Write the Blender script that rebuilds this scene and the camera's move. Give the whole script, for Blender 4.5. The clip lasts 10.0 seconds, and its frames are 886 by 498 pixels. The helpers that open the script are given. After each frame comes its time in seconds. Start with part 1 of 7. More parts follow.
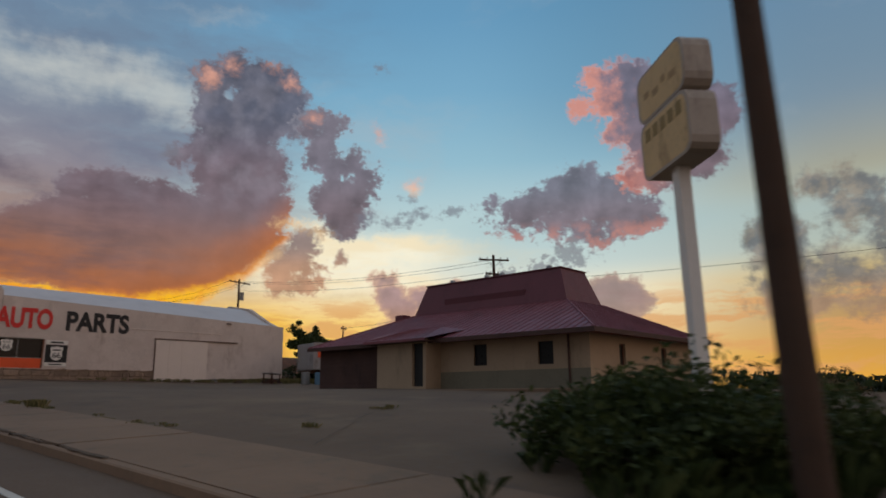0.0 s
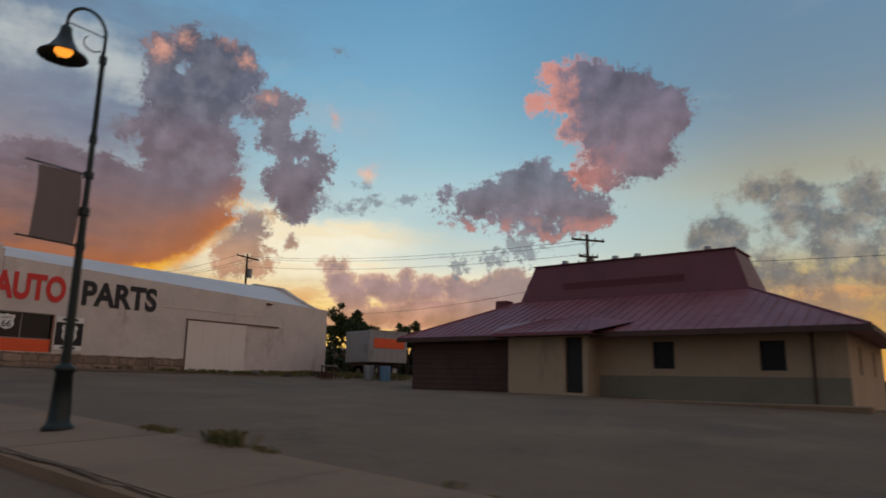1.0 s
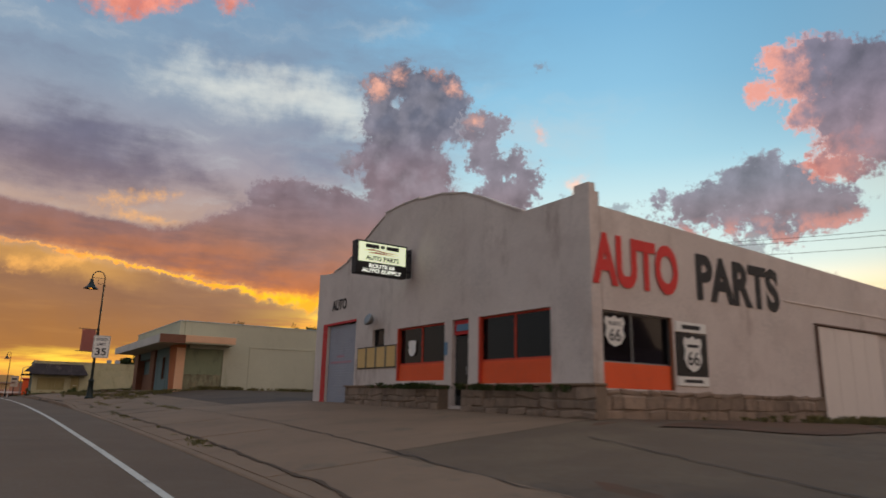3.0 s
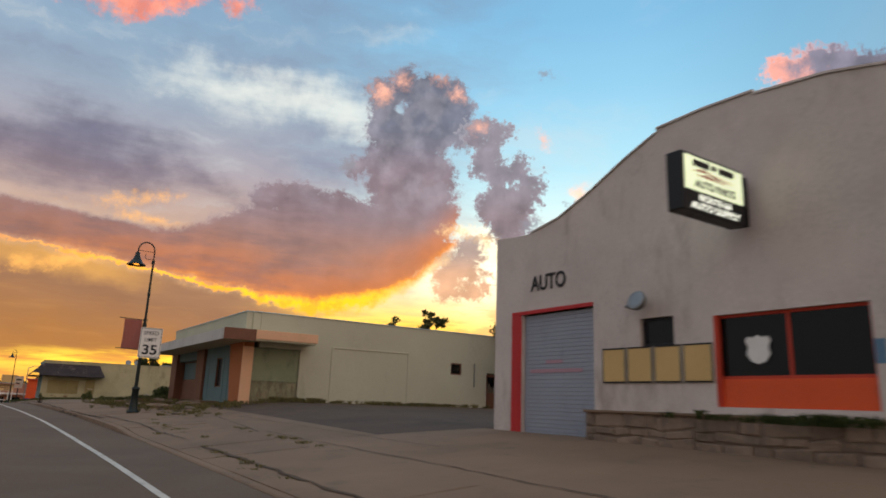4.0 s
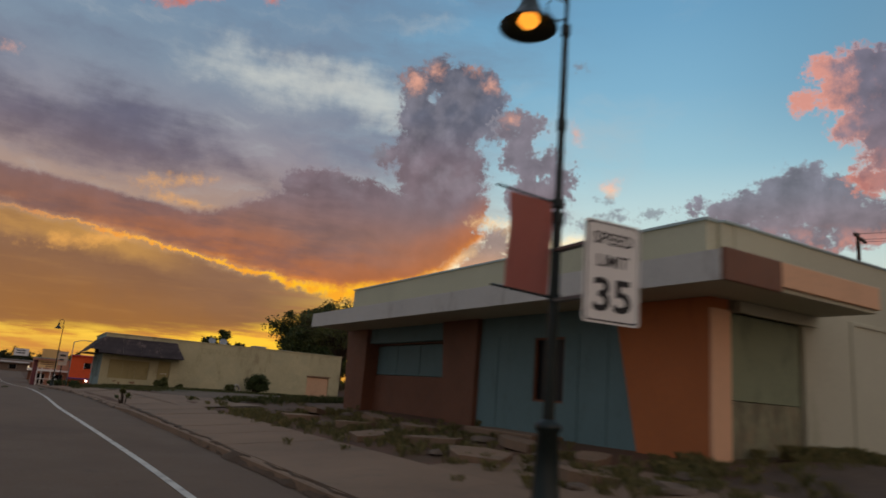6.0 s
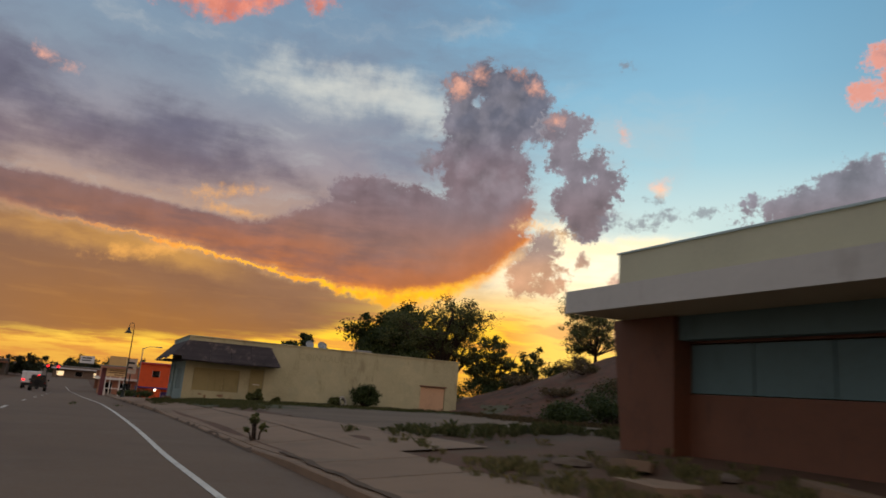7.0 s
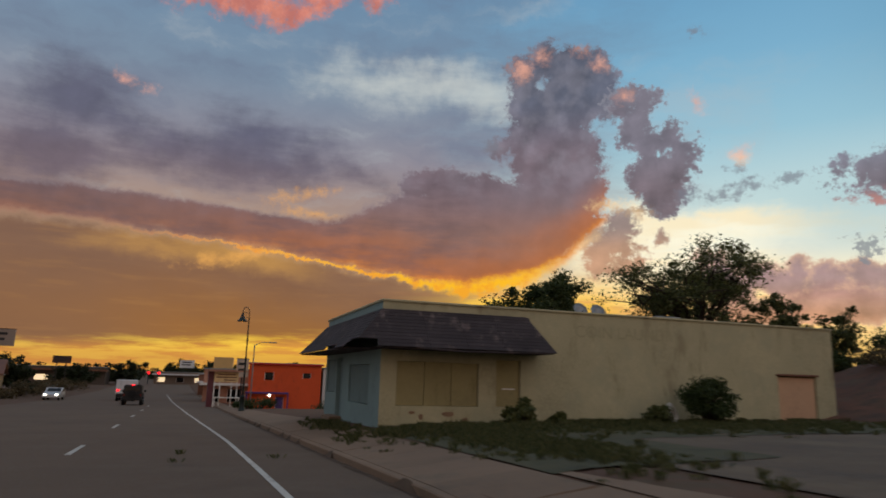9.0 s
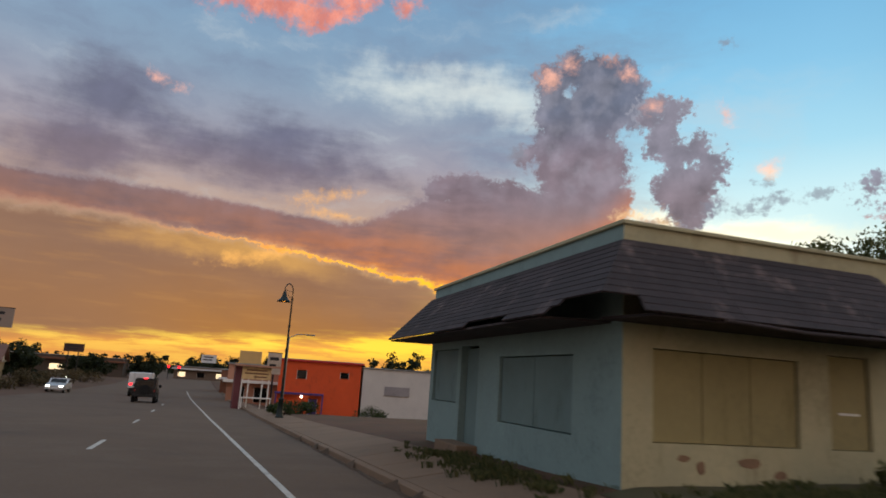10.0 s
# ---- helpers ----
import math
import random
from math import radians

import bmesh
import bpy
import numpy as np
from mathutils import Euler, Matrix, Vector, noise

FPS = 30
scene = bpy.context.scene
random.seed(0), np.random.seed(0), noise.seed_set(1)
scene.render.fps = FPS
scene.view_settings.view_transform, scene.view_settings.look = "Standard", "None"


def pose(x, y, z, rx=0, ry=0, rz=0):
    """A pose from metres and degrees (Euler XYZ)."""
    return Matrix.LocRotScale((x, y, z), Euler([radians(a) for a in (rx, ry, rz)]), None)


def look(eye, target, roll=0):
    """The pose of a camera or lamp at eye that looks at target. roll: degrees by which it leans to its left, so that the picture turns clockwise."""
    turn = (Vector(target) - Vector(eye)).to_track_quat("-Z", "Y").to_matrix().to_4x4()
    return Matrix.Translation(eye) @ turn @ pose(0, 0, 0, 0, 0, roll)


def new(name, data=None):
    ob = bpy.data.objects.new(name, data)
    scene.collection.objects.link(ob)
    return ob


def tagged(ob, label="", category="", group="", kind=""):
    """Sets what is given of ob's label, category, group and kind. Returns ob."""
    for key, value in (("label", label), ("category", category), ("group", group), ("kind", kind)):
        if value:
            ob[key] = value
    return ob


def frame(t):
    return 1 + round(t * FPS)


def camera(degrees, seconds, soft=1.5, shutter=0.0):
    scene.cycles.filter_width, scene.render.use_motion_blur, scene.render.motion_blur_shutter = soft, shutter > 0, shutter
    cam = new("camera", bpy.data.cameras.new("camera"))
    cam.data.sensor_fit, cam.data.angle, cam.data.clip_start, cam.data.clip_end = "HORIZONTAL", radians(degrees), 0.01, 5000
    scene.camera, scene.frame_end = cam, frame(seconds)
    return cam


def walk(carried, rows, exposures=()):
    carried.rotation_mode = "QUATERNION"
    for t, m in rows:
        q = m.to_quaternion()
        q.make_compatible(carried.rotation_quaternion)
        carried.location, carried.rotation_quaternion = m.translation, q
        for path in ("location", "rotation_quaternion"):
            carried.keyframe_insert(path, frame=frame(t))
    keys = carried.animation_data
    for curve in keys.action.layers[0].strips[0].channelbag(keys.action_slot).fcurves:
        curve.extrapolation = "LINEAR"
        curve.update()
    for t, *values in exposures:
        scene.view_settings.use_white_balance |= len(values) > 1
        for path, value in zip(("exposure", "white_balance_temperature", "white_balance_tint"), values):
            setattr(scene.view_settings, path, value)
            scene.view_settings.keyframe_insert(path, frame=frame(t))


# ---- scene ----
cam = camera(67.4, 10.0, soft=1.7, shutter=0.25)
PATH = [
    (0.0, pose(0.00, 0.00, 1.70, 102.75, 0.96, -48.52)),
    (0.5, pose(0.30, 6.01, 2.12, 101.90, 0.71, -53.64)),
    (1.0, pose(0.44, 12.02, 2.52, 101.79, -0.51, -53.06)),
    (1.5, pose(0.46, 18.03, 2.88, 101.42, 0.33, -44.46)),
    (2.0, pose(0.58, 24.03, 3.28, 98.19, 0.68, -33.21)),
    (2.5, pose(0.56, 30.04, 3.50, 102.12, -0.63, -34.33)),
    (4.0, pose(0.32, 48.04, 4.10, 103.18, -2.09, -34.69)),
    (4.5, pose(0.29, 54.04, 4.25, 102.90, -2.18, -36.41)),
    (5.0, pose(0.23, 60.03, 4.37, 102.47, -2.76, -36.92)),
    (5.5, pose(0.21, 66.02, 4.46, 102.19, -2.52, -36.36)),
    (6.0, pose(0.20, 72.01, 4.57, 102.30, -4.57, -32.81)),
    (7.5, pose(-0.01, 89.98, 4.67, 102.30, -3.23, -27.06)),
    (8.0, pose(-0.00, 95.96, 4.70, 102.07, -1.24, -26.28)),
    (8.5, pose(0.00, 101.95, 4.70, 100.87, -0.47, -25.32)),
    (9.0, pose(-0.01, 107.93, 4.62, 101.06, -1.58, -21.51)),
    (9.5, pose(-0.02, 113.91, 4.50, 101.17, -1.62, -18.72)),
    (10.0, pose(0.00, 119.89, 4.41, 101.44, -3.76, -20.01)),
]
walk(cam, PATH, exposures=[(0.0, -0.1, 6500, 10), (2.4, -0.03, 6500, 10), (2.7, 0.15, 6600, 10), (3.8, 0.75, 6900, 9), (4.5, 0.28, 6800, 9), (5.2, 0.12, 6850, 10), (6.3, 0.04, 6700, 10), (7.3, 0.32, 7050, 11), (8.2, 0.16, 6900, 11), (9.0, 0.0, 6500, 9), (9.5, 0.04, 6450, 8), (10.0, 0.45, 6400, 7)])

# ---- world: evening sky with a lit cloud bank in the west ----
def lin(r, g, b):
    return tuple(((c / 255 + 0.055) / 1.055) ** 2.4 if c > 10 else c / 3295 for c in (r, g, b)) + (1.0,)


sky_world = bpy.data.worlds.new("evening_sky")
sky_world.use_nodes = True
scene.world = sky_world
WT = sky_world.node_tree
WT.nodes.clear()


def wire(tree, sock, v):
    if isinstance(v, bpy.types.NodeSocket):
        tree.links.new(v, sock)
    elif v is not None:
        sock.default_value = v


def mth(op, a, b=None, c=None, clamp=False, tree=WT):
    n = tree.nodes.new("ShaderNodeMath")
    n.operation, n.use_clamp = op, clamp
    for s, v in zip(n.inputs, (a, b, c)):
        wire(tree, s, v)
    return n.outputs[0]


def vmth(op, a, b=None, tree=WT):
    n = tree.nodes.new("ShaderNodeVectorMath")
    n.operation = op
    wire(tree, n.inputs[0], a)
    wire(tree, n.inputs[1], b)
    return n.outputs["Value"] if op in ("LENGTH", "DOT_PRODUCT") else n.outputs[0]


def step(v, lo, hi, tree=WT, a=0.0, b=1.0):
    n = tree.nodes.new("ShaderNodeMapRange")
    n.interpolation_type = "SMOOTHSTEP"
    wire(tree, n.inputs["Value"], v)
    for k, q in zip(("From Min", "From Max", "To Min", "To Max"), (lo, hi, a, b)):
        n.inputs[k].default_value = q
    return n.outputs[0]


def blend(fac, a, b, tree=WT, kind="MIX"):
    n = tree.nodes.new("ShaderNodeMix")
    n.data_type, n.blend_type = "RGBA", kind
    wire(tree, n.inputs[0], fac)
    wire(tree, n.inputs[6], a)
    wire(tree, n.inputs[7], b)
    return n.outputs[2]


def ramp(v, stops, tree=WT, how="EASE"):
    n = tree.nodes.new("ShaderNodeValToRGB")
    n.color_ramp.interpolation = how
    el = n.color_ramp.elements
    while len(el) < len(stops):
        el.new(0.5)
    for e, (p, c) in zip(el, stops):
        e.position, e.color = p, c
    wire(tree, n.inputs[0], v)
    return n.outputs[0]


def noisy(vec, scale, detail=6.0, rough=0.6, tree=WT, out=0, dims="3D", lac=2.0):
    n = tree.nodes.new("ShaderNodeTexNoise")
    n.noise_dimensions = dims
    wire(tree, n.inputs["Vector"], vec)
    for k, q in zip(("Scale", "Detail", "Roughness", "Lacunarity"), (scale, detail, rough, lac)):
        n.inputs[k].default_value = q
    return n.outputs[out]


way = WT.nodes.new("ShaderNodeTexCoord").outputs["Generated"]
sep = WT.nodes.new("ShaderNodeSeparateXYZ")
WT.links.new(way, sep.inputs[0])
AZ = mth("MULTIPLY", mth("ARCTAN2", sep.outputs[0], sep.outputs[1]), 57.29578)
EL = mth("MULTIPLY", mth("ARCSINE", sep.outputs[2]), 57.29578)
comb = WT.nodes.new("ShaderNodeCombineXYZ")
WT.links.new(AZ, comb.inputs[0])
WT.links.new(EL, comb.inputs[1])
DEG = comb.outputs[0]
FBM = noisy(DEG, 0.16, 9, 0.62, out=1)
FINE = noisy(DEG, 0.5, 10, 0.64)
SOFT = noisy(DEG, 0.42, 3.5, 0.5)
warp = WT.nodes.new("ShaderNodeVectorMath")
warp.operation = "MULTIPLY_ADD"
WT.links.new(vmth("SUBTRACT", FBM, (0.5, 0.5, 0.5)), warp.inputs[0])
warp.inputs[1].default_value = (5.5, 4.5, 0)
WT.links.new(DEG, warp.inputs[2])
PW = warp.outputs[0]
# streaks drawn out along the wind for the high veil
streak = vmth("MULTIPLY", DEG, (0.10, 0.42, 0.0))
STREAK = noisy(streak, 1.0, 7, 0.58)


CHAIN = [None]


# az, el, half width, half height, turn: degrees, az from the road's direction to the right
TOWER = [(28.5,25.9,1.58,1.56,0), (30.1,26.5,1.57,1.37,-1), (32.0,26.0,2.08,1.65,-1), (34.1,25.9,1.55,1.46,-2), (35.3,24.6,1.12,1.19,-2), (29.2,23.0,2.38,2.16,0), (32.0,23.4,3.20,2.42,-1), (34.8,23.3,1.73,1.30,-2), (30.1,20.6,3.28,2.66,0), (31.2,18.5,3.7,3.17,0), (31.3,15.6,3.9,3.00,0), (32.0,13.2,3.07,2.52,0), (33.3,11.5,1.76,1.64,0), (26.3,19.6,0.82,0.86,1), (29.8,12.2,3.48,2.43,0)]
SHELF = [(18.7,16.1,1.30,1.25,3), (20.7,16.4,2.01,1.54,3), (23.5,15.6,3.02,1.65,2), (26.3,14.8,3.02,1.95,1), (17.8,13.8,2.95,1.25,11), (14.9,13.1,2.41,0.77,10), (21.8,13.9,5.99,1.94,2), (26.8,12.6,5.99,2.44,1), (16.9,11.5,7.28,1.64,-3)]
ARM = [(36.9,23.1,1.31,1.02,-3), (38.4,22.9,1.20,1.01,-3), (37.9,21.1,1.09,1.58,-12), (39.2,19.4,1.66,1.12,-22), (40.7,19.8,0.97,0.79,-4), (41.9,19.0,0.76,0.60,-4), (39.0,17.3,1.74,1.60,-3), (40.9,17.5,1.62,1.50,-3), (39.9,15.8,1.72,1.60,-2), (40.3,14.7,0.85,0.85,-2)]
GAP = [(29.8,24.6,0.45,0.5,20)]
SKIRT = [(36.7,13.1,1.26,1.63,-1), (35.9,11.7,1.64,1.54,-1), (36.6,10.0,1.91,0.96,-1), (34.7,10.7,1.45,1.93,0), (39.6,12.1,0.57,0.57,-2), (37.6,11.4,0.76,0.48,-1)]
DARK = [(56.8,16.0,3.12,1.07,5), (59.0,16.7,2.30,1.64,10), (60.8,17.1,2.39,2.01,-2), (63.0,16.3,2.36,2.00,-2), (55.0,16.1,1.52,0.48,0), (58.2,14.8,2.30,0.68,-1), (64.7,15.0,2.42,1.43,-2), (61.7,13.7,2.45,0.87,-2)]
SCRAP = [(59.0,11.6,2.16,1.07,-15), (57.2,11.1,1.19,0.68,0), (60.2,12.5,1.08,1.06,-1), (54.5,10.4,1.28,0.68,-29), (61.1,10.8,0.97,0.58,-1)]
PINK = [(62.9,26.3,0.87,0.77,-4), (61.8,24.1,0.87,0.74,-3), (64.2,24.4,1.72,1.64,-4), (65.1,26.4,1.32,0.89,-4), (67.0,24.7,3.07,2.25,-5), (69.4,23.6,2.90,2.52,-6), (65.9,21.8,2.17,1.57,-4), (67.8,19.8,2.51,1.67,-4), (70.1,19.8,2.83,2.29,-5), (72.2,22.4,2.34,2.23,-7), (66.7,17.8,1.93,0.84,-4)]
RIGHT = [(76.1,11.6,2.13,2.68,17), (78.2,8.7,2.43,1.77,-3), (81.4,13.7,1.73,1.55,-7), (83.6,12.4,2.25,1.27,-6), (86.3,13.5,1.78,1.64,-8), (80.3,9.9,1.34,1.13,-4), (84.9,10.4,2.17,1.08,-6), (82.1,8.1,2.27,1.28,-4), (86.1,8.6,1.74,0.98,-5), (75.6,7.5,1.68,1.35,-3), (78.8,6.5,3.18,0.79,-3), (83.7,6.1,2.90,0.92,-3), (89.2,11.5,2.64,1.98,-8), (89.4,7.5,2.89,1.57,-5), (79.6,15.7,1.47,0.96,-7)]
LOW = [(44.0,8.7,1.25,1.15,2), (45.1,7.6,1.44,1.25,2), (46.9,8.6,1.46,0.97,1), (48.6,8.1,1.76,1.16,1), (49.8,8.9,0.98,0.97,1), (51.8,8.2,1.77,1.07,1), (54.5,8.3,1.47,1.07,0), (56.7,8.0,1.96,1.36,0), (58.9,8.2,1.95,1.64,0), (58.6,6.5,3.87,1.54,0), (52.8,6.2,6.34,1.35,1), (47.0,5.9,3.86,0.96,1), (63.5,7.9,2.85,1.91,-1), (43.4,10.2,0.96,0.58,2)]
LENS = [(40.5,12.1,6.09,1.42,2), (46.8,12.2,6.13,0.91,-5), (37.6,12.8,1.92,1.91,-1), (41.3,10.1,6.46,1.22,-1)]
PUFF = [(28.0,26.1,1.16,1.01,0), (29.7,27.1,0.95,0.54,0), (33.3,27.4,0.83,0.36,-2), (35.0,26.1,0.72,0.54,-2), (36.9,23.5,0.71,0.46,-3), (36.0,14.9,1.76,0.62,4), (33.7,11.9,1.46,0.49,34), (42.9,22.4,0.51,0.84,19), (46.2,18.0,0.73,0.77,-5), (38.1,14.3,0.87,0.43,-2), (-6.4,22.5,0.67,0.37,-7), (-4.3,21.9,0.48,0.33,13)]
WISP = [(45.8,17.1,0.45,0.32,-5), (49.5,16.1,0.56,0.36,10), (46.6,15.6,1.16,0.46,-4), (43.0,27.9,0.44,0.22,-6), (43.8,15.2,1.84,0.46,-3), (25.4,19.9,0.72,0.57,1)]
PEACH = [(8.1,15.0,1.38,0.28,16), (9.6,13.6,2.04,0.28,-5), (14.9,13.1,0.97,0.48,4), (4.2,9.7,2.99,0.45,14), (16.1,9.5,1.25,0.19,7)]
VEIL = [(21.3,24.7,5.71,1.21,-2), (16.1,25.2,4.59,1.01,0), (25.5,23.6,3.12,1.13,-8)]
RED = [(3.3,29.8,4.19,0.91,8), (6.2,29.5,2.41,0.92,10), (0.6,29.8,3.16,0.88,13), (9.0,31.2,2.50,1.00,9), (14.4,31.3,0.94,0.77,6)]
MAUVE = [(-9.1,20.2,3.17,2.01,-8), (-5.9,19.1,3.00,1.41,-7), (-2.2,17.7,2.80,1.38,-5), (2.1,17.3,3.43,1.52,-2), (6.1,17.0,3.16,1.19,-1), (8.8,18.2,1.57,1.22,-23), (13.2,17.3,1.72,0.48,-25), (-11.2,16.1,3.96,2.36,1), (4.5,19.5,2.68,0.90,-2)]


# clear sky: blue above, pale towards the sunset, dusty yellow farther north
e60 = mth("DIVIDE", EL, 60.0)
def grad(*stops):
    return ramp(e60, [(min(1.0, max(0.0, e / 60)), lin(*c)) for e, c in stops], how="LINEAR")


clear = grad((0, (238, 176, 84)), (3, (252, 205, 120)), (7, (255, 236, 190)), (11, (244, 242, 222)), (14.5, (196, 218, 218)), (20, (152, 194, 212)), (26, (124, 174, 204)), (32, (106, 158, 194)), (60, (64, 104, 146)))
dusty = grad((0, (240, 176, 66)), (2.5, (222, 164, 76)), (6, (190, 154, 104)), (10, (206, 184, 128)), (15, (178, 174, 148)), (22, (142, 156, 166)), (32, (112, 142, 172)), (60, (70, 104, 140)))
veil = grad((0, (236, 170, 60)), (8, (196, 158, 116)), (14, (166, 142, 132)), (18, (146, 140, 150)), (24, (124, 142, 162)), (31, (110, 140, 168)), (60, (70, 100, 138)))
sky = blend(step(AZ, 60, 82), clear, dusty)
sky = blend(mth("MULTIPLY", step(AZ, 50, 66), step(EL, 15, 25, b=0.45)), sky, lin(92, 136, 166))
vmix = mth("ADD", AZ, mth("MULTIPLY", mth("SUBTRACT", STREAK, 0.5), 26))
sky = blend(step(vmix, 44, 18), sky, veil)
thin = noisy(vmth("MULTIPLY", PW, (0.055, 0.16, 0.0)), 1.0, 8, 0.6)
sky = blend(mth("MULTIPLY", step(thin, 0.44, 0.70), step(AZ, 50, 22, b=0.55)), sky, lin(104, 112, 136))
sky = blend(mth("MULTIPLY", step(thin, 0.47, 0.28), step(AZ, 56, 24, a=0.18, b=0.5)), sky, lin(178, 184, 188))


# masses of cloud, their depth in degrees, edges torn by noise at three sizes
warp_s = WT.nodes.new("ShaderNodeVectorMath")
warp_s.operation = "MULTIPLY_ADD"
WT.links.new(vmth("SUBTRACT", FBM, (0.5, 0.5, 0.5)), warp_s.inputs[0])
warp_s.inputs[1].default_value = (2.2, 2.0, 0)
WT.links.new(DEG, warp_s.inputs[2])
PS = warp_s.outputs[0]
CAULI = noisy(DEG, 0.62, 8, 0.6)
CRISP = noisy(vmth("MULTIPLY", PS, (1.0, 1.15, 0.0)), 1.9, 7, 0.66)
# puffs catch the low sun from the lower right
RELIEF = mth("SUBTRACT", noisy(vmth("ADD", PS, (0.55, -0.75, 0.0)), 0.24, 5, 0.52), noisy(PS, 0.24, 5, 0.52))


def mass(blobs, a=3.2, b=1.7, p=PS, soft_join=0.5):
    """Depth in degrees inside a joined mass of ellipses, torn at its edge by a and b degrees of noise."""
    best = None
    for az, el, ra, re, turn in blobs:
        m = WT.nodes.new("ShaderNodeMapping")
        m.vector_type = "TEXTURE"
        q = p
        if CHAIN[0] is not None:  # one after the other keeps the shader's memory small
            c = WT.nodes.new("ShaderNodeVectorMath")
            c.operation = "MULTIPLY_ADD"
            WT.links.new(CHAIN[0], c.inputs[0])
            c.inputs[1].default_value = (1e-7, 1e-7, 0)
            WT.links.new(p, c.inputs[2])
            q = c.outputs[0]
        WT.links.new(q, m.inputs[0])
        m.inputs["Location"].default_value = (az, el, 0)
        m.inputs["Rotation"].default_value = (0, 0, radians(turn))
        m.inputs["Scale"].default_value = (ra, re, 1)
        d = mth("MULTIPLY", mth("SUBTRACT", 1.0, vmth("LENGTH", m.outputs[0])), min(ra, re))
        best = d if best is None else mth("SMOOTH_MAX", best, d, soft_join)
        CHAIN[0] = best
    if a:
        best = mth("ADD", best, mth("MULTIPLY", mth("SUBTRACT", CAULI, 0.5), a))
    if b:
        best = mth("ADD", best, mth("MULTIPLY", mth("SUBTRACT", CRISP, 0.5), b))
    return best


def puffed(col, k=1.3):
    """Light and shade of the puffs."""
    n = WT.nodes.new("ShaderNodeHueSaturation")
    wire(WT, n.inputs["Value"], mth("ADD", 1.0, mth("MULTIPLY", RELIEF, k)))
    wire(WT, n.inputs["Color"], col)
    return n.outputs[0]


f = mth("ADD", mass(VEIL, 2.0, 0, PW, 1.2), mth("MULTIPLY", mth("SUBTRACT", STREAK, 0.5), 4.0))
sky = blend(step(f, -1.6, 1.5, b=0.75), sky, lin(202, 206, 202))
# dark mauve streaks high on the left, red tops overhead
f = mth("ADD", mass(MAUVE, 1.6, 0.4, PS, 1.2), mth("MULTIPLY", mth("SUBTRACT", STREAK, 0.5), 5.0))
sky = blend(step(f, -2.0, 1.3, b=0.88), sky, puffed(blend(step(EL, 20, 15.5), lin(92, 92, 112), lin(106, 94, 106)), 0.8))
sky = blend(step(mass(RED, 3.0, 1.5), -0.6, 0.7, b=0.92), sky, puffed(blend(step(FINE, 0.35, 0.65), lin(190, 112, 100), lin(224, 138, 116)), 0.8))

# bright lens of thin cloud over the set sun
f = mth("ADD", mass(LENS, 1.4, 0.8, PS, 1.0), mth("MULTIPLY", mth("SUBTRACT", STREAK, 0.5), 4.0))
sky = blend(step(f, -1.1, 0.8, b=0.96), sky, blend(step(STREAK, 0.42, 0.62), lin(255, 248, 222), lin(252, 236, 200)))
sky = blend(mth("MULTIPLY", step(mth("ABSOLUTE", mth("SUBTRACT", AZ, 38)), 20, 2), step(EL, 11, 4)), sky, lin(255, 208, 100))

sky = blend(mth("MULTIPLY", mth("MULTIPLY", step(AZ, 45, 54), step(EL, 8.5, 11.5)), step(EL, 17, 13.5, b=0.6)), sky, lin(168, 200, 208))
strata = noisy(vmth("MULTIPLY", PS, (0.14, 0.9, 0.0)), 1.0, 7, 0.6)
sky = blend(mth("MULTIPLY", mth("MULTIPLY", step(strata, 0.47, 0.6, b=0.7), step(EL, 9.5, 7.0)), step(AZ, 30, 36)), sky, lin(226, 164, 104))
# bank: tan curtain below, glowing rim, mauve body above
az01 = mth("DIVIDE", mth("ADD", AZ, 30.0), 90.0)
def along(pts):
    r = ramp(az01, [((q + 30) / 90, (e / 30, e / 30, e / 30, 1)) for q, e in pts], how="LINEAR")
    return mth("MULTIPLY", r, 30.0)


RIM = along([(-30, 10.6), (-14.8, 11.0), (-8.5, 11.2), (-0.9, 10.9), (3.2, 10.5), (7.7, 10.0), (12.3, 9.3), (17.1, 8.7), (19.5, 8.0), (23.0, 7.6), (26.9, 8.2), (29.3, 9.0), (31.8, 10.3), (34.0, 12.2), (44, 22)])
TOPS = along([(-30, 0.8), (-12.1, 1.6), (-0.8, 2.2), (10.6, 2.9), (17, 3.9), (22, 5.6), (26.0, 8.0), (40, 12)])
UPPER = along([(-30, 13.0), (-15, 13.2), (-8.8, 13.6), (3.0, 13.2), (8, 13.0), (10.7, 12.4), (14.9, 12.8), (20, 14.5), (30, 14.5), (40, 13)])
ELS = mth("ADD", EL, mth("ADD", mth("MULTIPLY", mth("SUBTRACT", CAULI, 0.5), 1.5), mth("MULTIPLY", mth("SUBTRACT", STREAK, 0.5), 1.2)))
H = mth("SUBTRACT", ELS, RIM)
left = step(AZ, 38, 33)
band = noisy(vmth("MULTIPLY", DEG, (0.16, 1.3, 0.0)), 1.0, 6, 0.58)
low_glow = blend(step(band, 0.40, 0.62), lin(255, 210, 84), lin(214, 146, 62))
low_glow = blend(step(AZ, -14, 24, b=0.8), low_glow, lin(255, 200, 52))
low_glow = blend(step(band, 0.47, 0.60, b=0.75), low_glow, lin(220, 148, 70))
low_glow = blend(step(EL, 2.6, 1.0, b=0.6), low_glow, lin(196, 130, 66))
sky = blend(mth("MULTIPLY", left, step(EL, 9, 5)), sky, low_glow)
lift = mth("ADD", mth("SUBTRACT", EL, TOPS), mth("MULTIPLY", mth("SUBTRACT", band, 0.5), 2.0))
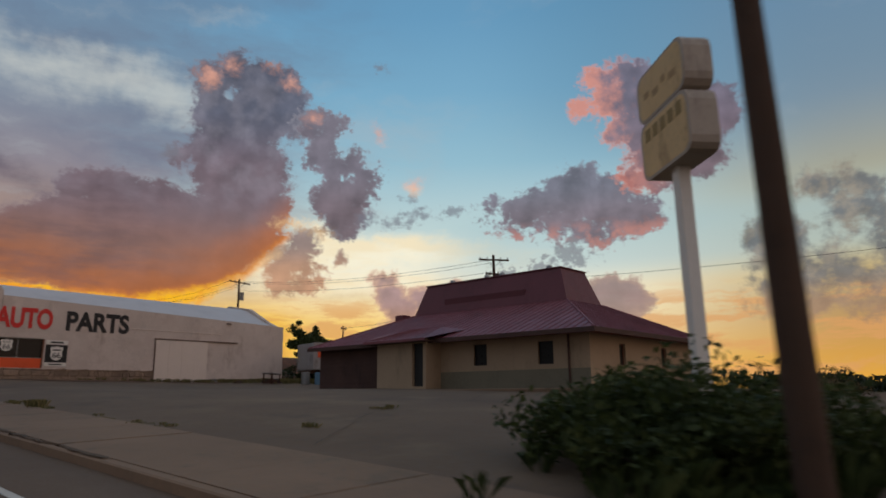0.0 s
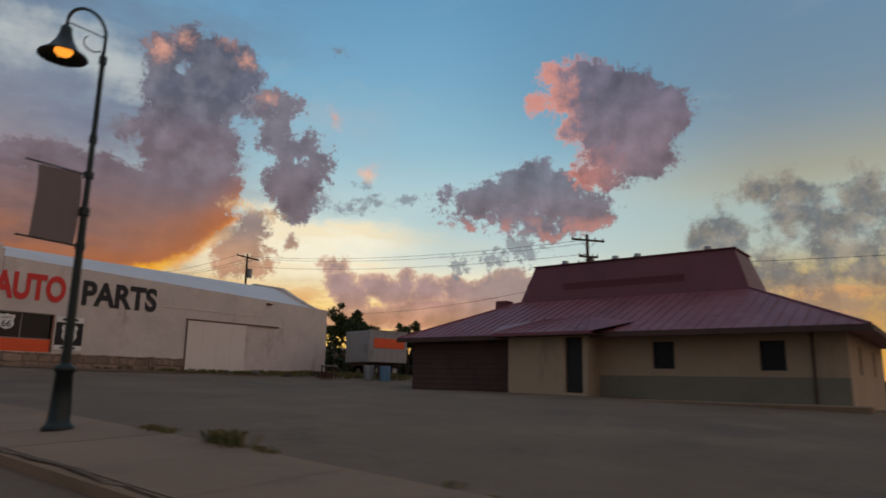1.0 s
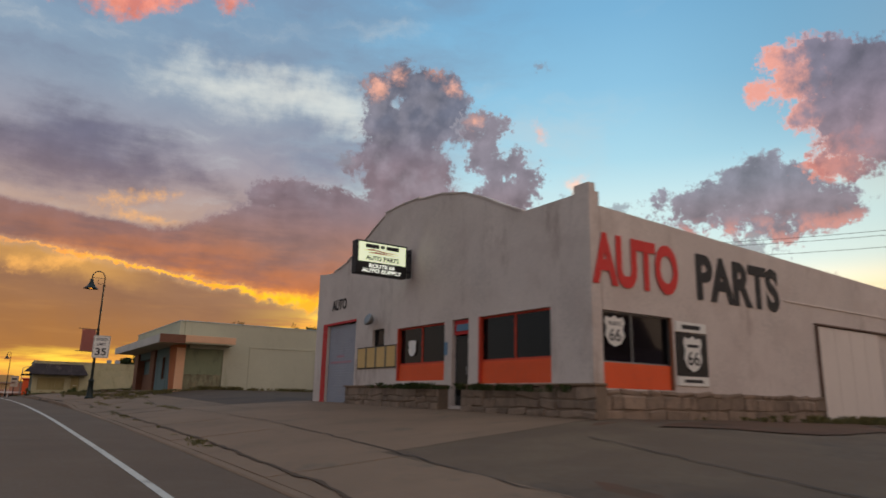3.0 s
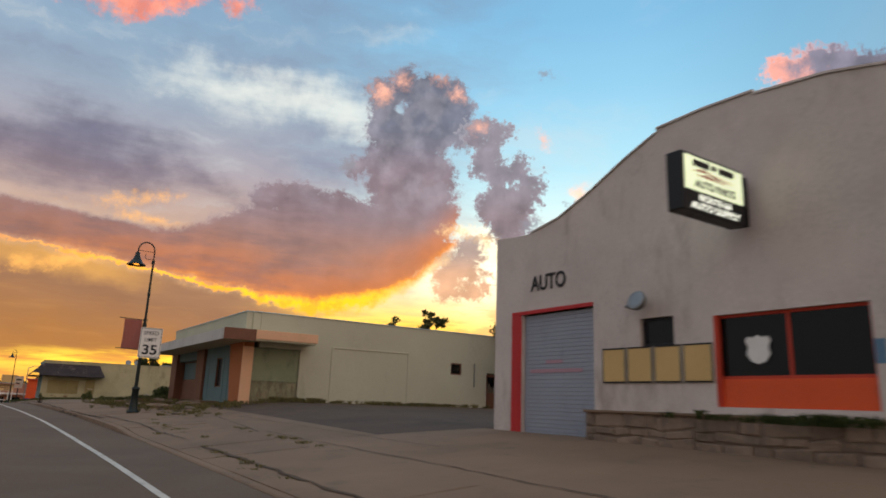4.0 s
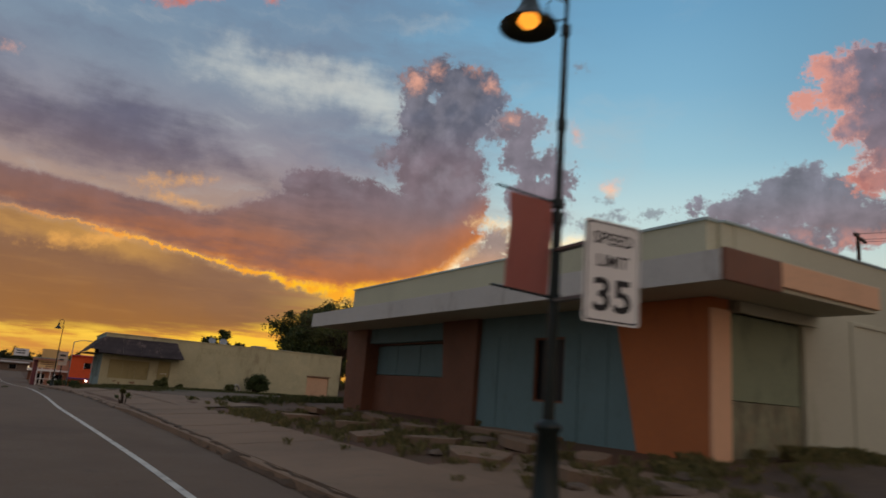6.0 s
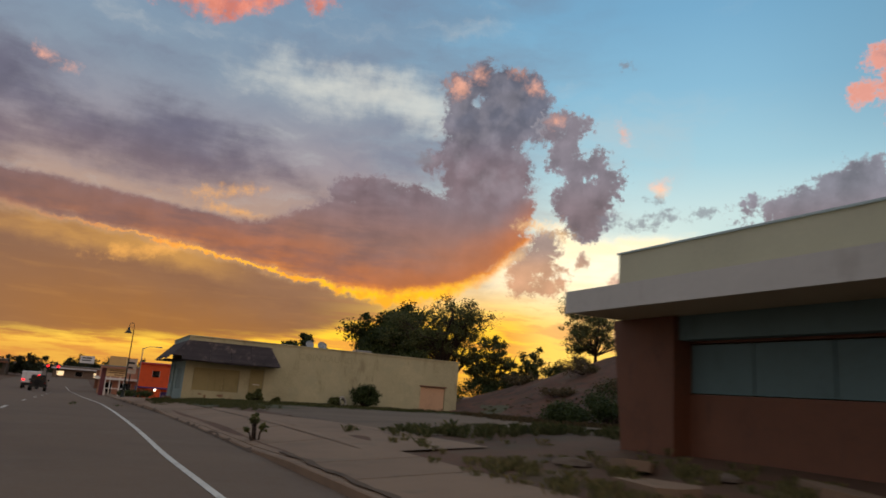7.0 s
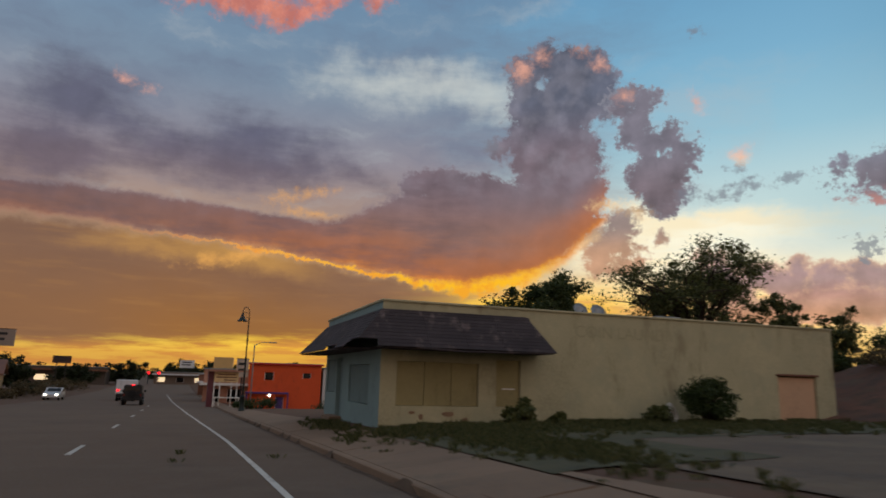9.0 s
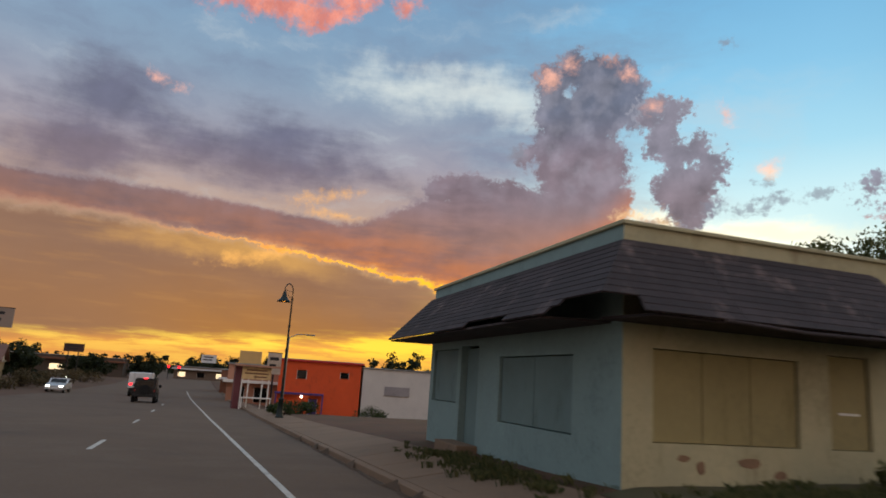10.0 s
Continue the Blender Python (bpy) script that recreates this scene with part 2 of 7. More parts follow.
under = mth("MULTIPLY", mth("MULTIPLY", step(lift, -0.6, 0.9), step(H, 0.5, -0.9)), step(AZ, 31, 15))
tan = blend(step(H, -7.5, -1), lin(156, 106, 58), blend(step(STREAK, 0.35, 0.65), lin(130, 96, 76), lin(140, 104, 80)))
tan = blend(step(AZ, 4, -10, b=0.5), tan, lin(124, 96, 82))
tan = blend(step(band, 0.50, 0.70, b=0.16), tan, lin(186, 134, 78))
tan = blend(mth("MULTIPLY", mth("MULTIPLY", step(H, -2.6, -1.0), step(AZ, 13, 5)), step(mth("ADD", AZ, mth("MULTIPLY", mth("SUBTRACT", STREAK, 0.5), 20)), -12, 2, b=0.7)), tan, lin(212, 158, 84))
tan = blend(step(thin, 0.42, 0.66, b=0.3), tan, lin(124, 90, 68))
sky = blend(under, sky, tan)
sky = blend(step(mass(PEACH, 2.4, 1.2), -0.5, 0.7, b=0.62), sky, lin(244, 176, 92))

# bank, shelf and tower are one mass, cut off by the rim
shelf = mass(SHELF, 0, 0, PS, 0.9)
tower = mass(TOWER, 0, 0, PS, 0.4)
hole = mass(GAP, 2.6, 2.2)
body = mth("MINIMUM", mth("MULTIPLY", mth("SUBTRACT", UPPER, ELS), 1.2), mth("SUBTRACT", 37.0, AZ))
f = mth("SMOOTH_MAX", mth("SMOOTH_MAX", body, shelf, 0.6), tower, 0.4)
torn = mth("ADD", mth("MULTIPLY", mth("SUBTRACT", CAULI, 0.5), 3.4), mth("MULTIPLY", mth("SUBTRACT", CRISP, 0.5), 2.0))
f = mth("ADD", f, mth("MULTIPLY", torn, step(AZ, 12, 22, a=0.4)))
f = mth("SUBTRACT", mth("ADD", f, 0.4), mth("MULTIPLY", step(hole, -0.6, 0.9), 1.9))
over = step(H, -0.5, 0.5)
tow_c = blend(step(EL, 24, 18), lin(92, 95, 111), lin(120, 105, 114))
tow_c = blend(step(EL, 17, 11.5), tow_c, lin(142, 106, 96))
tow_c = blend(mth("MULTIPLY", step(SOFT, 0.40, 0.64, b=0.35), step(EL, 13, 20)), tow_c, lin(146, 142, 154))
tow_c = blend(step(AZ, 18, 4, b=0.6), tow_c, blend(step(H, 0.6, 2.4), lin(122, 90, 86), lin(106, 98, 112)))
tow_c = blend(step(H, 5.2, 0.2, b=0.92), tow_c, blend(step(AZ, -6, 20), lin(128, 94, 86), lin(176, 104, 62)))
tow_c = blend(step(H, 1.1, -0.2, b=0.75), tow_c, blend(step(AZ, -8, 22), lin(160, 108, 86), lin(240, 146, 50)))
tow_c = blend(mth("MULTIPLY", step(STREAK, 0.42, 0.62, b=0.5), step(AZ, 30, 20)), tow_c, lin(100, 84, 90))
tow_c = puffed(tow_c, step(EL, 14, 20, a=0.6, b=1.7))
tow_c = blend(step(f, 0.6, -0.2, b=0.35), tow_c, lin(156, 154, 166))
sky = blend(mth("MULTIPLY", mth("MULTIPLY", over, step(f, -0.25, 0.5)), 0.97), sky, tow_c)

# the arm that hangs from the tower, and the brown skirt over the sun
f = mth("ADD", mass(ARM, 3.6, 2.6, PS, 0.35), 0.35)
arm_c = puffed(blend(step(EL, 20, 15.5), lin(122, 116, 128), lin(116, 102, 110)), 1.6)
arm_c = blend(step(f, 0.7, -0.2, b=0.55), arm_c, lin(158, 164, 176))
sky = blend(step(f, -0.2, 0.34, b=0.97), sky, arm_c)
f = mass(SKIRT, 3.0, 2.0)
sky = blend(step(f, -0.3, 0.5, b=0.9), sky, puffed(blend(step(EL, 13.5, 10.5), lin(142, 122, 124), lin(186, 138, 110)), 1.4))

# low heaps on the north-west horizon, dark scraps, far grey patches
f = mth("ADD", mass(LOW, 1.7, 1.0, PS, 0.3), 0.3)
low_c = puffed(blend(step(EL, 4.5, 8.5), lin(204, 146, 112), lin(158, 128, 130)), 1.8)
low_c = blend(step(f, 0.8, 0.0, b=0.7), low_c, lin(232, 186, 152))
low_c = blend(step(AZ, 52, 60, b=0.55), low_c, lin(150, 134, 132))
sky = blend(step(f, -0.15, 0.35, b=0.92), sky, low_c)
f = mass(RIGHT, 5.0, 1.6, PW, 1.0)
right_c = puffed(blend(step(FINE, 0.4, 0.62), lin(110, 112, 116), lin(150, 140, 128)), 1.6)
right_c = blend(step(EL, 9.0, 6, b=0.7), right_c, lin(178, 140, 108))
sky = blend(step(f, -0.9, 0.8, b=0.88), sky, right_c)
f = mth("ADD", mass(DARK, 4.2, 2.2, PS, 0.5), 0.45)
dark_c = puffed(blend(step(EL, 18, 14.5), lin(118, 118, 132), lin(124, 112, 122)), 1.7)
dark_c = blend(mth("MULTIPLY", mth("MULTIPLY", step(EL, 15.0, 13.4), step(CAULI, 0.42, 0.62)), 0.6), dark_c, lin(214, 140, 122))
dark_c = blend(step(f, 0.7, -0.2, b=0.5), dark_c, lin(150, 154, 166))
sky = blend(step(f, -0.25, 0.4, b=0.95), sky, dark_c)
f = mth("ADD", mass(SCRAP, 6.0, 4.5), -0.25)
sky = blend(step(f, -0.3, 0.5, b=0.8), sky, lin(136, 140, 146))
sky = blend(step(mass(WISP, 2.6, 2.0), -0.3, 0.4, b=0.7), sky, lin(122, 124, 136))
f = mth("ADD", mass(PINK, 3.4, 2.0, PS, 0.5), 0.35)
side = mth("ADD", AZ, mth("MULTIPLY", mth("SUBTRACT", CAULI, 0.5), 8))
pink_c = puffed(blend(step(EL, 26, 18), lin(112, 106, 122), lin(128, 108, 118)), 1.8)
pink_c = blend(step(side, 66.0, 62.5, b=0.85), pink_c, lin(226, 152, 134))
pink_c = blend(mth("MULTIPLY", step(mth("ADD", EL, mth("MULTIPLY", mth("SUBTRACT", CAULI, 0.5), 5)), 20.5, 17.5), step(side, 70, 65, b=0.7)), pink_c, lin(204, 128, 114))
pink_c = blend(mth("MULTIPLY", step(f, 0.7, 0.0, b=0.7), step(side, 69, 64)), pink_c, lin(234, 158, 138))
sky = blend(step(f, -0.25, 0.55, b=0.93), sky, pink_c)

# sunlit puffs
f = mass(PUFF, 1.6, 1.6)
sky = blend(step(f, -0.35, 1.0, b=0.7), sky, puffed(blend(step(EL, 16, 19), lin(255, 214, 158), lin(244, 176, 150)), 1.0))

# the burning lower edge of the bank
rim_w = mth("SUBTRACT", 1.0, mth("ABSOLUTE", mth("DIVIDE", mth("ADD", mth("ADD", H, 0.1), mth("MULTIPLY", mth("SUBTRACT", CRISP, 0.5), 0.9)), mth("ADD", 0.15, mth("MULTIPLY", step(AZ, 12, 27), 0.4)))))
rim_c = blend(step(AZ, -8, 24), lin(244, 164, 88), lin(255, 190, 34))
rim_c = blend(step(CAULI, 0.45, 0.62, b=0.5), rim_c, lin(240, 142, 50))
sky = blend(mth("MULTIPLY", mth("MULTIPLY", step(AZ, 34.5, 27.0), step(mth("ADD", rim_w, mth("MULTIPLY", mth("SUBTRACT", CAULI, 0.5), 1.6)), -0.7, 0.9)), step(AZ, -9, 10, a=0.0, b=0.95)), sky, rim_c)

# the rest of the dome: evening sky away from the sunset, toned to shape the wall light
nishita = WT.nodes.new("ShaderNodeTexSky")
nishita.sky_type, nishita.sun_disc = "NISHITA", False
nishita.sun_elevation, nishita.sun_rotation = radians(3.0), radians(36.0)
nishita.altitude, nishita.air_density, nishita.dust_density, nishita.ozone_density = 1500, 1.0, 1.2, 1.5
rest = vmth("SCALE", nishita.outputs[0])
rest.node.inputs["Scale"].default_value = 0.10
# glow ends early on the left so that windows reflect less of it
away = mth("MAXIMUM", mth("MAXIMUM", step(AZ, 98, 130), step(AZ, -17, -42)), step(EL, 38, 62))
dome = blend(0.75, rest, grad((0, (178, 170, 160)), (10, (182, 180, 176)), (25, (180, 188, 198)), (60, (174, 188, 206))))
# unseen sky to the rear, made pink to warm the side walls
pinkish = grad((0, (206, 172, 146)), (10, (210, 180, 160)), (25, (198, 184, 182)), (60, (176, 186, 202)))
dome = blend(step(sep.outputs[1], 0.1, -0.7), dome, pinkish)
# unseen sky across the road, made darker and bluer to dim the street fronts
dome = blend(step(sep.outputs[0], -0.1, -0.75, b=0.62), dome, grad((0, (92, 96, 106)), (12, (112, 118, 132)), (30, (128, 138, 156)), (60, (150, 164, 184))))
sky = blend(away, sky, dome)
sky = blend(step(EL, 0.0, -1.5), sky, lin(70, 58, 48))
bgd = WT.nodes.new("ShaderNodeBackground")
WT.links.new(sky, bgd.inputs[0])
bgd.inputs[1].default_value = 1.0
WT.links.new(bgd.outputs[0], WT.nodes.new("ShaderNodeOutputWorld").inputs[0])

# what is left of the sun, behind cloud
sun = new("sun", bpy.data.lights.new("sun", "SUN"))
sun.data.energy, sun.data.angle, sun.data.color = 0.25, radians(20), (1.0, 0.72, 0.42)
sun.matrix_world = look((60 * math.sin(radians(36)), 60 * math.cos(radians(36)), 6), (0, 0, 0))

# ---- materials ----
def surface(name, color, rough=0.8, vary=0.25, coarse=0.5, fine=9.0, bump=0.15, metal=0.0, stain=None, stain_at=0.62, tint=None, per_piece=0.0, spec=0.4):
    """A weathered surface: tone drifts at two sizes, stains where given, fine relief."""
    m = bpy.data.materials.new(name)
    m.use_nodes = True
    t = m.node_tree
    b = t.nodes["Principled BSDF"]
    where = t.nodes.new("ShaderNodeNewGeometry").outputs["Position"]
    big = noisy(where, coarse, 5, 0.62, tree=t)
    small = noisy(where, fine, 6, 0.65, tree=t)
    tone = mth("ADD", mth("MULTIPLY", big, 0.6, tree=t), mth("MULTIPLY", small, 0.4, tree=t), tree=t)
    c = lin(*color)
    dark = tuple(q * (1 - vary) for q in c[:3]) + (1,)
    lite = tuple(min(0.92, q * (1 + vary * 0.8)) for q in c[:3]) + (1,)
    col = ramp(tone, [(0.36, dark), (0.5, c), (0.66, lite)], tree=t)
    if tint:
        col = blend(step(noisy(where, coarse * 2.7, 4, 0.6, tree=t), 0.45, 0.7, tree=t, b=0.6), col, lin(*tint), tree=t)
    if stain:
        drip = vmth("MULTIPLY", where, (1.0, 1.0, 0.35), tree=t)
        s = noisy(drip, coarse * 2.2, 7, 0.7, tree=t)
        col = blend(step(s, stain_at - 0.08, stain_at + 0.1, tree=t, b=0.8), col, lin(*stain), tree=t)
    if per_piece:
        r = t.nodes.new("ShaderNodeObjectInfo").outputs["Random"]
        k = mth("ADD", 1 - per_piece / 2, mth("MULTIPLY", r, per_piece, tree=t), tree=t)
        h = t.nodes.new("ShaderNodeHueSaturation")
        wire(t, h.inputs["Value"], k)
        wire(t, h.inputs["Color"], col)
        col = h.outputs[0]
    t.links.new(col, b.inputs["Base Color"])
    wire(t, b.inputs["Roughness"], step(small, 0.25, 0.75, tree=t, a=max(0.05, rough - 0.12), b=min(1.0, rough + 0.1)))
    b.inputs["Metallic"].default_value = metal
    b.inputs["Specular IOR Level"].default_value = spec
    if bump:
        bn = t.nodes.new("ShaderNodeBump")
        bn.inputs["Strength"].default_value, bn.inputs["Distance"].default_value = bump, 0.02
        wire(t, bn.inputs["Height"], tone)
        t.links.new(bn.outputs[0], b.inputs["Normal"])
    return m


def glow(name, color, power):
    m = bpy.data.materials.new(name)
    m.use_nodes = True
    b = m.node_tree.nodes["Principled BSDF"]
    b.inputs["Base Color"].default_value = lin(*color)
    b.inputs["Emission Color"].default_value = lin(*color)
    b.inputs["Emission Strength"].default_value = power
    return m


def leaf_stuff(name, color, other, thin=0.3):
    m = bpy.data.materials.new(name)
    m.use_nodes = True
    t = m.node_tree
    b = t.nodes["Principled BSDF"]
    isl = t.nodes.new("ShaderNodeNewGeometry").outputs["Random Per Island"]
    col = ramp(isl, [(0.0, lin(*color)), (1.0, lin(*other))], tree=t, how="LINEAR")
    t.links.new(col, b.inputs["Base Color"])
    b.inputs["Roughness"].default_value = 0.6
    b.inputs["Specular IOR Level"].default_value = 0.25
    tr = t.nodes.new("ShaderNodeBsdfTranslucent")
    t.links.new(col, tr.inputs[0])
    mx = t.nodes.new("ShaderNodeMixShader")
    mx.inputs[0].default_value = thin
    t.links.new(b.outputs[0], mx.inputs[1])
    t.links.new(tr.outputs[0], mx.inputs[2])
    t.links.new(mx.outputs[0], t.nodes["Material Output"].inputs[0])
    return m


ASPHALT = surface("worn_asphalt", (99, 80, 63), 0.85, 0.2, 0.25, 14, 0.25, tint=(106, 89, 73), stain=(78, 66, 55), stain_at=0.66)
LOT = surface("dusty_lot_paving", (100, 82, 65), 0.9, 0.24, 0.16, 7, 0.4, tint=(117, 99, 78), stain=(83, 70, 58), stain_at=0.58)
CONCRETE = surface("old_concrete", (127, 103, 82), 0.88, 0.22, 0.4, 11, 0.3, stain=(103, 89, 73), per_piece=0.12)
LOT_DARK = surface("old_dark_lot_paving", (82, 65, 52), 0.9, 0.28, 0.2, 7, 0.4, tint=(94, 76, 58), stain=(66, 53, 43), stain_at=0.58)
GUTTER_DARK = surface("kerb_shade_and_dirt", (82, 65, 50), 0.95, 0.35, 0.8, 8, 0.5, tint=(97, 78, 61))
EARTH = surface("dry_earth", (94, 66, 48), 0.95, 0.35, 0.3, 6, 0.6, tint=(80, 70, 50), stain=(66, 53, 41))
GRASS_SOIL = surface("grassy_soil", (78, 74, 50), 0.95, 0.4, 0.5, 8, 0.8, tint=(92, 80, 58))
PAINT_LINE = surface("worn_road_paint", (196, 190, 178), 0.7, 0.15, 1.2, 20, 0.1, stain=(120, 112, 102), stain_at=0.6)
CRACK = surface("tar_and_dirt", (62, 53, 45), 0.9, 0.3, 2, 20, 0.3)
WHITE_STUCCO = surface("off_white_stucco", (206, 192, 182), 0.85, 0.17, 0.35, 12, 0.3, tint=(194, 178, 168), stain=(164, 146, 134), stain_at=0.62)
PATCH_STUCCO = surface("repainted_stucco", (222, 208, 196), 0.85, 0.07, 0.5, 12, 0.2)
CREAM_STUCCO = surface("pale_green_cream_stucco", (188, 184, 160), 0.85, 0.1, 0.35, 12, 0.25, stain=(160, 156, 129), stain_at=0.66)
LAUNDRY_CREAM = surface("faded_cream_block", (182, 173, 138), 0.85, 0.2, 0.4, 11, 0.35, tint=(169, 164, 134), stain=(140, 128, 100), stain_at=0.6)
LAUNDRY_BLUE = surface("faded_blue_block", (134, 154, 150), 0.85, 0.22, 0.5, 11, 0.3, stain=(120, 136, 132), stain_at=0.64)
BOARD_TAN = surface("painted_plywood_tan", (155, 142, 99), 0.75, 0.15, 0.9, 8, 0.2, stain=(129, 118, 77))
BOARD_GREY = surface("painted_plywood_blue", (114, 133, 130), 0.75, 0.14, 0.9, 8, 0.2, stain=(92, 108, 106))
ROOF_METAL = surface("weathered_white_metal", (206, 198, 194), 0.5, 0.1, 0.6, 9, 0.1, metal=0.2)
RED_ROOF = surface("faded_red_metal", (126, 72, 78), 0.5, 0.24, 0.35, 8, 0.15, metal=0.2, tint=(144, 98, 106), stain=(92, 54, 60))
RED_TOP = surface("faded_red_fascia", (104, 54, 60), 0.55, 0.2, 0.4, 8, 0.15, stain=(92, 44, 52))
SHINGLE = surface("dark_shingle", (59, 51, 52), 0.92, 0.45, 0.9, 10, 0.9, tint=(59, 51, 51), stain=(117, 100, 95), stain_at=0.62, per_piece=0.3)
TAN_WALL = surface("tan_rendered_wall", (165, 144, 119), 0.85, 0.14, 0.4, 10, 0.25, stain=(140, 123, 102))
BROWN_PANEL = surface("brown_siding", (79, 57, 50), 0.8, 0.25, 0.5, 9, 0.3, stain=(55, 42, 39))
STONE = surface("rubble_stone", (136, 116, 99), 0.92, 0.32, 1.2, 9, 0.7, tint=(112, 96, 84), stain=(92, 78, 68), stain_at=0.6, per_piece=0.4)
MORTAR = surface("mortar", (122, 105, 89), 0.95, 0.2, 1.5, 12, 0.4)
ORANGE = surface("orange_paint", (226, 88, 42), 0.6, 0.1, 0.8, 10, 0.1, stain=(176, 70, 40), stain_at=0.68)
RED = surface("red_paint", (190, 44, 44), 0.6, 0.14, 0.8, 10, 0.1)
LETTER_RED = surface("red_sign_paint", (212, 58, 52), 0.7, 0.12, 1.5, 14, 0.1, stain=(204, 120, 108), stain_at=0.68)
LETTER_BLACK = surface("black_sign_paint", (44, 42, 42), 0.7, 0.2, 1.5, 14, 0.1, stain=(110, 102, 96), stain_at=0.68)
BLACK = surface("black_paint", (24, 24, 25), 0.55, 0.2, 1.0, 12, 0.05)
WHITE = surface("white_paint", (226, 222, 214), 0.6, 0.06, 1.0, 12, 0.05)
GREY_METAL = surface("painted_roll_door", (150, 154, 164), 0.5, 0.1, 0.7, 9, 0.1, metal=0.1, stain=(124, 126, 134))
GALV = surface("galvanised_steel", (140, 142, 142), 0.45, 0.12, 1.0, 14, 0.1, metal=0.8)
TERRACOTTA = surface("terracotta_paint", (182, 107, 61), 0.75, 0.14, 0.5, 10, 0.15, stain=(147, 85, 52))
PEACH = surface("peach_paint", (226, 178, 140), 0.75, 0.1, 0.5, 10, 0.15)
BROWN_TILE = surface("brown_glazed_front", (115, 74, 54), 0.6, 0.2, 0.8, 9, 0.15, stain=(90, 59, 47))
TEAL = surface("faded_teal_front", (101, 126, 127), 0.75, 0.14, 0.6, 9, 0.15, stain=(81, 100, 101))
SAGE = surface("sage_boarding", (135, 142, 113), 0.75, 0.16, 0.7, 9, 0.2, stain=(106, 110, 88))
YELLOW_BOARD = surface("yellowed_and_lit_board", (208, 172, 112), 0.65, 0.08, 1.0, 9, 0.1)
GREEN_POST = surface("dark_green_enamel", (22, 34, 32), 0.4, 0.2, 1.5, 14, 0.08, metal=0.2)
WOOD_POLE = surface("creosoted_pole", (74, 56, 44), 0.9, 0.3, 1.0, 12, 0.5, stain=(50, 38, 30))
BARK = surface("bark", (60, 48, 38), 0.95, 0.35, 1.5, 14, 0.8)
ORANGE_WALL = surface("bright_orange_stucco", (222, 88, 42), 0.8, 0.1, 0.5, 10, 0.2, stain=(186, 74, 40))
PURPLE = surface("purple_trim", (84, 62, 124), 0.6, 0.1, 1, 10, 0.05)
PLASTER_PINK = surface("old_pink_plaster", (176, 128, 104), 0.85, 0.15, 0.5, 10, 0.2)
SIGN_CREAM = surface("weathered_sign_face", (214, 184, 132), 0.6, 0.15, 0.9, 9, 0.1, stain=(150, 118, 84), stain_at=0.6)
TRAILER_WHITE = surface("trailer_skin", (206, 206, 206), 0.5, 0.1, 0.7, 9, 0.1, stain=(160, 156, 152))
RUBBER = surface("tyre_rubber", (22, 22, 22), 0.85, 0.2, 3, 20, 0.2)
CAR_BLACK = surface("black_car_paint", (12, 12, 13), 0.5, 0.1, 1, 10, 0.0)
CAR_SILVER = surface("silver_car_paint", (196, 196, 196), 0.3, 0.05, 1, 10, 0.0, metal=0.3)
BLUE_TARP = surface("blue_painted_wall", (96, 128, 150), 0.8, 0.15, 0.8, 10, 0.2)
RUST = surface("rusty_scrap", (86, 58, 44), 0.8, 0.3, 2, 14, 0.4, metal=0.3)
LEAF_DARK = leaf_stuff("dark_leaves", (44, 56, 30), (78, 88, 46))
LEAF_OLIVE = leaf_stuff("olive_leaves", (66, 74, 42), (108, 108, 62))
WEED = leaf_stuff("dry_weeds", (88, 92, 56), (140, 126, 84))
GRASS = leaf_stuff("green_grass", (66, 76, 44), (112, 108, 70))
SCRUB = leaf_stuff("dark_scrub", (72, 66, 44), (112, 94, 66))
FAR_LEAF = leaf_stuff("far_leaves", (34, 44, 28), (56, 62, 36))
CLOTH = leaf_stuff("faded_banner_cloth", (168, 152, 146), (168, 152, 146), 0.5)
CLOTH_RED = leaf_stuff("pale_red_banner_cloth", (206, 140, 126), (206, 140, 126), 0.55)
LAMP_GLOW = glow("sodium_lamp", (255, 158, 52), 1.3)
TAIL_RED = glow("red_signal", (255, 30, 40), 3.0)
HEAD_WHITE = glow("headlight", (255, 244, 220), 6.0)
SHOP_WHITE = glow("shop_light", (255, 226, 180), 0.9)
SIGN_LIT = glow("lit_sign_face", (226, 236, 200), 0.55)
GLASS = bpy.data.materials.new("window_glass")
GLASS.use_nodes = True
_g = GLASS.node_tree.nodes["Principled BSDF"]
_g.inputs["Base Color"].default_value, _g.inputs["Roughness"].default_value = (0.01, 0.01, 0.011, 1), 0.05
_g.inputs["Transmission Weight"].default_value, _g.inputs["IOR"].default_value = 0.25, 1.45
_g.inputs["Specular IOR Level"].default_value = 0.22

# opaque near-black pane: the darkness of the unlit room is its colour
VOID = surface("unlit_room_pane", (26, 24, 23), 0.35, 0.3, 1.5, 9, 0.02, spec=0.2)


# ---- mesh helpers ----
def mesh_ob(name, bm, mat, parent=None, label="", smooth=False):
    me = bpy.data.meshes.new(name)
    bmesh.ops.recalc_face_normals(bm, faces=bm.faces)
    if smooth:
        for q in bm.faces:
            q.smooth = True
    bm.to_mesh(me)
    bm.free()
    me.materials.append(mat)
    ob = new(name, me)
    if parent:
        ob.parent = parent
    if label:
        tagged(ob, label)
    return ob


def part(name, bm, mat, parent, label="", smooth=False):
    return mesh_ob(name, bm, mat, parent, label, smooth)


def thing(name, m, label, category, group="", kind=""):
    ob = new(name)
    ob.empty_display_size = 0.2
    ob.matrix_basis = m
    return tagged(ob, label, category, group, kind)


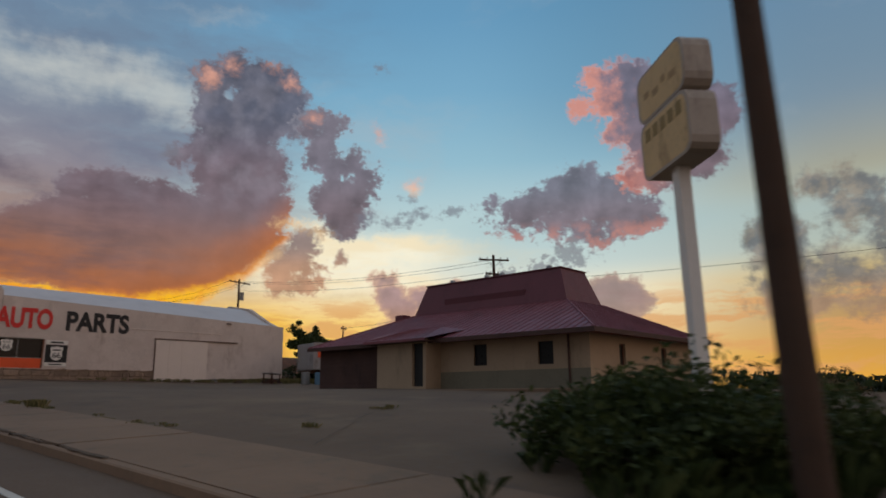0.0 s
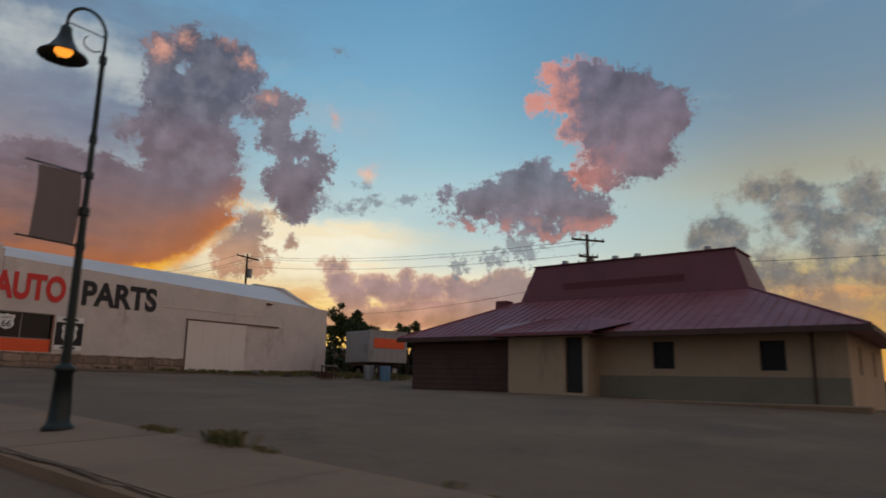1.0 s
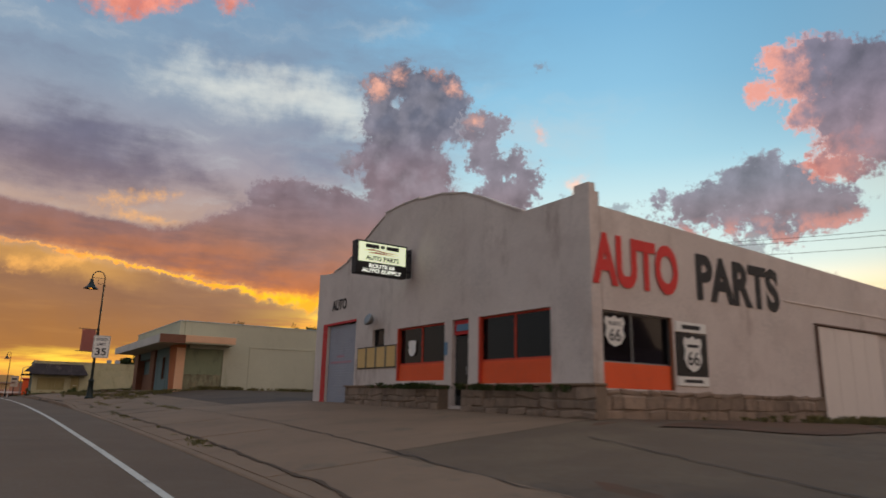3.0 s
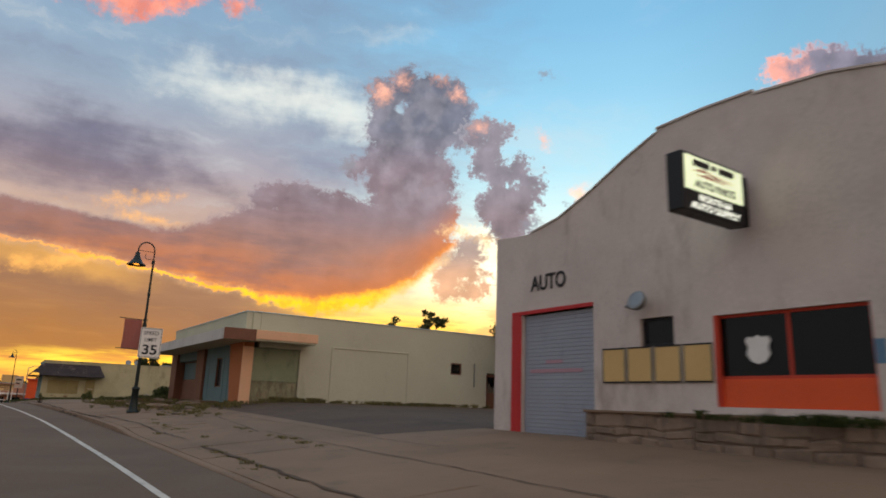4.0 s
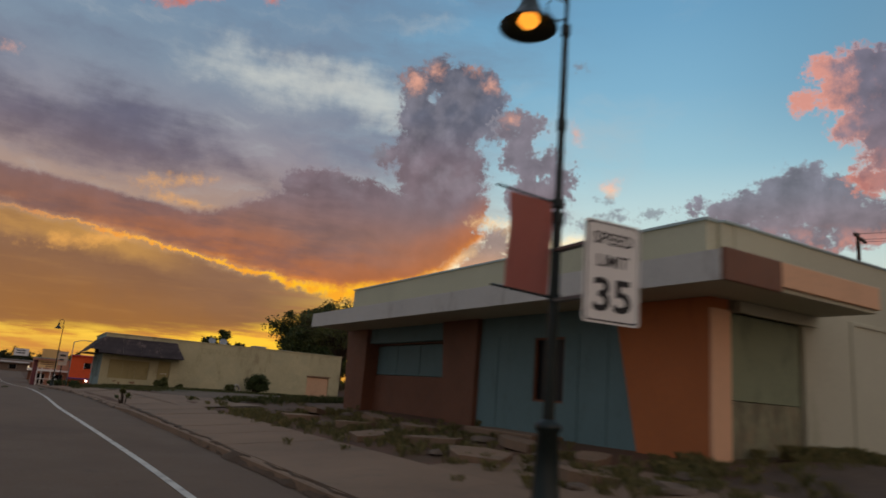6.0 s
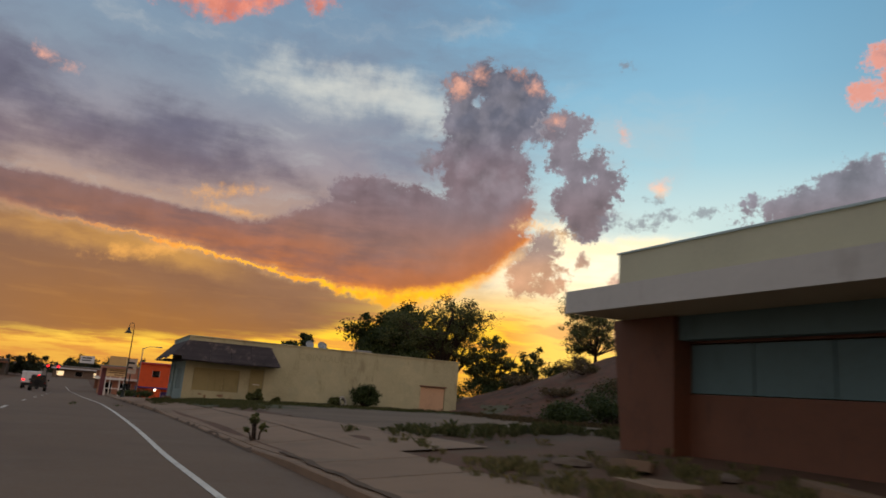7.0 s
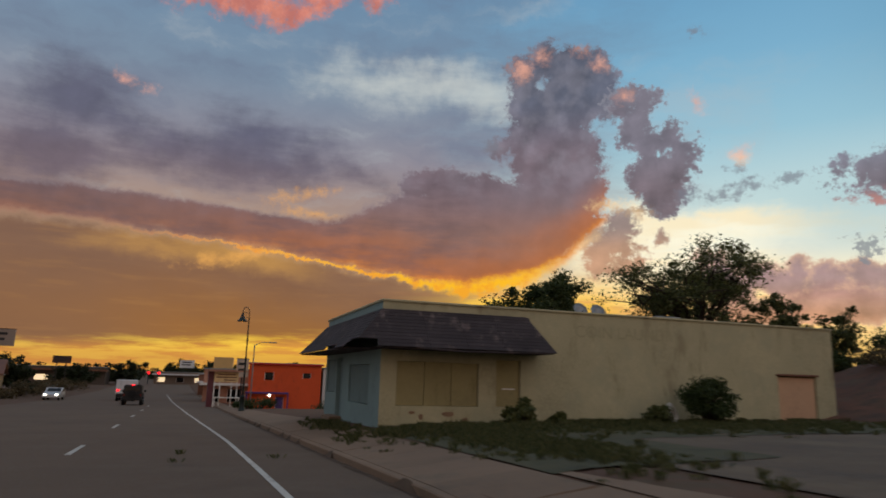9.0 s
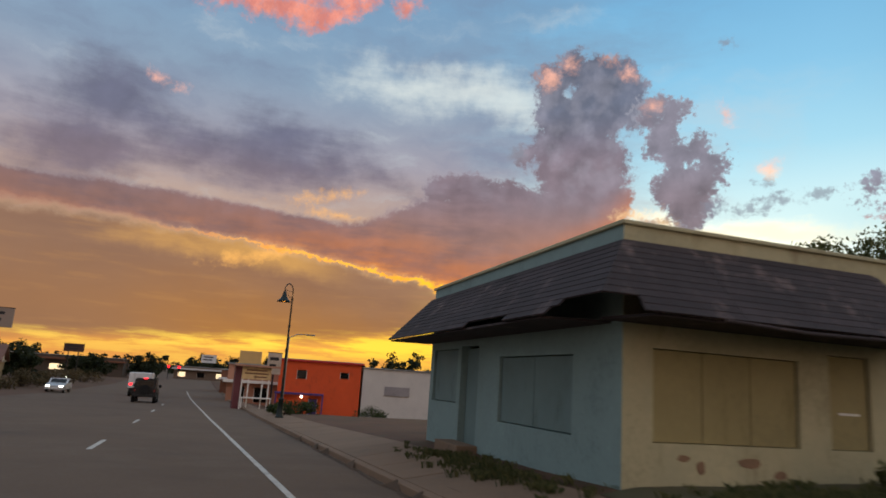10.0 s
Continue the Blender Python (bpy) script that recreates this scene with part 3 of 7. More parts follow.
def box(bm, x0, x1, y0, y1, z0, z1, bev=0.0):
    r = bmesh.ops.create_cube(bm, size=1, matrix=Matrix.Translation(((x0 + x1) / 2, (y0 + y1) / 2, (z0 + z1) / 2)) @ Matrix.Diagonal((x1 - x0, y1 - y0, z1 - z0, 1)))
    if bev:
        es = {e for v in r["verts"] for e in v.link_edges}
        bmesh.ops.bevel(bm, geom=list(es), offset=bev, segments=1, affect="EDGES", clamp_overlap=True)
    return bm


def boxed(x0, x1, y0, y1, z0, z1, bev=0.0):
    return box(bmesh.new(), x0, x1, y0, y1, z0, z1, bev)


def prism(bm, outline, axis, d0, d1):
    """A plate: outline of (u, v) carried from d0 to d1 along axis; u, v are the two other axes in order."""
    def put(u, v, d):
        return {"x": (d, u, v), "y": (u, d, v), "z": (u, v, d)}[axis]
    a = [bm.verts.new(put(u, v, d0)) for u, v in outline]
    b = [bm.verts.new(put(u, v, d1)) for u, v in outline]
    n = len(outline)
    bm.faces.new(a)
    bm.faces.new(b[::-1])
    for i in range(n):
        bm.faces.new((a[i], b[i], b[(i + 1) % n], a[(i + 1) % n]))
    return bm


def rod(bm, p, q, r0, r1=None, seg=8, caps=True):
    p, q = Vector(p), Vector(q)
    d = q - p
    if d.length < 1e-5:
        return bm
    m = Matrix.Translation((p + q) / 2) @ d.to_track_quat("Z", "Y").to_matrix().to_4x4()
    bmesh.ops.create_cone(bm, cap_ends=caps, segments=seg, radius1=r0, radius2=r0 if r1 is None else r1, depth=d.length, matrix=m)
    return bm


def sweep(bm, pts, r, seg=8):
    pts = [Vector(p) for p in pts]
    rings = []
    for i, p in enumerate(pts):
        d = (pts[min(i + 1, len(pts) - 1)] - pts[max(i - 1, 0)]).normalized()
        q = d.to_track_quat("Z", "Y")
        rr = r[i] if isinstance(r, (list, tuple)) else r
        rings.append([bm.verts.new(p + q @ Vector((rr * math.cos(a), rr * math.sin(a), 0))) for a in (2 * math.pi * k / seg for k in range(seg))])
    for a, b in zip(rings, rings[1:]):
        for k in range(seg):
            bm.faces.new((a[k], a[(k + 1) % seg], b[(k + 1) % seg], b[k]))
    bm.faces.new(rings[0][::-1])
    bm.faces.new(rings[-1])
    return bm


def lathe(bm, prof, at=(0, 0, 0), seg=20):
    rings = [[bm.verts.new((at[0] + r * math.cos(a), at[1] + r * math.sin(a), at[2] + z)) for a in (2 * math.pi * k / seg for k in range(seg))] for r, z in prof]
    for a, b in zip(rings, rings[1:]):
        for k in range(seg):
            bm.faces.new((a[k], a[(k + 1) % seg], b[(k + 1) % seg], b[k]))
    bm.faces.new(rings[0][::-1])
    bm.faces.new(rings[-1])
    return bm


def pierced(bm, put, th, u0, u1, z0, z1, gaps):
    """One closed wall with openings cut through it."""
    us = sorted({u0, u1, *[min(max(q, u0), u1) for g in gaps for q in g[:2]]})
    zs = sorted({z0, z1, *[min(max(q, z0), z1) for g in gaps for q in g[2:4]]})
    def solid(i, k):
        if not (0 <= i < len(us) - 1 and 0 <= k < len(zs) - 1):
            return False
        u, z = (us[i] + us[i + 1]) / 2, (zs[k] + zs[k + 1]) / 2
        return not any(g[0] < u < g[1] and g[2] < z < g[3] for g in gaps)
    made = {}
    def v(i, k, d):
        if (i, k, d) not in made:
            made[i, k, d] = bm.verts.new(put(us[i], zs[k], d * th))
        return made[i, k, d]
    for i in range(len(us) - 1):
        for k in range(len(zs) - 1):
            if not solid(i, k):
                continue
            for d in (0, 1):
                bm.faces.new((v(i, k, d), v(i + 1, k, d), v(i + 1, k + 1, d), v(i, k + 1, d)))
            for (p, q), (di, dk) in ((((i, k), (i + 1, k)), (0, -1)), (((i, k + 1), (i + 1, k + 1)), (0, 1)), (((i, k), (i, k + 1)), (-1, 0)), (((i + 1, k), (i + 1, k + 1)), (1, 0))):
                if not solid(i + di, k + dk):
                    bm.faces.new((v(*p, 0), v(*q, 0), v(*q, 1), v(*p, 1)))
    return bm


def front_wall(bm, x, th, u0, u1, z0, z1, gaps=()):
    return pierced(bm, lambda u, z, d: (x + d, u, z), th, u0, u1, z0, z1, gaps)


def side_wall(bm, y, th, u0, u1, z0, z1, gaps=()):
    return pierced(bm, lambda u, z, d: (u, y + d, z), th, u0, u1, z0, z1, gaps)


def letters(name, text, mat, parent, width, height, m, depth=0.012, bold=0.02, label=""):
    """Built-in font, fitted to width and height; m carries its lower left corner; x runs along the line, y up."""
    cu = bpy.data.curves.new(name, "FONT")
    cu.body, cu.offset, cu.extrude = text, bold, 0.02
    tmp = bpy.data.objects.new("lettering", cu)
    scene.collection.objects.link(tmp)
    bpy.context.view_layer.update()
    me = bpy.data.meshes.new_from_object(tmp)
    bpy.data.objects.remove(tmp)
    lo = [min(v.co[k] for v in me.vertices) for k in range(3)]
    hi = [max(v.co[k] for v in me.vertices) for k in range(3)]
    for v in me.vertices:
        v.co = ((v.co[0] - lo[0]) / (hi[0] - lo[0]) * width, (v.co[1] - lo[1]) / (hi[1] - lo[1]) * height, (v.co[2] - lo[2]) / (hi[2] - lo[2]) * depth)
    me.name = name
    me.materials.clear()
    me.materials.append(mat)
    ob = new(name, me)
    ob.parent, ob.matrix_basis = parent, m
    return tagged(ob, label)


# text planes: on a wall that faces -y (reads along +x), and on one that faces -x (reads along -y)
def on_side(x, y, z):
    return pose(x, y, z, 90, 0, 0)


def on_front(x, y, z):
    return pose(x, y, z, 90, 0, -90)


# ---- ground ----
RY = [-80, -60, 0, 6, 12, 18, 24, 30, 48, 60, 72, 90, 102, 108, 120, 157, 200, 260, 400, 700, 1500]
RZ = [-4.9, -4, .14, .56, .96, 1.32, 1.68, 1.94, 2.54, 2.81, 2.99, 3.11, 3.13, 3.06, 2.83, 1.85, .9, .6, 1.5, 3.0, 3.2]


def road_z(y):
    return float(sum(np.interp(y + d, RY, RZ) for d in (-4, -2, 0, 2, 4)) / 5)


GX = [4.2, 6.6, 12, 25, 35, 60, 140, 700]
GY = [-80, 0, 14, 24, 34, 46, 63, 79, 97, 112, 128, 138, 150, 165, 185, 300, 1500]
GO = [np.array(r) for r in (
    (.1, .12, .2, .3, .3, .3, 0, 0), (.1, .2, .5, .9, .8, .6, .3, 0), (.1, .2, .5, .77, .6, .6, .3, 0), (.12, .2, .4, .57, .6, .6, .3, 0),
    (.12, .2, .35, .35, .5, .6, .3, 0), (.1, .25, .85, .7, .92, 1, .5, 0), (.1, .25, .6, .7, .7, .8, .5, 0), (.13, .3, .9, .95, .95, 1, .5, 0),
    (.13, .3, .7, .8, .9, 1.2, 1, 0), (.13, .35, .5, .6, .8, 1.2, 1, 0), (.13, .5, .65, .78, 1, 1.2, 1, 0), (.13, .5, .6, .7, 1, 1.2, 1, 0),
    (.13, .3, .4, .5, .8, 1, .6, 0), (.13, .15, .2, .3, .5, .6, .3, 0), (.13, -.2, -1.1, -1.3, -1.2, -1, -.6, 0), (.1, .1, .1, .1, .1, 0, 0, 0), (0, 0, 0, 0, 0, 0, 0, 0))]


def ease(v):
    v = min(1.0, max(0.0, v))
    return v * v * (3 - 2 * v)


def edge_off(y):
    return float(np.interp(y, [80, 104], [0, -0.45]))


def ground_z(x, y):
    z = road_z(y)
    x -= edge_off(y) * (1 - ease((x - 5) / 4))
    if x > 4.2:
        i = max(0, min(len(GY) - 2, int(np.searchsorted(GY, y)) - 1))
        k = min(1.0, max(0.0, (y - GY[i]) / (GY[i + 1] - GY[i])))
        z += float(np.interp(x, GX, GO[i] * (1 - k) + GO[i + 1] * k))
    elif x < -14:
        z += 0.12 + min(1.2, (-14 - x) * 0.012)
    # the mound behind the laundry
    z += min(6.4, max(0.0, (x - 25.0) * 0.36)) * ease((y - 98) / 16) * ease((150 - y) / 26) * ease((190 - x) / 90)
    return z


def spread(*runs):
    out = []
    for a, b, n in runs:
        out += [a + (b - a) * k / n for k in range(n)]
    return out + [runs[-1][1]]


def sheet(name, xs, ys, lift, mat, rough=0.0):
    bm = bmesh.new()
    rows = []
    for y in ys:
        rows.append([bm.verts.new((x, y, ground_z(x, y) + lift(x, y) + (rough * (noise.noise((x * 0.7, y * 0.7, 3.1)) + 0.5 * noise.noise((x * 2.3, y * 2.3, 1.0))) if rough else 0))) for x in xs])
    for a, b in zip(rows, rows[1:]):
        for k in range(len(xs) - 1):
            bm.faces.new((a[k], a[k + 1], b[k + 1], b[k]))
    return mesh_ob(name, bm, mat, smooth=True)


LOTS = ((8.2, 44, -12, 44.5), (11, 28, 65.6, 76.3), (9.3, 20, 102.2, 120), (12, 25, 121, 126.4), (7.5, 11.4, 48, 62))


def ground_lift(x, y):
    if any(a <= x <= b and c <= y <= d for a, b, c, d in LOTS):
        return -0.1
    if -14.5 < x < 4.3 + edge_off(y):
        return -0.12
    return -0.16 if 4.2 < x < (6.3 if y < 115 else 5.6) + edge_off(y) else 0.0


ys = spread((-300, -40, 8), (-40, 200, 120), (200, 500, 30), (500, 1500, 10))
tagged(sheet("ground", spread((-900, -60, 12), (-60, -15, 9), (-15, 3.2, 6), (3.2, 4.4, 4), (4.4, 60, 56), (60, 150, 18), (150, 900, 8)), ys,
             ground_lift, EARTH, 0.05), "dry brown earth with sparse weeds", "ground", kind="structure")
road_bm = bmesh.new()
rows = []
for y in spread((-60, 220, 140), (220, 900, 40)):
    rows.append([road_bm.verts.new((x, y, road_z(y))) for x in (-14.0, -9, -2, 0, 2.0, 4.05 + edge_off(y))])
for ra, rb in zip(rows, rows[1:]):
    for k in range(5):
        road_bm.faces.new((ra[k], ra[k + 1], rb[k + 1], rb[k]))
tagged(mesh_ob("road", road_bm, ASPHALT, smooth=True), "worn grey asphalt road with painted lines", "road", kind="structure")


# curb, pavement slabs, lots
def strip(bm, xa, xb, y0, y1, lift, n=None, fx=None):
    """A narrow band on the ground between two x lines, lifted by lift."""
    n = n or max(2, int(abs(y1 - y0) / 2))
    pv = None
    for k in range(n + 1):
        y = y0 + (y1 - y0) * k / n
        o = fx(y) if fx else 0.0
        cur = [bm.verts.new((x + o, y, (road_z(y) if x + o <= 4.1 + edge_off(y) else ground_z(x + o, y)) + lift)) for x in (xa, xb)]
        if pv:
            bm.faces.new((pv[0], pv[1], cur[1], cur[0]))
        pv = cur
    return bm


def line_x(y):
    return float(np.interp(y, [-40, 62, 76, 84, 98, 130, 150, 200, 230], [0, 0, -0.12, -0.3, -0.85, -1.02, -1.55, -2.95, -3.8]))


tagged(mesh_ob("edge_line", strip(bmesh.new(), 2.58, 2.7, -40, 230, 0.006, 150, line_x), PAINT_LINE), "worn white painted edge line on asphalt", "road marking", kind="structure")
dash = None
for k in range(16):
    y = -8.5 + 12.2 * k
    bm = strip(bmesh.new(), -2.22, -2.09, y, y + 3.0, 0.006, 4)
    tagged(mesh_ob("lane_dash", bm, PAINT_LINE), "worn white painted lane dash on asphalt", "road marking", "lane dashes", "structure")


def curb_h(y):
    return 0.03 + 0.11 * (ease((y - 68) / 3) if y > 40 else ease((24 - y) / 2)) * (1 - 0.75 * ease((y - 97) / 2) * ease((117 - y) / 2))


def curb_run(name, y0, y1):
    bm = bmesh.new()
    n = int((y1 - y0) / 1.5)
    rows = []
    for k in range(n + 1):
        y = y0 + (y1 - y0) * k / n
        z, h = road_z(y), curb_h(y)
        o = edge_off(y)
        rows.append([bm.verts.new((p[0] + o, p[1], p[2])) for p in ((4.02, y, z - 0.1), (4.03, y, z + h - 0.02), (4.06, y, z + h), (4.2, y, z + h + 0.005), (4.22, y, z - 0.1))])
    for a, b in zip(rows, rows[1:]):
        for i in range(4):
            bm.faces.new((a[i], a[i + 1], b[i + 1], b[i]))
    return tagged(mesh_ob(name, bm, CONCRETE), "stained concrete kerb beside the road", "kerb", kind="structure")


def slab_z(u, y, wide):
    k = min(1.0, max(0.0, (u - 4.2) / (wide - 4.2)))
    return (road_z(y) + curb_h(y) + 0.012) * (1 - k) + (ground_z(wide + edge_off(y), y) + 0.03) * k


curb_run("kerb", -40, 215)
pave = thing("pavement", pose(0, 0, 0), "stained concrete pavement slabs with weedy joints", "pavement", kind="structure")
for k in range(118):
    y0 = -20 + k * 2.0
    y1 = y0 + 1.985
    bm = bmesh.new()
    q = []
    tip = random.uniform(-0.006, 0.006)
    wide = 6.5 if y0 < 115 else 5.9
    for x, y in ((4.215, y0), (wide, y0), (wide, y1), (4.215, y1)):
        q.append((x + edge_off(y), y, slab_z(x, y, wide) + tip))
    a = [bm.verts.new(p) for p in q]
    b = [bm.verts.new((p[0], p[1], p[2] - 0.14)) for p in q]
    bm.faces.new(a)
    for i in range(4):
        bm.faces.new((a[i], b[i], b[(i + 1) % 4], a[(i + 1) % 4]))
    part("slab", bm, CONCRETE, pave)
tagged(sheet("grass_verge", spread((5.5, 10.2, 8)), spread((117.2, 128.3, 10)), lambda x, y: 0.035, GRASS_SOIL, 0.04), "dark grassy soil before the laundry", "verge", kind="structure")
lot_l = lambda x, y: 0.02
tagged(sheet("grass_verge", spread((10.2, 27, 14)), spread((121.4, 128.3, 8)), lambda x, y: 0.028, GRASS_SOIL, 0.05), "dark grassy soil beside the laundry wall", "verge", kind="structure")
tagged(sheet("lot_north", spread((6.45, 26, 20), (26, 46, 10)), spread((-14, 46.6, 40)), lot_l, LOT, 0.012), "cracked dusty asphalt parking lot", "parking lot", kind="structure")
tagged(sheet("apron", spread((6.45, 12.3, 6)), spread((46.6, 63.4, 10)), lambda x, y: 0.025, CONCRETE, 0.01), "concrete apron before a garage door", "pavement", kind="structure")
tagged(sheet("lot_middle", spread((8.9, 30, 18)), spread((63.4, 78.4, 12)), lot_l, LOT_DARK, 0.015), "dusty gravelled lot between two shops", "parking lot", kind="structure")
tagged(sheet("lot_south", spread((7.5, 21.5, 14)), spread((100, 122.2, 16)), lot_l, LOT, 0.02), "dusty lot with weedy edges", "parking lot", kind="structure")


MOUND = surface("reddish_mound_soil", (94, 60, 42), 0.95, 0.45, 0.35, 5, 0.8, tint=(76, 62, 40), stain=(60, 44, 32), stain_at=0.55)
tagged(sheet("mound", spread((23.5, 62, 38), (62, 150, 16)), spread((101, 152, 34)), lambda x, y: 0.06 if 24.5 < x < 140 and 102 < y < 150 else -0.1, MOUND, 0.22), "reddish-brown earth mound with low scrub", "mound", kind="structure")


tagged(mesh_ob("worn_walk", strip(bmesh.new(), 6.47, 8.95, 63.4, 82, 0.03), CONCRETE), "worn concrete and dust beside the pavement", "pavement", kind="structure")
bm = bmesh.new()
pv = None
for k in range(13):
    y = 97 + 21 * k / 12
    cur = [bm.verts.new((x, y, ground_z(x, y) + 0.03)) for x in (5.6, float(np.interp(y, [97, 104.6, 116, 118], [8.4, 7.95, 5.95, 5.75])))]
    if pv:
        bm.faces.new((pv[0], pv[1], cur[1], cur[0]))
    pv = cur
tagged(mesh_ob("worn_walk", bm, CONCRETE), "worn concrete and dust beside the pavement", "pavement", kind="structure")


def pave_z(x, y):
    """The top of whatever paving lies at x, y."""
    u = x - edge_off(y)
    if u < 4.05:
        return road_z(y)
    if u < (6.5 if y < 115 else 5.9):
        return slab_z(u, y, 6.5 if y < 115 else 5.9) + 0.008
    return ground_z(x, y) + 0.03


def crack(pts, w, mat=None, name="seam", label="dark dirt-filled crack in paving"):
    """A wandering dark seam laid on the paving."""
    bm = bmesh.new()
    full = []
    for (xa, ya), (xb, yb) in zip(pts, pts[1:]):
        n = max(2, int(math.hypot(xb - xa, yb - ya) / 0.35))
        for k in range(n):
            s = k / n
            full.append((xa + (xb - xa) * s + random.uniform(-0.05, 0.05), ya + (yb - ya) * s + random.uniform(-0.05, 0.05)))
    full.append(pts[-1])
    pv = None
    for i, (x, y) in enumerate(full):
        j = min(i + 1, len(full) - 1)
        d = Vector((full[j][0] - full[max(0, i - 1)][0], full[j][1] - full[max(0, i - 1)][1], 0)).normalized()
        s = w * random.uniform(0.25, 0.75)
        nx, ny = -d.y * s, d.x * s
        c = []
        for sg in (-1, 1):
            px, py = x + nx * sg, y + ny * sg
            c.append(bm.verts.new((px, py, pave_z(px, py) + 0.01)))
        if pv:
            bm.faces.new((pv[0], pv[1], c[1], c[0]))
        pv = c
    return tagged(mesh_ob(name, bm, mat or CRACK), label, "crack" if name == "seam" else "dirt", "paving cracks" if name == "seam" else "", "structure")


for pts, w in (([(4.9, 66), (4.6, 78)], 0.04), ([(6.2, 40), (6.9, 49), (7.2, 54), (7.0, 66)], 0.028), ([(8.0, 33), (8.4, 36), (9.1, 40.3), (10, 45)], 0.028), ([(8.4, 63.6), (12.0, 63.0)], 0.035),
               ([(8.6, 60), (8.4, 66), (8.2, 72)], 0.025), ([(12, 20), (14, 28), (18, 36), (17, 44)], 0.014), ([(7, 9), (11, 12), (16, 13), (22, 17)], 0.014),
               ([(9, 30), (14, 31), (21, 30), (24, 32)], 0.025), ([(7.6, 100), (7.9, 110), (7.0, 121)], 0.025),
               ([(6.8, 66), (7.5, 72), (8.1, 77)], 0.025)):
    crack(pts, w)
# dark ribbons along the kerb: gutter dirt and the kerb face's shadow, both as colour
for pts, w in (([(4.3, 40.5), (4.6, 45), (4.75, 52), (4.8, 64)], 0.07), ([(4.35, 75.5), (4.1, 79), (3.95, 84), (3.98, 98)], 0.12), ([(3.62, 99), (3.55, 106), (3.5, 112)], 0.09), ([(3.53, 116.5), (3.5, 122), (3.5, 150)], 0.1), ([(4.12, 10), (4.12, 23)], 0.08)):
    crack(pts, w, GUTTER_DARK, "gutter_dirt_and_shade", "dark ribbon of dirt and painted kerb shade")
dirt = bmesh.new()
for cx, cy, rx, ry in ((17, 44.9, 6, 1.9), (24, 44.6, 3, 1.2)):
    n = 26
    c = dirt.verts.new((cx, cy, pave_z(cx, cy) + 0.03))
    ring = []
    for k in range(n):
        a = 2 * math.pi * k / n
        s = 0.75 + 0.35 * noise.noise((math.cos(a) * 2 + cx, math.sin(a) * 2 + cy, 0.3))
        x, y = cx + rx * s * math.cos(a), cy + ry * s * math.sin(a)
        ring.append(dirt.verts.new((x, y, pave_z(x, y) + 0.012)))
    for k in range(n):
        dirt.faces.new((c, ring[k], ring[(k + 1) % n]))
tagged(mesh_ob("dirt_patch", dirt, EARTH), "windblown dirt gathered along the kerb", "dirt", kind="stuff")


# ---- auto parts shop ----
def stones(parent, x0, x1, z0, z1, at, face, seed):
    """Rubble stones, each its own piece, proud of a mortar core; at: how far out; face 'x' or 'y'."""
    rnd = random.Random(seed)
    z = z0
    row = 0
    while z < z1 - 0.06:
        h = min(rnd.uniform(0.16, 0.42), z1 - z)
        if z1 - z - h < 0.1:
            h = z1 - z
        u = x0 + rnd.uniform(-0.2, 0)
        while u < x1 - 0.1:
            w = rnd.uniform(0.22, 0.95)
            lean = rnd.uniform(-0.13, 0.13)
            a, b = max(u, x0) + 0.008, min(u + w, x1) - 0.008
            if b - a > 0.06:
                d = rnd.uniform(0.0, 0.03)
                bm = bmesh.new()
                if face == "x":
                    box(bm, at - d, at + 0.08, a, b, z + 0.012, z + h - 0.012, 0.025)
                else:
                    box(bm, a, b, at - d, at + 0.08, z + 0.012, z + h - 0.012, 0.025)
                for v in bm.verts:
                    v.co += Vector((rnd.uniform(-.01, .01), rnd.uniform(-.01, .01), rnd.uniform(-.03, .03) + lean * ((v.co.y if face == "x" else v.co.x) - a - w / 2)))
                part("stone", bm, STONE, parent)
            u += w
        z += h
        row += 1


def shield(bm, u0, u1, z0, z1, put):
    w, h = u1 - u0, z1 - z0
    out = [(0.5, 0), (0.78, 0.1), (0.97, 0.34), (0.9, 0.58), (1.0, 0.8), (0.9, 0.96), (0.7, 0.9), (0.5, 1.0), (0.3, 0.9), (0.1, 0.96), (0.0, 0.8), (0.1, 0.58), (0.03, 0.34), (0.22, 0.1)]
    put(bm, [(u0 + a * w, z0 + b * h) for a, b in out])
    return bm


def pane_window(parent, face, u0, u1, z0, z1, at, frame_mat, mull=(), fw=0.06, pane=None):
    """A window in an opening: frame bars, panes; face 'x' looks to -x, 'y' looks to -y."""
    win = new("window")
    win.parent = parent
    bars = [(u0, u0 + fw, z0, z1), (u1 - fw, u1, z0, z1), (u0 + fw, u1 - fw, z1 - fw, z1), (u0 + fw, u1 - fw, z0, z0 + fw)]
    bars += [(q - fw / 2, q + fw / 2, z0 + fw, z1 - fw) for q in mull]
    for a, b, c, d in bars:
        bm = boxed(at, at + 0.07, a, b, c, d, 0.006) if face == "x" else boxed(a, b, at, at + 0.07, c, d, 0.006)
        part("frame_bar", bm, frame_mat, win)
    cuts = [u0 + fw, *mull, u1 - fw]
    for a, b in zip(cuts, cuts[1:]):
        a2, b2 = a + (0 if a == cuts[0] else fw / 2), b - (0 if b == cuts[-1] else fw / 2)
        bm = boxed(at + 0.03, at + 0.042, a2, b2, z0 + fw, z1 - fw) if face == "x" else boxed(a2, b2, at + 0.03, at + 0.042, z0 + fw, z1 - fw)
        part("pane", bm, pane or GLASS, win).visible_shadow = False
    return win


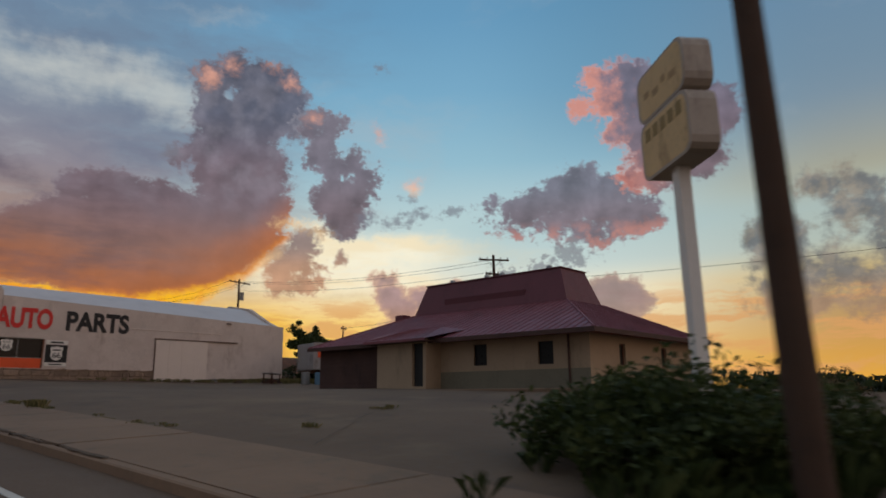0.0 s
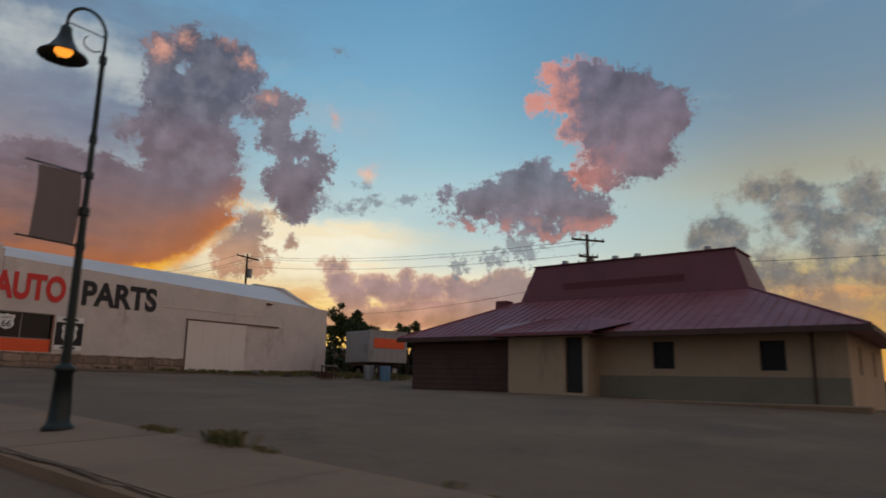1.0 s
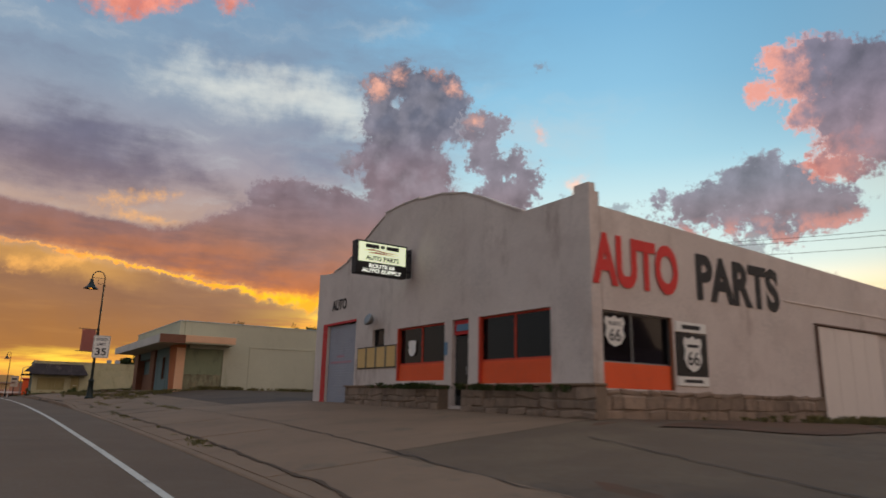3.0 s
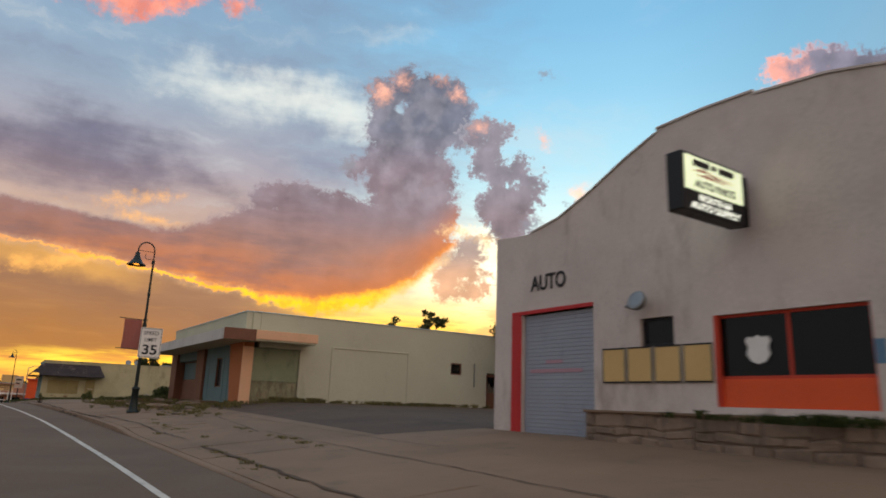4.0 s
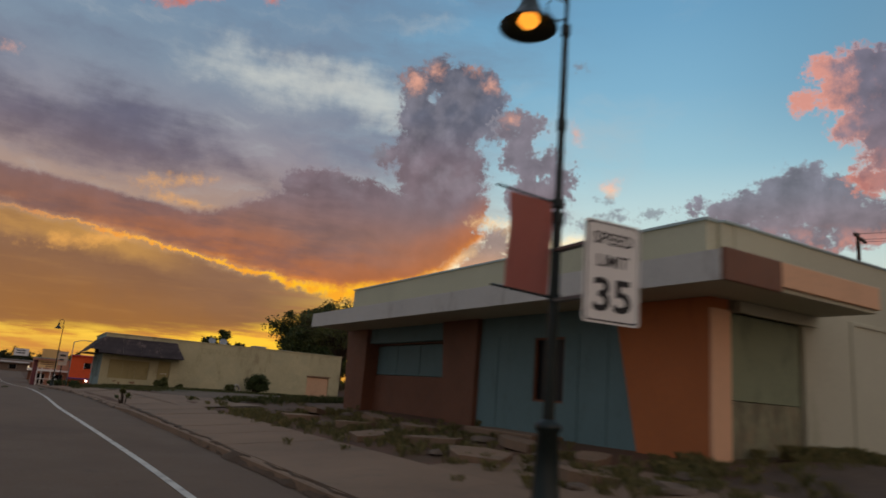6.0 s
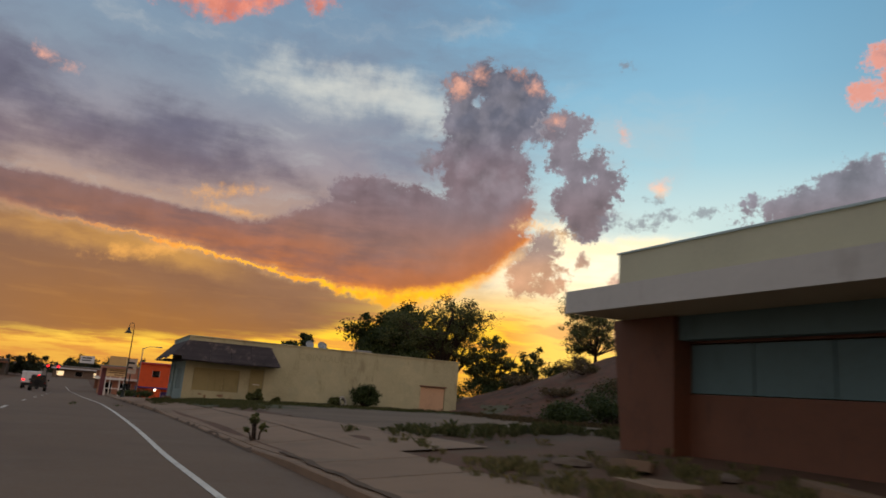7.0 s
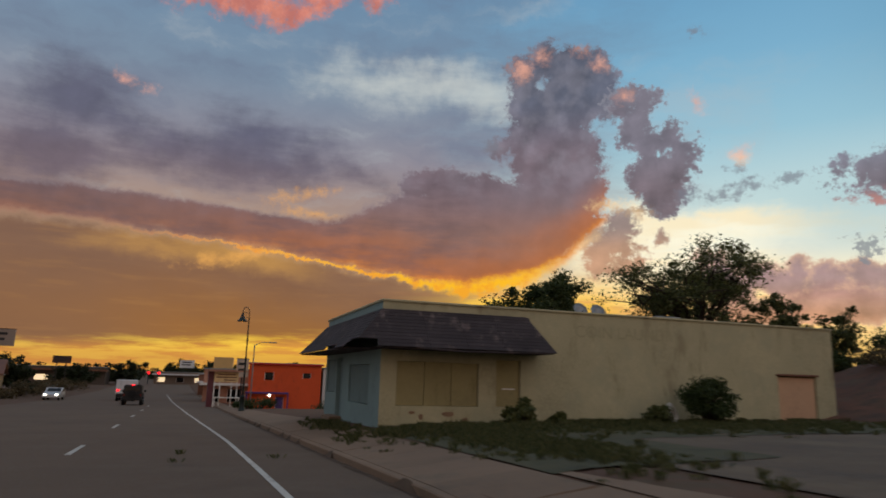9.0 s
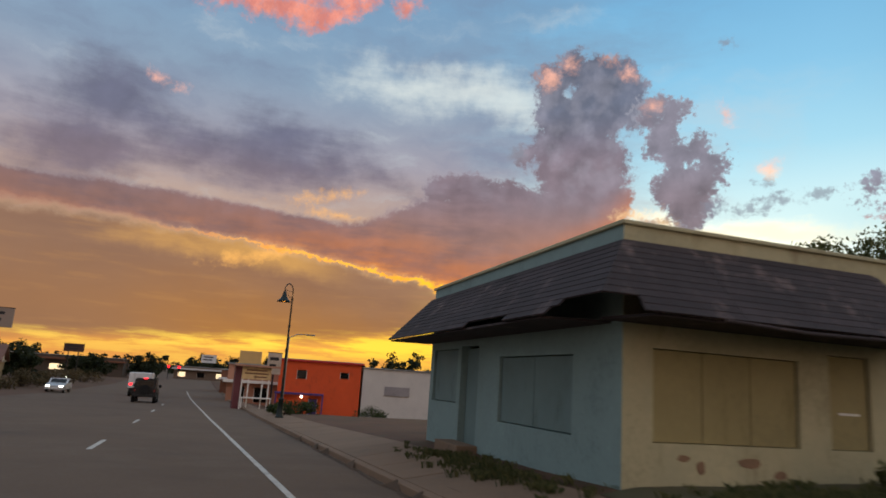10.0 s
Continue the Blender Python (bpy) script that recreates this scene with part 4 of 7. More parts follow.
DOOR_IRON = surface("weathered_door_iron", (112, 90, 78), 0.8, 0.25, 1.0, 10, 0.2)
MAROON = surface("red_orange_window_paint", (196, 66, 42), 0.6, 0.15, 0.8, 10, 0.1)
AUTO_TOP = [(2.5, 5.3), (3.4, 5.7), (4.3, 6.14), (5.2, 6.5), (6.5, 6.8), (7.9, 6.93), (7.92, 7.0), (9.1, 7.03), (10.3, 6.98), (10.32, 6.88), (11.3, 6.5), (12.4, 5.98), (13.5, 5.55), (14.6, 5.34)]


def build_auto_shop():
    s = thing("auto_parts_shop", pose(12.15, 46.8, 3.45, 0, 0, -0.7), "white stucco auto parts shop with curved parapet", "shop building")
    # street front: lower wall with openings, then the shaped parapet
    gaps = [(1.45, 4.45, 0.69, 2.58), (4.95, 5.8, 0.05, 2.6), (6.2, 9.1, 0.8, 2.58), (10.05, 10.93, 2.05, 2.67), (12.33, 14.95, -0.6, 3.1)]
    bm = front_wall(bmesh.new(), 0, 0.3, 0, 16.1, -0.6, 3.2, gaps)
    top = [(0, 3.2), (16.1, 3.2), (16.1, 5.45), (15.2, 5.36), (14.6, 5.34)] + AUTO_TOP[::-1] + [(1.2, 5.3), (0, 5.3)]
    part("street_wall", bm, WHITE_STUCCO, s)
    part("parapet", prism(bmesh.new(), top, "x", 0, 0.3), WHITE_STUCCO, s, "curved stucco parapet")
    part("corner_pier", boxed(-0.05, 0.17, -0.01, 0.5, -0.5, 5.5, 0.006), WHITE_STUCCO, s)
    bm = bmesh.new()
    for (y0, z0), (y1, z1) in zip(AUTO_TOP, AUTO_TOP[1:]):
        if abs(y1 - y0) > 0.1:
            a = [bm.verts.new((x, y, z)) for x, y, z in ((-0.03, y0, z0), (-0.03, y1, z1), (0.33, y1, z1), (0.33, y0, z0))]
            b = [bm.verts.new((v.co.x, v.co.y, v.co.z + 0.05)) for v in a]
            bm.faces.new(b)
            for i in range(4):
                bm.faces.new((a[i], a[(i + 1) % 4], b[(i + 1) % 4], b[i]))
    part("parapet_coping", bm, WHITE_STUCCO, s)
    # long side wall, its top falling to the rear
    L = 20.6
    gaps = [(0.25, 2.85, 0.57, 2.4)]
    bm = side_wall(bmesh.new(), 0, 0.3, 0.32, L, -0.6, 3.4, gaps)
    part("side_wall", bm, WHITE_STUCCO, s)
    part("upper_side_wall", prism(bmesh.new(), [(0.32, 3.4), (L, 3.4), (L, 4.3), (0.32, 4.95)], "y", 0, 0.3), WHITE_STUCCO, s)
    part("rear_wall", prism(bmesh.new(), [(0.32, -0.6), (15.8, -0.6), (15.8, 4.3), (14.6, 4.5), (11.5, 6.3), (8.2, 6.9), (4.9, 6.3), (2.0, 4.9), (0.32, 4.25)], "x", L - 0.3, L), WHITE_STUCCO, s)
    part("far_wall", side_wall(bmesh.new(), 15.8, 0.3, 0.32, L - 0.3, -0.6, 4.3), WHITE_STUCCO, s)
    # barrel roof
    bm = bmesh.new()
    n = 22
    rows = []
    for k in range(n + 1):
        u = k / n
        y = 0.35 + 15.4 * u
        z = float(np.interp(y, [0.35] + [p[0] for p in AUTO_TOP] + [15.75], [4.3] + [p[1] - 0.22 for p in AUTO_TOP] + [4.3]))
        rows.append([bm.verts.new((x, y, z - (x - 0.32) * 0.006)) for x in (0.32, 7, 14, L - 0.02)])
    for a, b in zip(rows, rows[1:]):
        for i in range(3):
            bm.faces.new((a[i], a[i + 1], b[i + 1], b[i]))
    part("barrel_roof", bm, ROOF_METAL, s, "pale weathered metal barrel roof", smooth=True)
    # show windows with orange panels under the glass
    for a, b, z0, zm, z1, mull in ((1.45, 4.45, 0.69, 1.3, 2.58, (2.95,)), (6.2, 9.1, 0.8, 1.33, 2.58, (7.65,))):
        part("spandrel", boxed(0.06, 0.22, a, b, z0, zm, 0.01), ORANGE, s, "orange panel under the show window")
        pane_window(s, "x", a, b, zm, z1, 0.1, MAROON, mull)
        part("reveal", boxed(-0.012, 0.06, b - 0.09, b, z0, z1), MAROON, s)
    part("spandrel", boxed(0.25, 2.85, 0.04, 0.2, 0.57, 1.17, 0.01), ORANGE, s, "orange panel under the show window")
    pane_window(s, "y", 0.25, 2.85, 1.17, 2.4, 0.1, GALV, (1.42,), 0.04)
    part("reveal", boxed(2.76, 2.85, -0.012, 0.04, 0.57, 2.4), BROWN_TILE, s)
    # shop inside, its gloom put into wall and ceiling colours; shelves with goods, a strip lamp
    part("shop_floor", boxed(0.32, 6.0, 0.32, 9.6, 0.1, 0.14), BROWN_TILE, s)
    part("inner_wall", boxed(6.0, 6.1, 0.32, 9.6, 0.14, 3.1), surface("gloom_toned_inner_wall", (84, 76, 70), 0.9, 0.2), s)
    part("inner_ceiling", boxed(0.32, 6.1, 0.32, 12.4, 3.1, 3.16), surface("gloom_toned_ceiling", (96, 90, 84), 0.9, 0.1), s)
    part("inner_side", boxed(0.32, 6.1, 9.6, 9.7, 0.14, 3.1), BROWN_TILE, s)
    for k in range(4):
        part("shop_shelf", boxed(1.6 + k * 1.1, 1.75 + k * 1.1, 1.2, 7.5, 0.14, 1.5), RUST, s)
    for x, z in ((0.7, 1.17), (1.75, 1.17), (2.2, 1.17), (2.5, 1.17)):
        part("stock_carton", boxed(x, x + 0.22, 0.26, 0.42, z, z + random.uniform(0.12, 0.24), 0.01), random.choice((YELLOW_BOARD, WHITE, PLASTER_PINK)), s)
    part("strip_lamp", boxed(2.6, 2.68, 2.2, 3.4, 2.62, 2.66), glow("strip_light", (235, 240, 255), 2.0), s, "lit strip lamp inside the shop")
    # shop door with red transom and a blue notice
    door = new("door")
    door.parent = s
    part("leaf", boxed(0.12, 0.17, 5.0, 5.75, 0.07, 2.1, 0.008), BLACK, door)
    part("glass", boxed(0.105, 0.118, 5.1, 5.65, 0.35, 2.0), GLASS, door)
    part("transom", boxed(0.08, 0.17, 4.97, 5.78, 2.14, 2.58, 0.01), RED, door, "red board over the door")
    part("notice", boxed(0.062, 0.078, 5.05, 5.65, 2.25, 2.45), BLUE_TARP, door)
    part("handle", rod(bmesh.new(), (0.07, 5.12, 0.95), (0.07, 5.12, 1.2), 0.015), GALV, door)
    part("poster", boxed(-0.006, 0.0, 6.02, 6.2, 1.55, 1.95), BLUE_TARP, s)
    # roller door of many slats, red jamb and lintel
    gd = new("roller_door")
    gd.parent = s
    for k in range(31):
        z = -0.02 + k * 0.1
        part("slat", boxed(0.11 + 0.003 * (k % 2), 0.16, 12.35, 14.93, z, z + 0.097, 0.005), GREY_METAL, gd)
    for z in (1.55, 1.78):
        part("faded_lettering", boxed(0.1, 0.106, 12.8 if z < 1.6 else 13.5, 14.7 if z < 1.6 else 14.1, z, z + 0.09), surface("ghost_red", (170, 132, 140), 0.6, 0.1), gd)
    part("red_jamb", boxed(-0.03, 0.3, 14.952, 15.35, -0.4, 3.1, 0.01), RED, s, "red painted door jamb")
    part("red_lintel", boxed(-0.025, 0.12, 12.33, 15.35, 3.1, 3.2, 0.01), RED, s)
    # four yellowed boards and a small window, wall lamp
    for k in range(4):
        y = 9.18 + k * 0.735
        part("price_board", boxed(-0.03, 0.0, y, y + 0.62, 1.3, 2.02, 0.006), YELLOW_BOARD, s, "yellowed blank notice board")
        for z in (1.27, 2.02):
            part("board_rail", boxed(-0.04, 0.0, y - 0.02, y + 0.64, z, z + 0.03), BLACK, s)
        for q in (y - 0.03, y + 0.62):
            part("board_rail", boxed(-0.04, 0.0, q, q + 0.03, 1.3, 2.02), surface("dull_rail", (140, 130, 110), 0.7), s)
    pane_window(s, "x", 10.05, 10.93, 2.05, 2.67, 0.1, BLACK)
    bm = lathe(bmesh.new(), [(0.02, 0), (0.1, 0.02), (0.2, 0.12), (0.23, 0.24), (0.2, 0.26), (0.02, 0.2)], (0, 0, 0), 16)
    bmesh.ops.rotate(bm, verts=bm.verts, matrix=Matrix.Rotation(radians(-70), 3, "Y"))
    bmesh.ops.translate(bm, verts=bm.verts, vec=(-0.12, 10.75, 2.95))
    part("wall_lamp", bm, GALV, s, "grey dish-shaped wall lamp", smooth=True)
    part("lamp_arm", sweep(bmesh.new(), [(0, 11.25, 2.95), (-0.18, 11.2, 2.95), (-0.2, 10.95, 2.98)], 0.02), GALV, s)
    # stone planter along front and side
    for a, b in ((-0.35, 4.8), (5.95, 12.28)):
        part("stone_core", boxed(-0.34, -0.004, a, b, -0.7, 0.6), MORTAR, s)
        stones(s, a, b, -0.35, 0.62, -0.36, "x", 3)
        part("planter_cap", boxed(-0.42, -0.004, a - 0.03, b + 0.03, 0.6, 0.66, 0.015), CONCRETE, s)
    part("stone_core", boxed(-0.34, 9.9, -0.1, -0.004, -0.8, 0.52), MORTAR, s)
    stones(s, -0.34, 9.9, -0.45, 0.54, -0.12, "y", 8)
    # great painted letters
    letters("lettering", "AUTO", LETTER_RED, s, 3.2, 1.3, on_side(-0.02, -0.024, 2.99), bold=0.04, label="red painted letters")
    letters("lettering", "PARTS", LETTER_BLACK, s, 4.0, 1.3, on_side(3.98, -0.012, 2.98), bold=0.04, label="black painted letters")
    letters("lettering", "AUTO", LETTER_BLACK, s, 1.33, 0.43, on_front(-0.012, 14.58, 3.7), bold=0.02)
    # shields
    def side_plate(y0, y1):
        return lambda bm, pts: prism(bm, pts, "y", y0, y1)
    part("route_shield", shield(bmesh.new(), 0.45, 1.15, 1.55, 2.3, side_plate(0.075, 0.095)), WHITE, s, "white route shield on the glass")
    letters("numerals", "66", BLACK, s, 0.4, 0.3, on_side(0.6, 0.073, 1.68), 0.004, 0.01)
    letters("shield_word", "ROUTE", BLACK, s, 0.42, 0.09, on_side(0.59, 0.073, 2.06), 0.004, 0.01)
    part("shield_board", boxed(2.95, 4.22, -0.04, -0.003, 0.95, 2.05, 0.006), BLACK, s, "black board with a route shield")
    for z0, z1 in ((0.7, 0.93), (2.07, 2.33)):
        part("caption_board", boxed(2.95, 4.22, -0.04, -0.003, z0, z1, 0.006), WHITE, s)
        part("caption_bar", boxed(3.2, 3.95, -0.046, -0.04, z0 + 0.08, z1 - 0.07), LETTER_BLACK, s)
    part("route_shield", shield(bmesh.new(), 3.2, 3.97, 1.05, 1.98, side_plate(-0.056, -0.04)), WHITE, s)
    letters("numerals", "66", BLACK, s, 0.48, 0.36, on_side(3.35, -0.06, 1.22), 0.004, 0.01)
    part("shield_bar", boxed(3.36, 3.82, -0.06, -0.056, 1.68, 1.76), LETTER_BLACK, s)
    part("route_shield", shield(bmesh.new(), 8.0, 8.5, 1.6, 2.15, lambda bm, pts: prism(bm, pts, "x", 0.08, 0.095)), WHITE, s)
    # sliding door, its track and a ledge
    part("sliding_door", boxed(9.95, 13.9, -0.09, -0.015, -0.5, 2.72, 0.015), PATCH_STUCCO, s, "white painted sliding door")
    for k in range(1, 4):
        part("door_batten", boxed(9.95 + k * 0.98, 9.99 + k * 0.98, -0.1, -0.09, -0.4, 2.7), PATCH_STUCCO, s)
    part("door_track", boxed(9.85, 16.4, -0.13, 0.0, 2.76, 2.82, 0.01), DOOR_IRON, s)
    part("door_stop", boxed(9.89, 9.945, -0.1, 0.0, -0.3, 2.74), DOOR_IRON, s)
    part("ledge", boxed(8.3, 15.0, -0.03, 0.0, 3.36, 3.4, 0.008), PATCH_STUCCO, s)
    part("scupper", boxed(15.4, 15.75, -0.16, 0.0, 4.2, 4.26), RUST, s)
    return s


build_auto_shop()


SIGN_WHITE = glow("lit_white_lettering", (240, 244, 232), 0.6)


def build_hanging_sign():
    s = thing("hanging_sign", pose(12.13, 54.87, 7.6, 0, 0, 0), "lit black-framed shop sign on a bracket", "shop sign")
    part("case", boxed(-2.12, -0.2, 0.0, 0.34, 0, 1.1, 0.02), BLACK, s)
    for y0, y1, yt, turn in ((-0.012, 0.0, -0.016, 0), (0.34, 0.352, 0.356, 180)):
        part("lit_face", boxed(-2.05, -0.28, y0, y1, 0.4, 1.04), SIGN_LIT, s, "pale lit sign face")
        def at(u, z):
            return pose(-2.05 + u, yt, z, 90, 0, 0) if turn == 0 else pose(-0.28 - u, yt, z, 90, 0, 180)
        e = 0.004 if turn == 0 else -0.004
        def bar(a, b, c, d, m):
            xa, xb = (-2.05 + a, -2.05 + b) if turn == 0 else (-0.28 - b, -0.28 - a)
            part("sign_bar", boxed(xa, xb, min(yt, yt + e), max(yt, yt + e), c, d), m, s)
        bar(0.24, 0.74, 0.86, 0.99, LETTER_BLACK)
        bar(1.02, 1.5, 0.86, 0.99, LETTER_BLACK)
        bar(0.8, 0.95, 0.88, 0.98, LETTER_BLACK)
        def swoosh(pts):
            pts = [(-2.05 + u, z) if turn == 0 else (-0.28 - u, z) for u, z in pts]
            part("swoosh", prism(bmesh.new(), pts, "y", min(yt, yt + e), max(yt, yt + e)), RED, s)
        swoosh([(0.18, 0.76), (0.5, 0.83), (0.85, 0.79), (1.55, 0.75), (0.9, 0.745), (0.6, 0.78)])
        swoosh([(0.3, 0.70), (0.62, 0.74), (1.4, 0.69), (0.7, 0.685)])
        letters("lettering", "AUTO PARTS", LETTER_BLACK, s, 1.25, 0.155, at(0.26, 0.46), 0.004, 0.03)
        letters("lettering", "ROUTE 66", SIGN_WHITE, s, 0.95, 0.13, at(0.4, 0.215), 0.004, 0.03)
        letters("lettering", "AUTO SUPPLY", SIGN_WHITE, s, 1.5, 0.13, at(0.13, 0.05), 0.004, 0.03)
    for z in (0.25, 0.85):
        part("bracket_arm", rod(bmesh.new(), (-0.25, 0.17, z), (0.02, 0.17, z), 0.035), BLACK, s)
    part("bracket_plate", boxed(-0.03, 0.0, 0.05, 0.3, 0.05, 1.05, 0.008), BLACK, s)
    return s


build_hanging_sign()


# ---- closed hall with canopy ----
def build_hall():
    s = thing("closed_hall", pose(10.9, 79.4, 3.95, 0, 0, -2.0), "pale stucco hall with flat canopy and terracotta fins", "shop building")
    D, Wd, T = 16.2, 16.7, 4.15
    part("upper_front", front_wall(bmesh.new(), 0, 0.3, 0, Wd, 2.75, 3.14), CREAM_STUCCO, s)
    part("parapet", prism(bmesh.new(), [(0.1, 3.14), (Wd - 0.2, 3.14), (Wd - 0.2, T + 0.16), (0.1, T)], "x", -0.38, -0.08), CREAM_STUCCO, s)
    bm = side_wall(bmesh.new(), 0, 0.3, 0.3, D, -0.5, T, [(0.3, 2.4, -0.5, 2.5), (13.75, 14.6, -0.5, 2.0), (11.3, 12.05, 1.8, 2.45)])
    part("side_wall", bm, CREAM_STUCCO, s)
    part("parapet_return", boxed(-0.078, 0.298, 0.02, 0.3, 3.14, T), CREAM_STUCCO, s)
    part("rear_wall", boxed(D - 0.3, D, 0.3, Wd, -0.5, T), CREAM_STUCCO, s)
    part("south_wall", boxed(0.3, D - 0.3, Wd - 0.3, Wd, -0.5, T), CREAM_STUCCO, s)
    part("roof", boxed(0.3, D - 0.3, 0.3, Wd - 0.3, 3.7, 3.78), GALV, s)
    cap = surface("pale_blue_cap", (172, 188, 190), 0.7, 0.1)
    part("parapet_cap", prism(bmesh.new(), [(0.06, T), (Wd - 0.16, T + 0.16), (Wd - 0.16, T + 0.2), (0.06, T + 0.05)], "x", -0.42, -0.04), cap, s)
    part("parapet_cap", boxed(-0.038, D + 0.04, -0.04, 0.34, T, T + 0.05, 0.01), cap, s)
    # canopy
    part("canopy_slab", prism(bmesh.new(), [(-1.66, -1.2), (2.72, -1.2), (2.72, -0.004), (-0.004, -0.004), (-0.004, Wd - 0.3), (-1.93, Wd - 0.3)], "z", 2.71, 3.12), CREAM_STUCCO, s)
    part("canopy_edge", boxed(-1.7, -0.25, -1.27, -1.202, 2.68, 3.2, 0.01), BROWN_TILE, s, "dark brown canopy end board")
    part("canopy_edge", boxed(-0.245, 2.78, -1.26, -1.202, 2.78, 3.2, 0.01), PEACH, s)
    part("canopy_edge", prism(bmesh.new(), [(-1.73, -1.2), (-1.662, -1.2), (-1.932, Wd - 0.3), (-2.0, Wd - 0.3)], "z", 2.68, 3.17), surface("grey_white_fascia", (196, 192, 184), 0.7, 0.1, stain=(150, 142, 132)), s)
    part("beam", boxed(-0.29, 0.28, 2.3, Wd - 0.1, 2.2, 2.705), TEAL, s)
    # fins: wide at the head, narrow at the foot
    for y0, wt, wb, m in ((0.0, 2.35, 1.6, TERRACOTTA), (7.5, 1.85, 1.45, BROWN_TILE), (14.75, 1.85, 1.5, BROWN_TILE)):
        fin = new("fin")
        fin.parent = s
        part("fin_face", prism(bmesh.new(), [(y0, -0.5), (y0 + wb, -0.5), (y0 + wt, 2.705), (y0, 2.705)], "x", -0.42, 0.08), m, fin, "tapered painted fin")
        part("fin_edge", boxed(-0.44, 0.07, y0 - 0.06, y0 - 0.002, -0.5, 2.5 if y0 == 0 else 2.7), PEACH if y0 == 0 else BROWN_TILE, fin)
    # shop front between the fins
    bm = front_wall(bmesh.new(), -0.3, 0.22, 1.62, 7.5, -0.5, 2.2, [(4.0, 5.1, 0.62, 2.12)])
    part("shop_front", bm, TEAL, s, "faded teal boarded shop front")
    for y in (2.6, 3.5, 6.55):
        part("front_batten", boxed(-0.32, -0.3, y, y + 0.05, -0.3, 2.18), TEAL, s)
    # black board in place of the shade inside the opening
    part("opening_shade_board", boxed(-0.16, -0.1, 4.02, 5.08, 0.64, 2.1), BLACK, s)
    for q in ((4.0, 4.05, 0.62, 2.12), (5.05, 5.1, 0.62, 2.12), (4.05, 5.05, 2.07, 2.12), (4.05, 5.05, 0.62, 0.67)):
        part("frame_bar", boxed(-0.27, -0.2, *q), BROWN_TILE, s)
    part("step", boxed(-1.2, -0.304, 3.9, 6.6, -0.5, -0.1, 0.02), CONCRETE, s)
    bm = front_wall(bmesh.new(), 0.02, 0.2, 9.0, 15.2, -0.5, 2.2, [(9.9, 14.8, 1.1, 2.15)])
    part("shop_front", bm, BROWN_TILE, s, "brown tiled shop front")
    for k in range(3):
        part("window_board", boxed(0.1, 0.16, 9.92 + k * 1.63, 11.52 + k * 1.63, 1.12, 2.13, 0.006), TEAL, s)
    # side bay with sagging boards
    part("bay_lintel", boxed(0.3, 2.75, -0.1, 0.28, 2.5, 2.705), CREAM_STUCCO, s)
    part("bay_board", boxed(0.09, 2.39, 0.1, 0.16, 0.92, 2.5, 0.008), SAGE, s, "sage green boarding in the old garage bay")
    part("bay_board", boxed(0.09, 2.39, 0.11, 0.16, -0.45, 0.91, 0.008), surface("peeling_sage_board", (136, 134, 106), 0.8, 0.3, 1.4, 9, 0.3, tint=(150, 128, 100), stain=(104, 96, 76), stain_at=0.5), s, "peeling lower board of the old garage bay")
    # panel seams, vent, pipe, door
    for x in (4.05, 8.5):
        part("pilaster", boxed(x, x + 0.14, -0.035, 0.0, -0.4, 2.8, 0.008), CREAM_STUCCO, s)
    part("panel_head", boxed(4.19, 8.5, -0.03, 0.0, 2.72, 2.8, 0.006), CREAM_STUCCO, s)
    pane_window(s, "y", 11.3, 12.05, 1.8, 2.45, 0.05, BROWN_TILE, (), 0.07)
    part("pipe", rod(bmesh.new(), (11.15 + 1.75, -0.06, 1.2), (11.15 + 1.75, -0.06, 2.5), 0.035), GALV, s)
    door = new("door")
    door.parent = s
    part("leaf", boxed(13.8, 14.55, 0.08, 0.13, -0.1, 1.95), BROWN_TILE, door)
    part("glass", boxed(13.92, 14.43, 0.07, 0.079, 0.9, 1.8), GLASS, door)
    part("frame_bar", boxed(13.75, 13.8, 0.02, 0.14, -0.2, 2.0), WHITE, door)
    part("frame_bar", boxed(14.55, 14.6, 0.02, 0.14, -0.2, 2.0), WHITE, door)
    return s


build_hall()


def build_annex(name, m, label, D, Wd, T, mat, wins, scuppers=()):
    s = thing(name, m, label, "outbuilding")
    part("side_wall", side_wall(bmesh.new(), 0, 0.25, 0, D, -0.6, T, wins), mat, s)
    part("front_wall", boxed(0, 0.25, 0.252, Wd, -0.6, T), mat, s)
    part("rear_wall", boxed(D - 0.25, D, 0.252, Wd, -0.6, T), mat, s)
    part("far_wall", boxed(0.252, D - 0.252, Wd - 0.25, Wd, -0.6, T), mat, s)
    part("roof", boxed(0.1, D - 0.1, 0.1, Wd - 0.1, T + 0.002, T + 0.12, 0.02), GALV, s)
    for w in wins:
        pane_window(s, "y", w[0], w[1], w[2], w[3], 0.08, BLACK, (), 0.05)
    for u, z in scuppers:
        part("scupper", boxed(-0.12, 0.0, u, u + 0.25, z, z + 0.14, 0.01), RUST, s)
    return s


build_annex("store_shed", pose(27.8, 80.2, 4.0, 0, 0, -3), "low white rendered shed under a tree", 8.5, 7, 2.9, CREAM_STUCCO, [(4.0, 5.05, 0.9, 2.2), (5.85, 6.75, 0.9, 2.2)])
build_annex("hall_annex", pose(24.8, 98.4, 3.77, 0, 0, 8), "pale blue-white rendered annex with roof scuppers", 7.5, 8.0, 4.2, surface("pale_blue_render", (148, 158, 162), 0.85, 0.1, 0.35, 12, 0.25, stain=(126, 134, 138), stain_at=0.66), [], ((6.0, 3.2), (7.13, 3.2)))
low = thing("blue_wall", pose(28.0, 77.6, 3.95, 0, 0, -3), "low faded blue painted yard wall", "wall")
